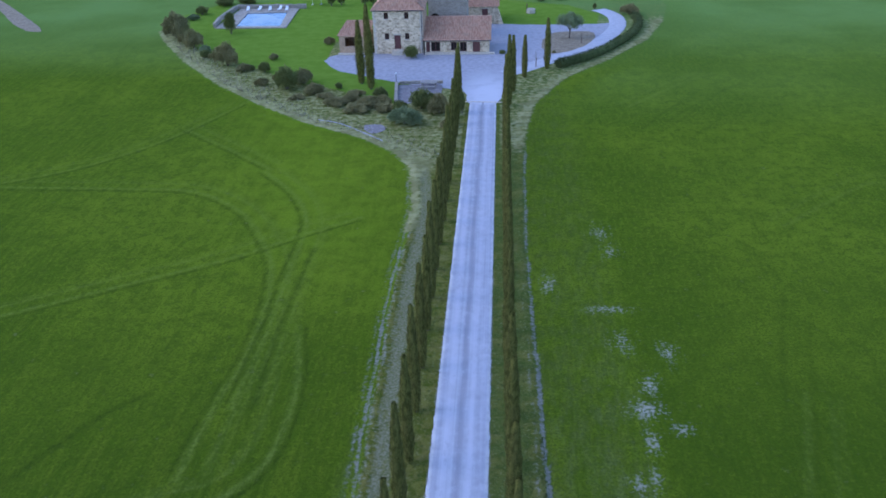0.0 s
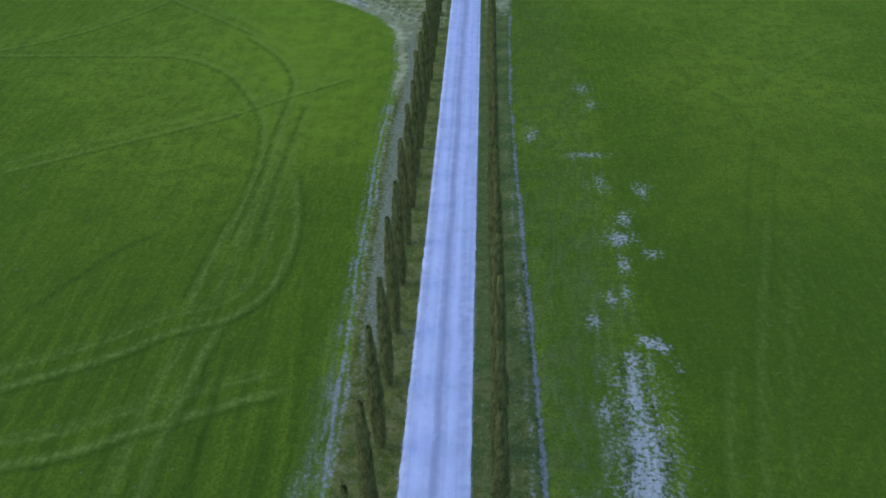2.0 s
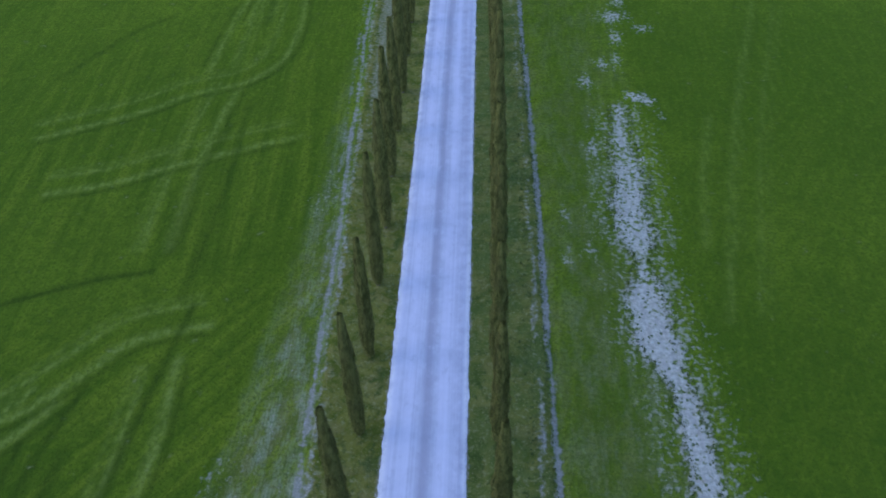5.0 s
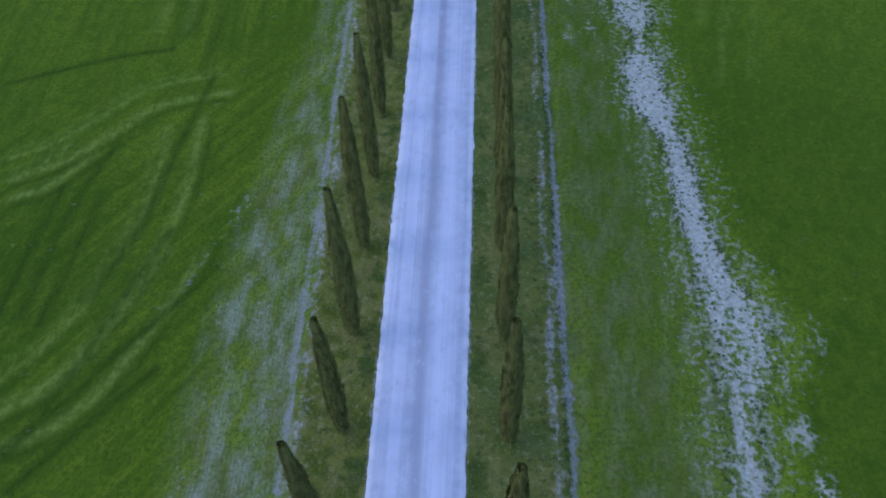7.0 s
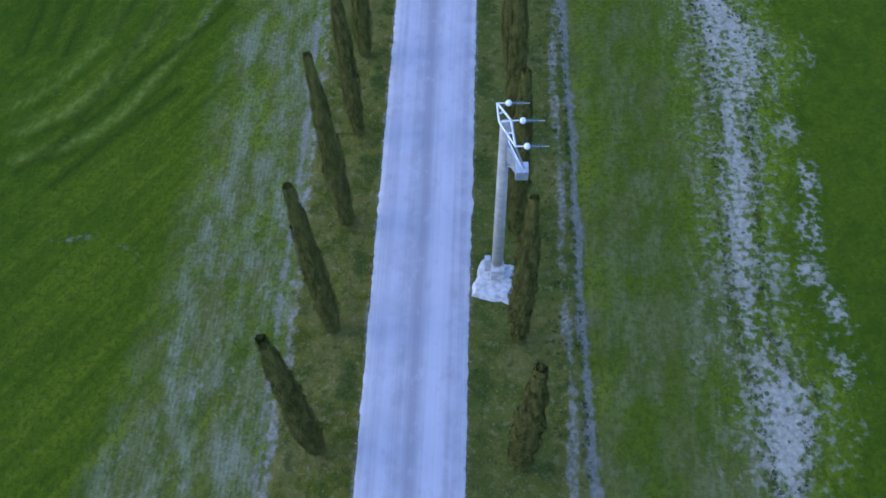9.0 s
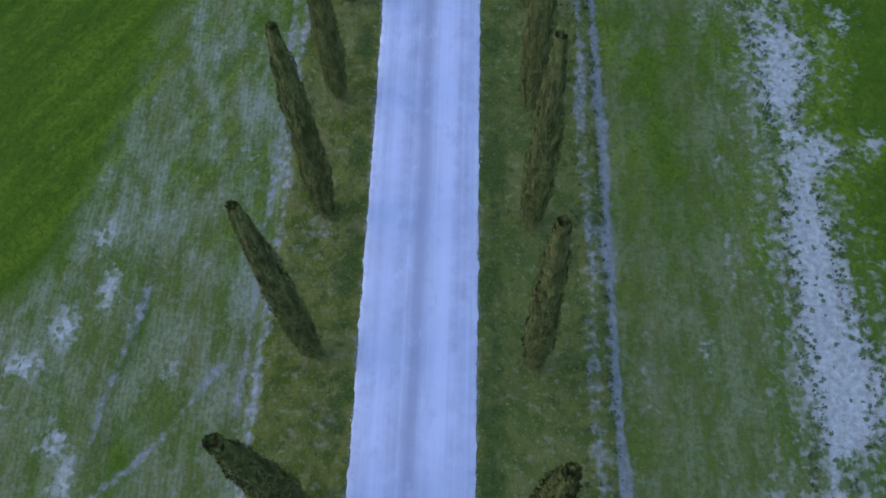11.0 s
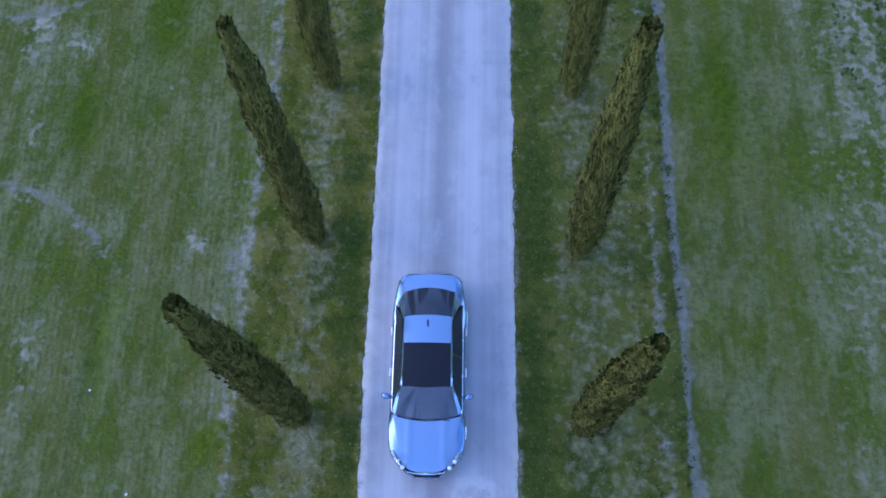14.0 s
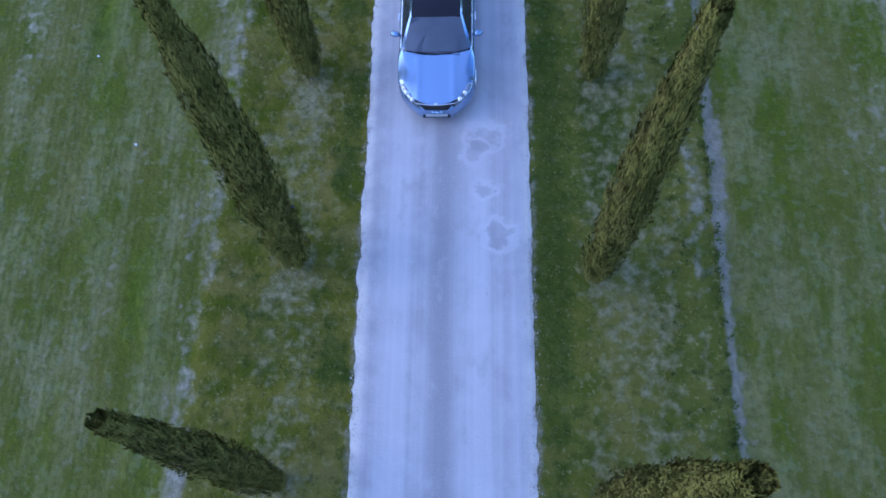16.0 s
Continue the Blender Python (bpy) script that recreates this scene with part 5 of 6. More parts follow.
def power_pole():
    root = thing("power_pole", "grey concrete power pole with steel cross-arm on a pad", "power pole")
    x, y = 2.95, -17.45
    slab = bmesh.new()
    bmesh.ops.create_grid(slab, x_segments=12, y_segments=12, size=0.5)
    span = max(v.co.x for v in slab.verts)
    for v in slab.verts:
        u, w = v.co.x / span, v.co.y / span
        edge = max(abs(u), abs(w))
        turn = 0.22
        u, w = u * math.cos(turn) + w * math.sin(turn) * 1.06, w * math.cos(turn) - u * math.sin(turn) / 1.06
        v.co = Vector((2.92 + u * 0.80 + 0.10 * lump(u * 2, w * 2, 1), -17.85 + w * 0.85 + 0.10 * lump(u * 2, w * 2, 7), (0.16 + 0.03 * lump(u * 3, w * 3, 3)) * (1 if edge < 0.99 else 0.0)))
    part("concrete_pad", slab, CONCRETE, root, "rough pale concrete pad")
    part("pole_shaft", rod((x, y, -0.2), (x + 0.03, y - 0.02, 9.05), 0.225, 0.16, 16), SHAFT, root, smooth=True)
    part("foot_block", box((x - 0.24, y - 0.42, 0.10), (x + 0.26, y + 0.10, 0.85), 0.04), CONCRETE, root, "pale concrete foot block")
    part("cable_box", box((x - 0.48, y - 0.02, 0.10), (x - 0.24, y + 0.22, 1.0), 0.03), ZINC, root)
    a, b, c = (2.74, -16.85, 9.22), (3.14, -17.50, 9.22), (3.24, -18.42, 9.22)
    arm = bmesh.new()
    for p, q in ((a, b), (b, c), (a, (2.80, -17.45, 9.1)), ((2.80, -17.45, 9.1), c), (b, (2.80, -17.45, 9.1)), ((2.95, -17.17, 9.22), (2.78, -17.2, 9.16)), ((3.19, -17.95, 9.22), (2.98, -17.9, 9.16))):
        add_rod(arm, p, q, 0.035, sides=4)
    part("cross_arm", arm, ZINC, root, "galvanised steel cross-arm")
    for p in (a, b, c):
        bm = bmesh.new()
        bmesh.ops.create_uvsphere(bm, u_segments=12, v_segments=8, radius=0.10, matrix=pose(p[0] + 0.33, p[1], p[2]))
        add_rod(bm, p, (p[0] + 0.33, p[1], p[2]), 0.018, sides=6)
        cap = part("insulator", bm, GLAZE, root, "white insulator cap with glass discs", smooth=True)
        bm = bmesh.new()
        for k in range(4):
            add_rod(bm, (p[0] + 0.45 + 0.09 * k, p[1], p[2]), (p[0] + 0.49 + 0.09 * k, p[1], p[2]), 0.075, 0.05, 10)
        part("insulator_disc", bm, INSULATOR_GLASS, cap, "grey-green glass discs")
        part("wire_end", rod((p[0] + 0.42, p[1], p[2]), (p[0] + 0.95, p[1], p[2]), 0.012, sides=6), ZINC, cap)
    part("switch_box", box((3.30, -18.55, 7.75), (3.68, -18.15, 8.15), 0.03), ZINC, root)
    bracket = bmesh.new()
    for p, q in (((3.02, -17.5, 8.5), (3.45, -18.3, 8.15)), ((3.02, -17.5, 7.5), (3.45, -18.3, 7.8)), ((3.1, -17.6, 7.2), (3.3, -18.1, 7.75)), ((3.24, -18.42, 9.2), (3.55, -18.4, 8.15)), ((3.1, -17.55, 6.6), (3.12, -17.6, 7.5))):
        add_rod(bracket, p, q, 0.03, sides=5)
    part("bracket", bracket, ZINC, root)
    part("mounting_plate", box((-0.05, -0.04, -0.35), (0.62, 0.04, 0.35), 0.02, m=pose(3.08, -17.6, 7.85, 0, 0, -62)), ZINC, root)
    return root


power_pole()

# ---- the farm at the end of the road ----
def sheet(name, outline, z, material, label, category, ragged=0.25):
    """A level piece of ground cover with a wavering outline."""
    line = curve(outline + [outline[0]], 10)[:-1]
    rim = [Vector((x + ragged * lump(x, y, 2, 2.0), y + ragged * lump(x, y, 5, 2.0))) for x, y in line]
    flat, _, faces, *_ = geometry.delaunay_2d_cdt(rim, [(k, (k + 1) % len(rim)) for k in range(len(rim))], [], 1, 1e-4)
    ob = link(name, [(q.x, q.y, z) for q in flat], [tuple(f) for f in faces], material)
    return tagged(ob, label, category, kind="structure")


sheet("yard", [(-29.4, 135.8), (-26.2, 130.3), (-22.2, 127.5), (-15.0, 122.9), (-8.0, 120.0), (-4.2, 118.6), (-2.7, 116.0), (-2.1, 112.0), (2.1, 111.9), (3.3, 120), (5.5, 128.4), (9.0, 132.0), (12.6, 135.0), (18.6, 140.8), (24.2, 149.5), (27.2, 158.0), (27.0, 164.5), (22.9, 162.9), (10, 162.6), (3.1, 163.5), (-2.5, 164), (-10, 160), (-11, 149), (-20, 142), (-28, 139.8)], 0.045, YARD, "pale gravel farmyard in front of the house", "yard")
ribbon("drive", curve([(3.5, 127.5), (7.5, 131.2), (12.2, 136.6), (17.8, 142.2), (22.6, 150.2), (26.2, 159.5), (27.2, 168.0), (26.0, 173.5), (24.4, 176.5)], 30), 1.6, 0.06, DRIVE, "pale gravel drive curving away behind the farm", "drive")
sheet("soil_bed", [(10.3, 144.1), (11.8, 139.9), (15.5, 141.5), (19.3, 146.7), (21.2, 153.0), (19.8, 156.4), (13.6, 155.6), (11.0, 150.4)], 0.075, SOIL, "bare brown soil island inside the drive", "soil bed")
sheet("terrace", [(-14.0, 121.2), (-10.5, 121.3), (-7.0, 121.2), (-6.7, 117), (-6.6, 113.6), (-10, 112.4), (-13.2, 111.6), (-13.6, 116)], 0.07, PAVING, "grey paved terrace below the yard", "terrace", 0.05)
sheet("hardstanding", [(-16.7, 102.4), (-14.3, 102.5), (-13.5, 100.4), (-15.0, 98.9), (-16.4, 100.6)], 0.05, PAVING, "small patch of bare grey hard ground on the bank", "hardstanding", 0.1)
ribbon("footpath", curve([(-24.0, 104.8), (-20.6, 103.3), (-16.9, 100.0), (-13.2, 96.3)], 12), 0.08, 0.02, YARD, "narrow pale worn strip at the foot of the bank", "path")
sheet("field_track", [(-128, 197), (-114.7, 182.3), (-101.3, 167.1), (-97, 161), (-101, 162), (-109.1, 170.2), (-119.2, 182.6), (-131, 195)], 0.05, SOIL, "dark brown ditch across the far field", "ditch")


def wall_bm(width, height, thick, openings):
    """A wall along x from 0, its outer face at y = 0, with openings (x0, x1, z0, z1) right through it."""
    bm = bmesh.new()
    xs = sorted({0, width, *(v for o in openings for v in o[:2])})
    zs = sorted({0, height, *(v for o in openings for v in o[2:])})
    nx, nz = len(xs) - 1, len(zs) - 1
    grid = [[[bm.verts.new((x, y, z)) for z in zs] for x in xs] for y in (0, thick)]

    def solid(i, k):
        if not (0 <= i < nx and 0 <= k < nz):
            return False
        mx, mz = (xs[i] + xs[i + 1]) / 2, (zs[k] + zs[k + 1]) / 2
        return not any(o[0] < mx < o[1] and o[2] < mz < o[3] for o in openings)

    f, b = grid
    for i in range(nx):
        for k in range(nz):
            if not solid(i, k):
                continue
            bm.faces.new((f[i][k], f[i + 1][k], f[i + 1][k + 1], f[i][k + 1]))
            bm.faces.new((b[i][k + 1], b[i + 1][k + 1], b[i + 1][k], b[i][k]))
            for (di, dk), (p, q) in (((-1, 0), ((i, k + 1), (i, k))), ((1, 0), ((i + 1, k), (i + 1, k + 1))), ((0, -1), ((i, k), (i + 1, k))), ((0, 1), ((i + 1, k + 1), (i, k + 1)))):
                if not solid(i + di, k + dk):
                    bm.faces.new((f[q[0]][q[1]], f[p[0]][p[1]], b[p[0]][p[1]], b[q[0]][q[1]]))
    bmesh.ops.delete(bm, geom=[v for v in bm.verts if not v.link_faces], context="VERTS")
    return bm


def tiled_roof(width, depth, low, high, over=0.35, hips=(0.0, 0.0)):
    """A slope of barrel tiles along x, rising from y = 0 to y = depth; hips draw the upper corners in."""
    vertices, faces = [], []
    nx, ny = int((width + 2 * over) / 0.34) * 4, max(6, int(depth / 0.4))
    for j in range(ny + 1):
        for lip in ((0, 1) if 0 < j < ny else (0,)):
            v = j / ny
            a, b = -over + hips[0] * v, width + over - hips[1] * v
            y = -over + (depth + over) * v
            z = low + (high - low) * v - (0.10 * (1 - v))
            for i in range(nx + 1):
                x = -over + (width + 2 * over) * i / nx
                xx = min(max(x, a), b)
                vertices.append((xx, y, z + 0.11 * abs(math.sin(math.pi * x / 0.34)) + (0.03 if lip else 0.0)))
    count = len(vertices) // (nx + 1)
    for j in range(count - 1):
        for i in range(nx):
            k = j * (nx + 1) + i
            faces.append((k, k + 1, k + nx + 2, k + nx + 1))
    return vertices, faces


def house_window(parent, x, z, wide, high, m):
    """A small window: stone surround, timber frame, panes and cross bars."""
    bm = bmesh.new()
    add_box(bm, (x - wide / 2 - 0.14, -0.03, z - high / 2 - 0.10), (x + wide / 2 + 0.14, 0.12, z - high / 2), m=m)
    window = part("window", bm, PALE_STONE, parent)
    bm = bmesh.new()
    for lo, hi in (((-wide / 2, -high / 2), (-wide / 2 + 0.08, high / 2)), ((wide / 2 - 0.08, -high / 2), (wide / 2, high / 2)), ((-wide / 2, high / 2 - 0.08), (wide / 2, high / 2)), ((-wide / 2, -high / 2), (wide / 2, -high / 2 + 0.08)), ((-0.04, -high / 2), (0.04, high / 2))):
        add_box(bm, (x + lo[0], 0.10, z + lo[1]), (x + hi[0], 0.18, z + hi[1]), m=m)
    part("window_frame", bm, TIMBER, window)
    part("pane", box((x - wide / 2 + 0.02, 0.20, z - high / 2 + 0.02), (x + wide / 2 - 0.02, 0.22, z + high / 2 - 0.02), m=m), DARK_GLASS, window)


def house_door(parent, x, wide, high, m, z=0.0):
    bm = bmesh.new()
    planks = max(3, int(wide / 0.2))
    for k in range(planks):
        a = x - wide / 2 + wide * k / planks
        add_box(bm, (a + 0.008, 0.14, z), (a + wide / planks - 0.008, 0.20, z + high), m=m)
    add_box(bm, (x - wide / 2, 0.18, z), (x + wide / 2, 0.22, z + high), m=m)
    door = part("door", bm, TIMBER, parent, "red-brown plank door")
    part("door_handle", box((x + wide / 2 - 0.2, 0.08, z + 1.0), (x + wide / 2 - 0.14, 0.14, z + 1.12), m=m), IRON, door)
    part("lintel", box((x - wide / 2 - 0.2, -0.03, z + high), (x + wide / 2 + 0.2, 0.12, z + high + 0.18), m=m), PALE_STONE, door)


def farmhouse():
    root = thing("farmhouse", "two-storey rubble stone farmhouse with a terracotta tile roof", "house")
    W, H, D = 9.1, 8.0, 9.4
    m = pose(-20.75, 140.6, 0)
    high = [(2.45, 6.95, 0.80, 1.15), (6.20, 6.95, 0.80, 1.15), (2.45, 3.25, 0.80, 1.15), (6.20, 3.25, 0.80, 1.15)]
    front = wall_bm(W, H, 0.5, [(x - w / 2, x + w / 2, z - h / 2, z + h / 2) for x, z, w, h in high] + [(3.80, 5.0, 0.9, 3.45)])
    bmesh.ops.transform(front, matrix=m, verts=front.verts)
    part("front_wall", front, STONE, root)
    for lo, hi, stuff in (((0, 0.5, 0), (0.5, D, H), STONE), ((W - 0.5, 0.5, 0), (W, D, H), BRICK), ((0.5, D - 0.5, 0), (W - 0.5, D, H), STONE)):
        part("side_wall", box(lo, hi, m=m), stuff, root)
    for k in range(10):
        for x0, x1 in ((-0.02, 0.42 + 0.16 * (k % 2)), (W - 0.42 - 0.16 * (k % 2), W + 0.02)):
            part("corner_stone", box((x0, -0.025, k * 0.8 + 0.02), (x1, 0.3, k * 0.8 + 0.76), 0.02, m=m), PALE_STONE, root)
    for x, z, w, h in high:
        house_window(root, x, z, w, h, m)
    house_door(root, 4.40, 1.2, 2.55, m, 0.9)
    part("door_steps", box((3.4, -1.3, 0), (5.4, 0.1, 0.88), 0.05, m=m), PALE_STONE, root)
    for turn in (0, 1):
        vertices, faces = tiled_roof(W, D / 2, H, H + 1.75, hips=(2.6, 2.6))
        mm = m if not turn else pose(-20.75 + W, 140.6 + D, 0, 0, 0, 180)
        link("roof", [tuple(mm @ Vector(v)) for v in vertices], faces, TILE, root, smooth=True)
    for x0, rz in ((0.0, -90), (W, 90)):
        mm = m @ (pose(0, D, 0, 0, 0, -90) if rz < 0 else pose(W, 0, 0, 0, 0, 90))
        vertices, faces = tiled_roof(D, 2.6, H, H + 1.75, hips=(D / 2, D / 2))
        link("roof", [tuple(mm @ Vector(v)) for v in vertices], faces, TILE, root, smooth=True)
    part("gutter", rod(tuple(m @ Vector((-0.3, -0.38, H - 0.12))), tuple(m @ Vector((W + 0.3, -0.38, H - 0.12))), 0.07), IRON, root)
    part("downpipe", rod(tuple(m @ Vector((W - 0.15, -0.10, 0.1))), tuple(m @ Vector((W - 0.15, -0.10, H - 0.1))), 0.05), IRON, root)


def long_wing():
    root = thing("farm_wing", "low stone wing with a long terracotta tile roof", "house")
    W, D = 11.9, 7.4
    m = pose(-11.35, 140.55, 0)
    holes = [(0.25, 0.95, 0.3, 2.2), (1.15, 2.85, 0.45, 2.15), (4.85, 5.9, 0.6, 2.1), (6.5, 7.75, 0.4, 2.1), (8.85, 10.2, 0.25, 2.15)]
    front = wall_bm(W, 2.5, 0.45, holes)
    bmesh.ops.transform(front, matrix=m, verts=front.verts)
    part("front_wall", front, STONE, root)
    for x0 in (0, W - 0.45):
        bm = bmesh.new()
        q = [bm.verts.new(m @ Vector(c)) for c in ((x0, 0.45, 0), (x0 + 0.45, 0.45, 0), (x0 + 0.45, D, 0), (x0, D, 0), (x0, 0.45, 2.5), (x0 + 0.45, 0.45, 2.5), (x0 + 0.45, D, 5.0), (x0, D, 5.0))]
        for f in ((3, 2, 1, 0), (4, 5, 6, 7), (0, 1, 5, 4), (1, 2, 6, 5), (2, 3, 7, 6), (3, 0, 4, 7)):
            bm.faces.new([q[k] for k in f])
        part("side_wall", bm, STONE, root)
    part("back_wall", box((0.45, D - 0.4, 0), (W - 0.45, D, 5.0), m=m), STONE, root)
    vertices, faces = tiled_roof(W, D, 2.55, 5.2)
    link("roof", [tuple(m @ Vector(v)) for v in vertices], faces, TILE, root, smooth=True)
    for x0, x1, z0, z1 in (holes[1], holes[2], holes[3]):
        house_window(root, (x0 + x1) / 2, (z0 + z1) / 2, x1 - x0, z1 - z0, m)
    house_door(root, 0.6, 0.7, 1.9, m, 0.3)
    house_door(root, 9.52, 1.35, 1.9, m, 0.25)
    part("gutter", rod(tuple(m @ Vector((-0.1, -0.40, 2.42))), tuple(m @ Vector((W + 0.3, -0.40, 2.42))), 0.06), IRON, root)
    part("footing", box((0, -0.9, 0), (W + 1.0, -0.02, 0.3), 0.06, m=m), PALE_STONE, root, "pale stone kerb along the wall")


def annex():
    root = thing("farm_annex", "small brick lean-to with a tiled roof and an open porch", "house")
    W, D = 5.4, 6.5
    m = pose(-27.3, 140.5, 0)
    bm = wall_bm(W, 3.4, 0.35, [(1.1, 3.3, 1.5, 3.1)])
    bmesh.ops.transform(bm, matrix=m, verts=bm.verts)
    part("front_wall", bm, BRICK, root)
    part("side_wall", box((0, 0.35, 0), (0.35, D, 3.4), m=m), BRICK, root)
    part("side_wall", box((W - 0.35, 0.35, 0), (W, D, 3.4), m=m), BRICK, root)
    part("back_wall", box((0.35, D - 0.35, 0), (W - 0.35, D, 4.6), m=m), BRICK, root)
    vertices, faces = tiled_roof(W, D, 3.5, 4.8, hips=(0.9, 0.0))
    link("roof", [tuple(m @ Vector(v)) for v in vertices], faces, TILE, root, smooth=True)
    part("footing", box((-0.3, -0.7, 0), (W, -0.02, 0.35), 0.05, m=m), PALE_STONE, root)


def back_house():
    root = thing("stone_barn", "stone outbuilding with a red-brown door behind the wing", "barn")
    m = pose(-4.2, 164.0, 0)
    bm = wall_bm(6.2, 3.6, 0.5, [(2.9, 4.1, 0.9, 3.1)])
    bmesh.ops.transform(bm, matrix=m, verts=bm.verts)
    part("front_wall", bm, STONE, root)
    for lo, hi in (((0, 0.5, 0), (0.5, 8, 3.6)), ((5.7, 0.5, 0), (6.2, 8, 3.6)), ((0.5, 7.5, 0), (5.7, 8, 5.2))):
        part("side_wall", box(lo, hi, m=m), STONE, root)
    house_door(root, 3.5, 1.2, 2.2, m, 0.9)
    vertices, faces = tiled_roof(6.2, 8.0, 3.65, 5.3)
    link("roof", [tuple(m @ Vector(v)) for v in vertices], faces, TILE, root, smooth=True)
    # a sloping buttress at the corner, steps to the door
    bm = bmesh.new()
    q = [bm.verts.new(m @ Vector(c)) for c in ((6.2, -0.4, 0), (7.4, -0.4, 0), (7.2, 2.6, 0), (6.2, 2.6, 0), (6.2, 0.1, 2.6), (6.35, 0.1, 2.6), (6.35, 2.4, 2.6), (6.2, 2.4, 2.6))]
    for f in ((3, 2, 1, 0), (4, 5, 6, 7), (0, 1, 5, 4), (1, 2, 6, 5), (2, 3, 7, 6), (3, 0, 4, 7)):
        bm.faces.new([q[k] for k in f])
    part("buttress", bm, STONE, root)
    part("door_steps", box((2.6, -1.6, 0), (4.4, 0.0, 0.85), 0.05, m=m), PALE_STONE, root)
    middle = thing("rear_house", "stone rear house behind the tiled wing", "house")
    mm = pose(-11.6, 152.5, 0)
    part("wall", box((0, 0, 0), (7.6, 8, 9.0), m=mm), WALL_STONE, middle)
    # the wall has no hole: a dark panel stands in for the arch's inner shade
    arch = bmesh.new()
    rim = [(0.35, 2.0), (2.25, 2.0)] + [(1.3 + 0.95 * math.cos(math.pi * k / 10), 3.9 + 0.85 * math.sin(math.pi * k / 10)) for k in range(11)]
    front = arch.faces.new([arch.verts.new(mm @ Vector((a, -0.05, b))) for a, b in rim])
    bmesh.ops.extrude_face_region(arch, geom=[front])
    for v in arch.verts[len(rim):]:
        v.co.y += 0.3
    part("doorway", arch, DARK_GLASS, middle, "arched doorway, its inner shade a dark panel")
    part("window", box((4.2, -0.04, 3.2), (5.0, 0.1, 4.2), m=mm), DARK_GLASS, middle)
    vertices, faces = tiled_roof(7.6, 8.0, 9.0, 10.6)
    link("roof", [tuple(mm @ Vector(v)) for v in vertices], faces, TILE, middle, smooth=True)


farmhouse()
long_wing()
annex()
back_house()


def leaf_cloud(seed, blobs, leaves, size):
    """Many small bent leaves on the skins of several uneven blobs, and twigs inside."""
    rng = random.Random(seed)
    vertices, faces = [], []
    weight = [b[3] * b[4] for b in blobs]
    for _ in range(leaves):
        cx, cy, cz, r, h = rng.choices(blobs, weight)[0]
        a, k = rng.uniform(0, 2 * math.pi), rng.uniform(-0.75, 1)
        ring = math.sqrt(1 - k * k)
        push = (0.82 + 0.34 * noise.noise((math.cos(a) * 2 + seed, math.sin(a) * 2, k * 2.2))) * rng.uniform(0.60, 1.12)
        c = Vector((cx + r * ring * math.cos(a) * push, cy + r * ring * math.sin(a) * push, max(0.05, cz + h * k * push)))
        way = Vector((ring * math.cos(a), ring * math.sin(a), k + 0.35)).normalized()
        way = (way + Vector((rng.uniform(-0.7, 0.7), rng.uniform(-0.7, 0.7), rng.uniform(-0.4, 0.7)))).normalized()
        side = way.orthogonal().normalized()
        side = Matrix.Rotation(rng.uniform(0, 6.3), 3, way) @ side
        l, w = size * rng.uniform(0.7, 1.4), size * rng.uniform(0.35, 0.6)
        n = len(vertices)
        lift = side.cross(way) * w * 0.4
        for q in (c - way * l * 0.4, c + side * w + lift, c + way * l * 0.6, c - side * w + lift):
            vertices.append(tuple(q))
        faces += [(n, n + 1, n + 2), (n, n + 2, n + 3)]
    return vertices, faces


def shrub(name, label, category, material, seed, blobs, leaves=1500, size=0.16, trunk=None, group=""):
    root = thing(name, label, category, group=group)
    vertices, faces = leaf_cloud(seed, blobs, leaves, size)
    link("crown", vertices, faces, material, root)
    core = bmesh.new()
    for cx, cy, cz, r, h in blobs:
        bmesh.ops.create_icosphere(core, subdivisions=2, radius=1.0, matrix=pose(cx, cy, cz) @ Matrix.Diagonal((r * 0.5, r * 0.5, h * 0.5, 1)))
    for v in core.verts:
        v.co += v.co.normalized() * 0.25 * lump(v.co.x * 2, v.co.y * 2, v.co.z)
        v.co.z = max(v.co.z, 0.02)
    part("inner_leaves", core, material, root)
    stem = bmesh.new()
    if trunk:
        add_rod(stem, (0, 0, -0.1), (0.08, 0.04, trunk), 0.17, 0.12, 8)
        for k in range(5):
            a = k * 1.26 + 0.4
            add_rod(stem, (0.08, 0.04, trunk - 0.1), (0.9 * math.cos(a), 0.9 * math.sin(a), trunk + 0.9), 0.09, 0.03, 6)
    else:
        for k in range(4):
            a = k * 1.6
            add_rod(stem, (0, 0, -0.1), (0.3 * math.cos(a), 0.3 * math.sin(a), 0.5), 0.05, 0.03, 6)
    part("trunk" if trunk else "stem", stem, BARK, root)
    return root


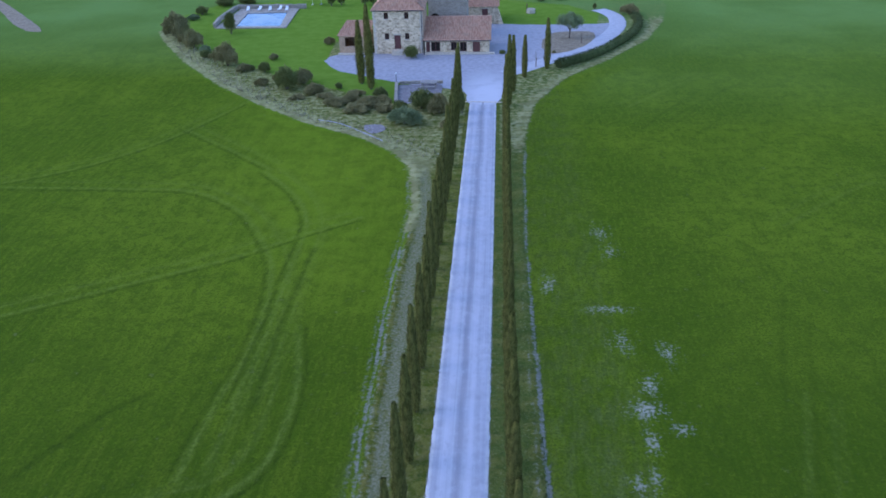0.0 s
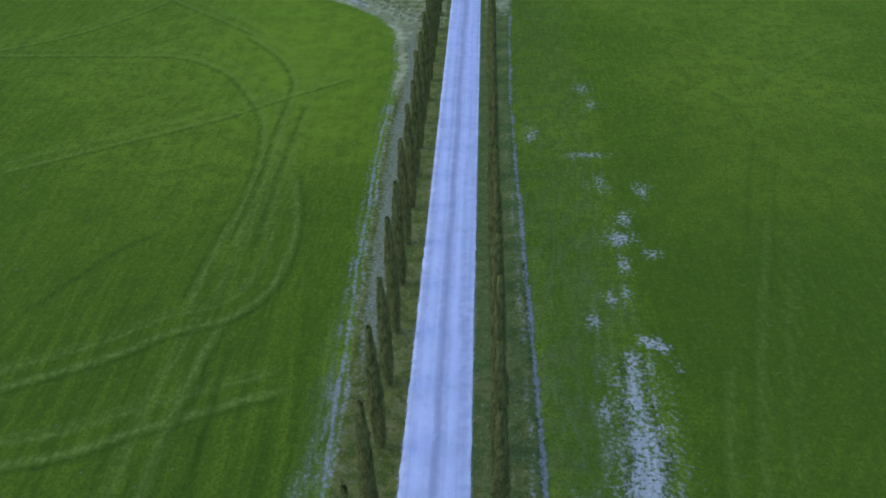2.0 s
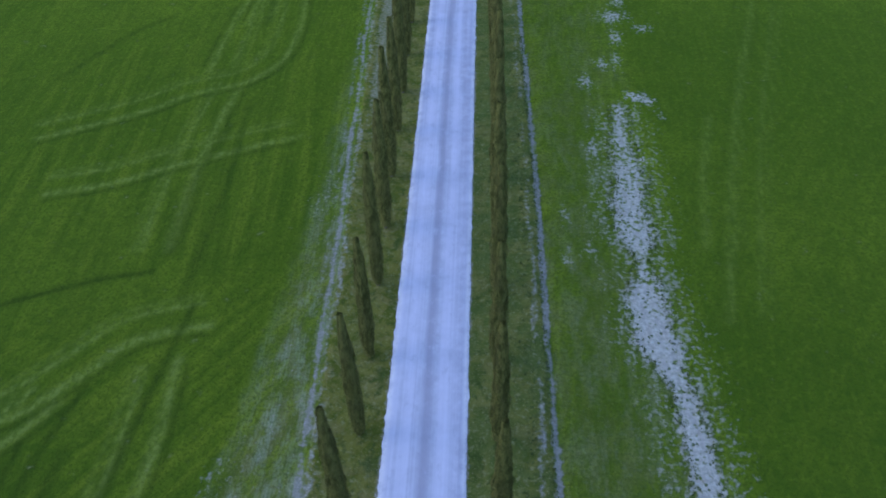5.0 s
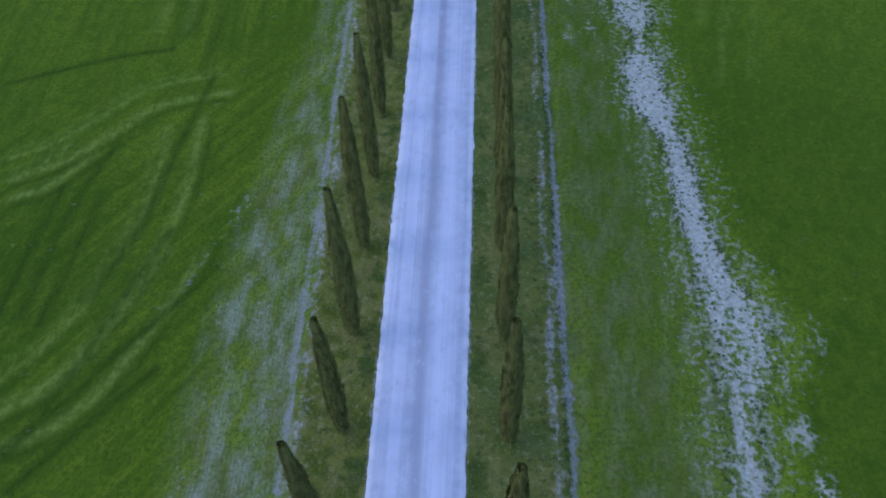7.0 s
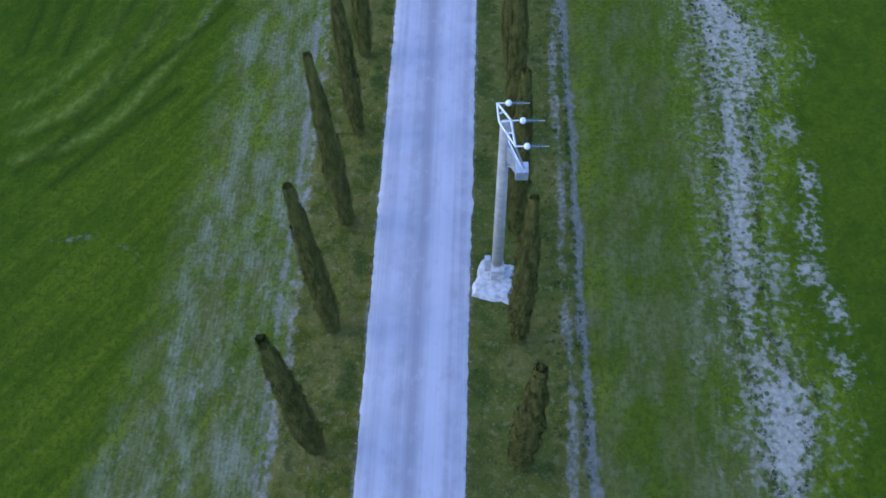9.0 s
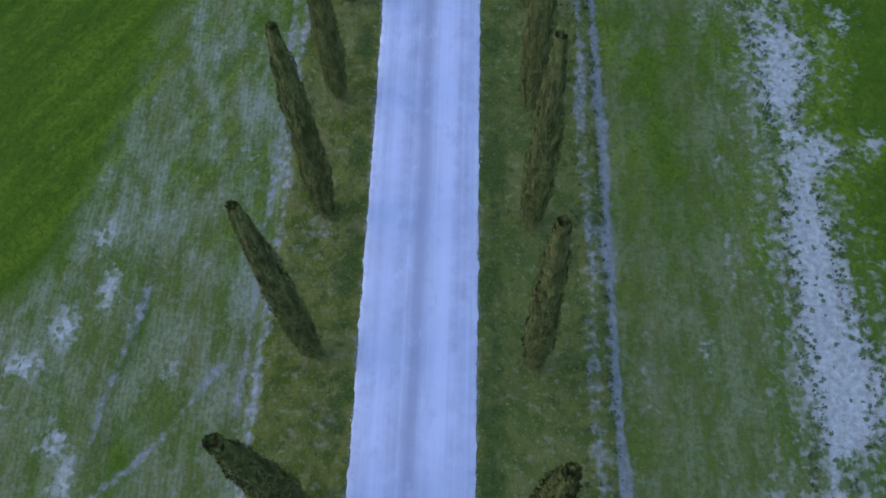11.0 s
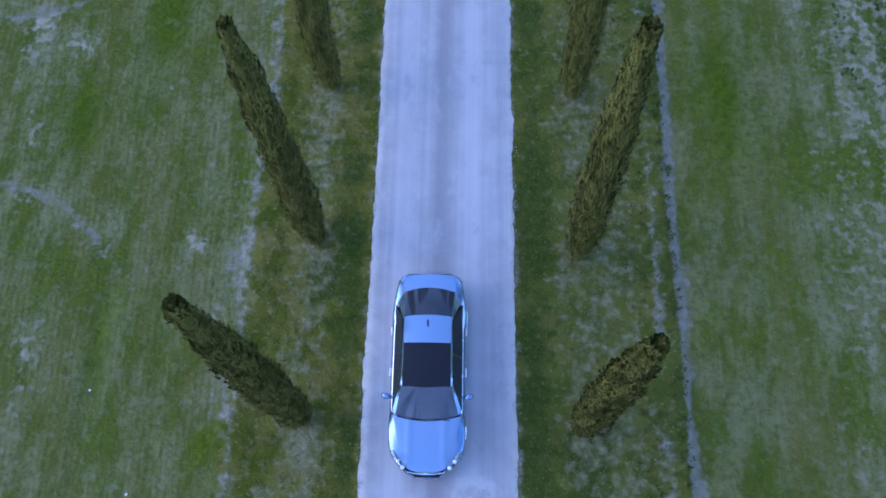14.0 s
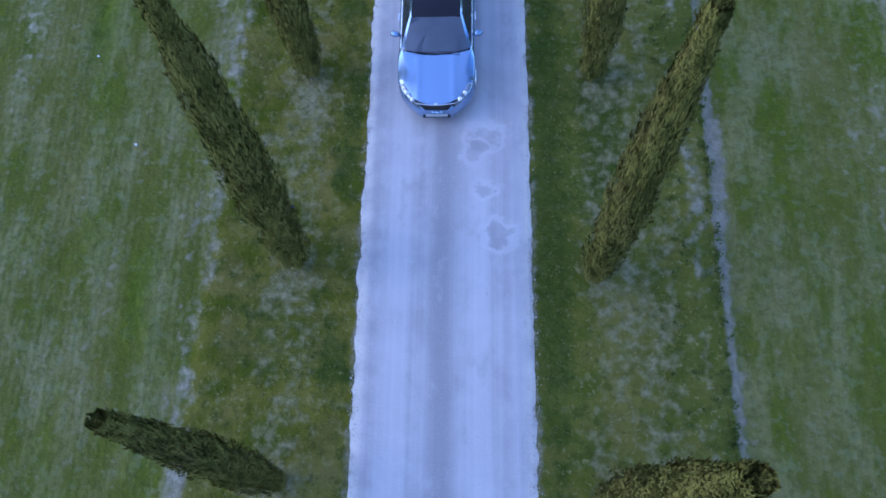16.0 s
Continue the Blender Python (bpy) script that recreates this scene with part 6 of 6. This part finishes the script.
def garden():
    rng = random.Random(12)
    round_blobs = [(0, 0, 0.75, 0.95, 0.8), (0.45, 0.2, 0.65, 0.6, 0.6), (-0.4, -0.25, 0.6, 0.65, 0.6)]
    wild_blobs = [(0, 0, 0.6, 0.8, 0.65), (0.7, 0.3, 0.5, 0.6, 0.5), (-0.7, 0.1, 0.45, 0.65, 0.5), (0.1, -0.6, 0.4, 0.6, 0.45)]
    dark = shrub("shrub", "dense dark green shrub on the grassy bank", "shrub", GREEN_LEAF, 41, round_blobs, 4200, 0.105, group="shrubs on the bank")
    brown = shrub("shrub", "brownish leafless-looking shrub among dry grass", "shrub", BROWN_LEAF, 43, wild_blobs, 4000, 0.105, group="shrubs on the bank")
    grey = shrub("shrub", "pale grey-green rounded bush on the slope", "shrub", GREY_LEAF, 47, [(0, 0, 0.7, 1.0, 0.75), (0.6, 0, 0.6, 0.7, 0.6), (-0.6, 0.1, 0.55, 0.7, 0.6)], 4200, 0.105, group="shrubs on the bank")
    near_bank = [
        (grey, -10.9, 103.2, 2.1, 1.7), (dark, -13.6, 137.6, 1.4, 1.55), (dark, -9.2, 109.6, 1.9, 2.0), (brown, -6.4, 107.6, 1.5, 2.6), (dark, -7.8, 110.0, 1.3, 1.5),
        (dark, -16.1, 114.6, 1.2, 1.2), (dark, -23.6, 119.6, 0.65, 0.7), (dark, -32.2, 119.5, 2.1, 2.5), (brown, -30.0, 122.3, 1.5, 2.2), (brown, -27.2, 117.0, 1.4, 1.5),
        (dark, -38.6, 129.2, 1.1, 1.2), (brown, -39.1, 137.2, 0.8, 1.0), (dark, -41.0, 130.2, 0.45, 0.7), (brown, -46.6, 133.5, 1.9, 3.6), (dark, -52.7, 139.3, 1.1, 0.9),
        (brown, -57.4, 146.0, 1.7, 3.2), (brown, -63.7, 154.0, 2.1, 4.6), (dark, -66.2, 176.0, 1.6, 1.3), (grey, -66.2, 170.3, 1.2, 1.0),
    ]
    farther = [
        (dark, -63.9, 185.6, 2.4, 1.3),
        (dark, -58.9, 187.0, 2.3, 1.3), (brown, 30.5, 171.2, 1.7, 2.0), (brown, -19.0, 108.5, 1.8, 1.0), (brown, -22.5, 111.5, 1.6, 1.0), (brown, -37.0, 121.5, 1.0, 1.1),
        (brown, -14.6, 109.0, 1.6, 0.9), (brown, -4.6, 101.5, 1.0, 1.2), (dark, -2.95, 107.2, 0.5, 2.4), (brown, -30.8, 148.0, 0.9, 1.3), 
        (brown, -20.2, 116.3, 1.2, 0.7), (dark, 3.0, 140.2, 0.7, 0.45), (dark, 12.0, 186.0, 1.0, 1.1), (dark, 16.5, 188.0, 1.4, 1.2), (dark, 8.0, 189.5, 1.2, 1.2), (brown, 12.4, 140.4, 0.35, 0.4), (brown, -29.4, 114.5, 1.2, 0.6),
    ]
    low_scrub = [
        (brown, -17.5, 111.0, 1.6, 1.3), (dark, -12.2, 108.0, 1.2, 1.2), (brown, -20.5, 113.2, 1.3, 1.2), (brown, -15.2, 111.6, 1.3, 1.3), (brown, -24.8, 114.8, 1.3, 0.7),
        (brown, -34.5, 123.8, 1.0, 1.2), (brown, -42.5, 129.8, 1.2, 1.2), (brown, -50.0, 137.8, 1.2, 1.3), (grey, -53.5, 141.6, 1.2, 1.2), (brown, -60.2, 149.5, 1.3, 2.0), (dark, 23.6, 177.2, 0.5, 0.9),
    ]
    used = set()
    for model, x, y, wide, tall in near_bank + farther + low_scrub:
        m = pose(x, y, 0, 0, 0, rng.uniform(0, 360))
        ob = copy_thing(model, m) if model in used else model
        used.add(model)
        ob.matrix_world = m @ Matrix.Diagonal((wide, wide, tall, 1))
    oval = shrub("garden_tree", "dark oval evergreen tree beside the pool", "tree", GREEN_LEAF, 53, [(0, 0, 2.0, 1.35, 1.9), (0.15, 0.1, 3.1, 1.05, 1.5)], 7200, 0.13, trunk=0.5)
    oval.matrix_world = pose(-53.6, 157.6, 0)
    olive = shrub("olive_tree", "grey-green olive tree with a short trunk in bare soil", "tree", GREY_LEAF, 59, [(0, 0, 3.4, 1.6, 1.7), (1.5, 0.3, 3.1, 1.3, 1.4), (-1.5, -0.2, 3.3, 1.4, 1.4), (0.2, 1.1, 3.6, 1.2, 1.3), (0.6, -0.9, 2.6, 1.1, 1.0)], 6200, 0.14, trunk=1.6)
    olive.matrix_world = pose(16.0, 151.1, 0.07)
    # far row of trees behind the pool lawn
    for x, y, s in ((-37.5, 184.0, 0.8), (-35.2, 184.6, 0.7), (-29.5, 184.2, 0.8), (-27.6, 184.6, 0.7), (-20.0, 183.8, 0.7), (-17.5, 184.4, 0.65), (-14.5, 184.2, 0.7)):
        ob = copy_thing(oval, pose(x, y, 0))
        ob.matrix_world = pose(x, y, 0, 0, 0, x * 40) @ Matrix.Diagonal((s, s, s, 1))
        tagged(ob, "dark evergreen tree in the row behind the lawn")


garden()


def hedge():
    """The clipped hedge that follows the drive's outer bend."""
    line = curve([(12.6, 130.8), (14.8, 133.0), (19.2, 137.4), (24.3, 145.0), (28.8, 153.8), (31.0, 162.8), (30.8, 167.5)], 8)
    root = thing("hedge", "clipped dark green hedge along the bend of the drive", "hedge")
    blobs = []
    for x, y in line:
        blobs.append((x, y, 0.85, 1.15, 0.95))
    vertices, faces = leaf_cloud(71, blobs, 9000, 0.15)
    link("crown", vertices, faces, HEDGE_LEAF, root)
    bm = bmesh.new()
    for (ax, ay), (bx, by) in zip(line, line[1:]):
        add_rod(bm, (ax, ay, 0.6), (bx, by, 0.6), 0.75, sides=8)
    part("inner_leaves", bm, HEDGE_LEAF, root)


hedge()


def sapling(x, y, tall):
    root = thing("sapling", "thin bare sapling tied to a stake", "tree")
    bm = bmesh.new()
    add_rod(bm, (x, y, -0.1), (x + 0.05, y, tall), 0.05, 0.02, 6)
    for k in range(8):
        a, z = k * 2.4, tall * (0.45 + 0.06 * k)
        add_rod(bm, (x, y, z), (x + 0.4 * math.cos(a), y + 0.4 * math.sin(a), z + 0.5), 0.02, 0.008, 4)
    part("trunk", bm, BARK, root)
    part("stake", rod((x + 0.12, y, -0.1), (x + 0.12, y, tall * 0.6), 0.04), TIMBER, root)


sapling(8.7, 131.4, 2.6)
sapling(17.9, 147.0, 2.0)


# the pool, its deck and what stands on it
def pool():
    deck = bmesh.new()
    outer = [(-58.4, 161.8), (-43.0, 161.8), (-44.6, 180.8), (-58.6, 180.8)]
    inner = [(-54.4, 163.4), (-44.6, 163.2), (-46.4, 177.0), (-55.6, 176.4)]
    o = [deck.verts.new((*p, 0.18)) for p in outer]
    i = [deck.verts.new((*p, 0.18)) for p in inner]
    low = [deck.verts.new((*p, 0.0)) for p in outer]
    wet = [deck.verts.new((*p, -0.05)) for p in inner]
    for k in range(4):
        j = (k + 1) % 4
        deck.faces.new((o[k], o[j], i[j], i[k]))
        deck.faces.new((low[k], low[j], o[j], o[k]))
        deck.faces.new((i[k], i[j], wet[j], wet[k]))
    root = thing("swimming_pool", "rectangular blue swimming pool with a pale stone deck", "pool", kind="structure")
    part("deck", deck, WALL_STONE, root)
    n = Nodes("pool_water")
    # pale patches in the base colour stand in for reflected clouds
    cloud_sheen = n.noise(n.place(), 0.25, 3)
    n.bump(n.noise(n.place(), 2.2, 3), 0.15, 0.05)
    water = n.set(Base_Color=n.mix(n.span(cloud_sheen, 0.42, 0.58), (0.04, 0.11, 0.20), (0.14, 0.19, 0.24)), Roughness=0.08, Specular_IOR_Level=0.3)
    bm = bmesh.new()
    bm.faces.new([bm.verts.new((*p, 0.06)) for p in inner])
    part("water", bm, water, root, "blue pool water")
    wall = thing("garden_wall", "low grey dry-stone wall round the pool deck", "wall", kind="structure")
    for a, b in (((-59.5, 181.4), (-43.0, 181.6)), ((-59.8, 170.0), (-59.5, 181.4)), ((-58.8, 162.6), (-59.8, 170.0))):
        way = Vector((b[0] - a[0], b[1] - a[1], 0))
        for k in range(int(way.length / 1.1)):
            p = Vector((*a, 0)) + way.normalized() * (k * 1.1 + 0.55)
            part("wall_stone", box((-0.53, -0.28, 0), (0.53, 0.28, 1.0 + 0.12 * lump(p.x, p.y, 9)), 0.06, m=pose(p.x, p.y, 0, 0, 0, math.degrees(math.atan2(way.y, way.x)))), WALL_STONE, wall)


pool()


def lounger(x, y, turn):
    root = thing("sun_lounger", "white sun lounger on the pool deck", "lounger", group="loungers by the pool")
    m = pose(x, y, 0.18, 0, 0, turn)
    part("seat", box((-0.32, -0.9, 0.26), (0.32, 0.45, 0.36), 0.03, m=m), WHITE, root)
    part("backrest", box((-0.32, 0, 0), (0.32, 0.75, 0.09), 0.03, m=m @ pose(0, 0.45, 0.28, 40)), WHITE, root)
    for dx in (-0.27, 0.27):
        for dy in (-0.8, 0.4):
            part("leg", box((dx - 0.03, dy - 0.03, 0), (dx + 0.03, dy + 0.03, 0.27), m=m), WHITE, root)


for k, (x, y, turn) in enumerate(((-56.2, 178.8, 10), (-53.6, 179.2, -5), (-51.0, 178.9, 8), (-48.8, 179.3, -8), (-47.0, 178.8, 4))):
    lounger(x, y, turn)


def parasol(x, y):
    root = thing("parasol", "white parasol on a thin pole on the lawn", "parasol", group="parasols on the lawn")
    part("pole", rod((x, y, 0), (x, y, 2.5), 0.03), WHITE, root)
    part("canopy", rod((x, y, 2.1), (x, y, 2.6), 1.4, 0.03, 8), WHITE, root)
    part("base", rod((x, y, 0), (x, y, 0.1), 0.3), CONCRETE, root)


parasol(-42.4, 185.4)
parasol(-40.4, 185.9)


# the terrace's low wall, bench table and lamp post
def terrace_things():
    wall = thing("terrace_wall", "low grey stone wall beside the terrace", "wall", kind="structure")
    for k in range(10):
        t = k / 10
        part("wall_stone", box((-0.25, -0.5, 0), (0.25, 0.5, 0.55 + 0.1 * lump(k * 1.7, 2)), 0.05, m=pose(-14.3 + 1.0 * t, 121.0 - 9.4 * t, 0, 0, 0, 6)), WALL_STONE, wall)
    for k in range(7):
        part("wall_stone", box((-0.5, -0.22, 0), (0.5, 0.22, 0.5 + 0.1 * lump(k * 1.3, 6)), 0.05, m=pose(-13.4 + 1.02 * k, 121.9 + 0.05 * k, 0)), WALL_STONE, wall)
    table = thing("garden_table", "long wooden garden table with benches on the terrace", "table")
    wood = plain("weathered_wood", (0.28, 0.25, 0.21), 0.85, grain=0.3, size=9)
    part("tabletop", box((-10.3, 119.7, 0.78), (-7.6, 120.7, 0.86), 0.02), wood, table)
    for x in (-10.0, -7.9):
        for y in (119.85, 120.55):
            part("leg", box((x - 0.06, y - 0.06, 0.07), (x + 0.06, y + 0.06, 0.78)), wood, table)
    for y in (118.9, 121.2):
        bench = thing("garden_bench", "plain wooden bench beside the garden table", "bench", group="benches at the table")
        part("seat", box((-10.3, y - 0.2, 0.45), (-7.6, y + 0.2, 0.52), 0.02), wood, bench)
        for x in (-10.0, -7.9):
            part("leg", box((x - 0.06, y - 0.15, 0.07), (x + 0.06, y + 0.15, 0.45)), wood, bench)
    lamp = thing("garden_lamp", "short iron garden lamp beside the yard", "lamp")
    part("post", rod((-14.6, 123.0, 0), (-14.6, 123.0, 1.35), 0.05), IRON, lamp)
    part("lantern", box((-14.72, 122.88, 1.35), (-14.48, 123.12, 1.62), 0.03), WHITE, lamp)
    well = thing("stone_well", "small round stone well on the lawn", "well")
    bm = bmesh.new()
    for k in range(12):
        a = k * math.pi / 6
        add_box(bm, (-0.3, -0.2, 0), (0.3, 0.2, 0.9), 0.03, pose(9.3 + 0.75 * math.cos(a), 174 + 0.75 * math.sin(a), 0, 0, 0, 30 * k + 90))
    part("well_ring", bm, PALE_STONE, well)
    part("well_post", box((8.3, 173.9, 0), (8.5, 174.1, 2.0)), TIMBER, well)


terrace_things()


def threshold():
    """A line of stones set across the mouth of the yard."""
    root = thing("threshold", "line of pale stones across the mouth of the yard", "kerb", kind="structure")
    for k in range(9):
        x = -2.7 + 0.62 * k
        part("kerb_stone", box((x, -0.14, 0), (x + 0.58, 0.14, 0.10 + 0.02 * lump(k, 3)), 0.03, m=pose(0, 112.4 - 0.06 * x, 0)), PALE_STONE, root)


threshold()

# ---- grass, stones and litter along the road ----
def tufts(name, label, count, spread, material, seed, low, high, broad=0.014):
    """Bent blades in small tufts, far too many to count."""
    rng = random.Random(seed)
    vertices, faces = [], []
    for _ in range(count):
        x, y = spread(rng)
        tall = rng.uniform(low, high)
        for _ in range(4):
            a = rng.uniform(0, 2 * math.pi)
            bx, by = x + rng.uniform(-0.06, 0.06), y + rng.uniform(-0.06, 0.06)
            dx, dy, w = math.cos(a), math.sin(a), rng.uniform(0.6, 1.4) * broad
            r = rng.uniform(0.3, 0.8) * tall
            n = len(vertices)
            vertices += [(bx - dy * w, by + dx * w, 0.0), (bx + dy * w, by - dx * w, 0.0), (bx + dx * r, by + dy * r, tall)]
            faces.append((n, n + 1, n + 2))
    return tagged(link(name, vertices, faces, material), label, "grass", kind="stuff")


GRASS = foliage("verge_grass", (0.088, 0.108, 0.022), (0.140, 0.152, 0.046), (0.23, 0.22, 0.11), 0.5)
PALE_GRASS = foliage("dry_grass", (0.28, 0.27, 0.19), (0.40, 0.38, 0.29), (0.52, 0.50, 0.42), 0.5)


def on_verge(rng):
    y = rng.uniform(-68, 30) if rng.random() < 0.8 else rng.uniform(30, 95)
    side = rng.choice((-1, 1))
    reach = abs(left_border(y)) if side < 0 else right_border(y)
    return side * rng.uniform(2.2, reach - 0.1), y


def on_edge(rng):
    y = rng.uniform(-68, 60)
    return rng.choice((-1, 1)) * (float(road_half(y)) + rng.gauss(0.03, 0.06)), y


tufts("grass", "rough olive grass on the verges between the cypresses", 14000, on_verge, GRASS, 5, 0.03, 0.08)
tufts("dry_grass", "pale dry grass fringe along the gravel edge", 9000, on_edge, PALE_GRASS, 6, 0.02, 0.06)


def on_clay(rng):
    y = rng.uniform(-44, 30)
    west, east = np.interp(y, STREAK_Y, STREAK_WEST), np.interp(y, STREAK_Y, STREAK_EAST)
    return float((west + east) / 2 + rng.choice((-1, 1)) * rng.uniform(0.5, 1.1) * (east - west) / 2), y


def on_bank(rng):
    while True:
        y = rng.uniform(90, 150)
        x = float(left_border(y)) + 0.6 + abs(rng.gauss(0, 3.5))
        if x < -4.6 and not inside(np.array([[x - 0.4]]), np.array([[y + 0.4]]), LAWN)[0, 0]:
            return x, y


SCRUB = foliage("dry_scrub", (0.26, 0.235, 0.12), (0.36, 0.33, 0.19), (0.46, 0.44, 0.30), 0.5)
tufts("scrub", "low grey-brown dry scrub on the bank below the lawn", 800, on_bank, SCRUB, 21, 0.12, 0.4, 0.05)


WEED = foliage("weed_leaf", (0.050, 0.075, 0.016), (0.085, 0.115, 0.028), (0.13, 0.15, 0.05), 0.5)
tufts("weeds", "dark green weeds scattered over the bare pale clay", 2000, on_clay, WEED, 8, 0.04, 0.12, 0.03)


def on_lane(rng):
    y = rng.uniform(-66, 40)
    return float(right_border(y)) - abs(rng.gauss(0.35, 0.45)), y


tufts("lane_weeds", "dark green weeds growing along the worn field lane", 2600, on_lane, WEED, 14, 0.05, 0.14, 0.03)


def pebbles():
    rng = random.Random(9)
    vertices, faces = [], []
    for _ in range(2600):
        y = rng.uniform(-68, 30)
        x = rng.choice((-1, 1)) * (float(road_half(y)) + rng.gauss(-0.02, 0.07)) if rng.random() < 0.85 else rng.uniform(-1.8, 1.8)
        r = rng.uniform(0.012, 0.035)
        n = len(vertices)
        a = rng.uniform(0, 6)
        for k in range(4):
            vertices.append((x + r * math.cos(a + k * 1.57), y + r * math.sin(a + k * 1.57) * rng.uniform(0.7, 1.1), 0.025))
        vertices.append((x, y, 0.036 + r * 0.35))
        faces += [(n + k, n + (k + 1) % 4, n + 4) for k in range(4)]
    tagged(link("pebbles", vertices, faces, DRIVE), "loose pale pebbles along the edges of the road", "pebbles", kind="stuff")


pebbles()
for x, y, r in ((-5.4, -55.68, 0.06), (-7.64, -55.13, 0.035), (-9.0, -52.6, 0.03)):
    bm = bmesh.new()
    bmesh.ops.create_icosphere(bm, subdivisions=2, radius=r, matrix=pose(x, y, r * 0.5))
    for v in bm.verts:
        v.co += Vector((0, 0, 1)) * 0.3 * r * lump(v.co.x * 30, v.co.y * 30, v.co.z * 30)
    tagged(part("stone", bm, WHITE), "small white stone lying in the grass", "stone", "white stones")
BLUE = plain("blue_plastic", (0.035, 0.045, 0.13), 0.4, grain=0.2, size=20)
bm = bmesh.new()
add_rod(bm, (-3.78, -56.85, 0.06), (-3.62, -56.83, 0.07), 0.055, 0.05, 10)
add_rod(bm, (-3.62, -56.83, 0.07), (-3.57, -56.82, 0.07), 0.025, 0.025, 8)
tagged(part("bottle", bm, BLUE), "small blue plastic bottle lying in the grass", "bottle")
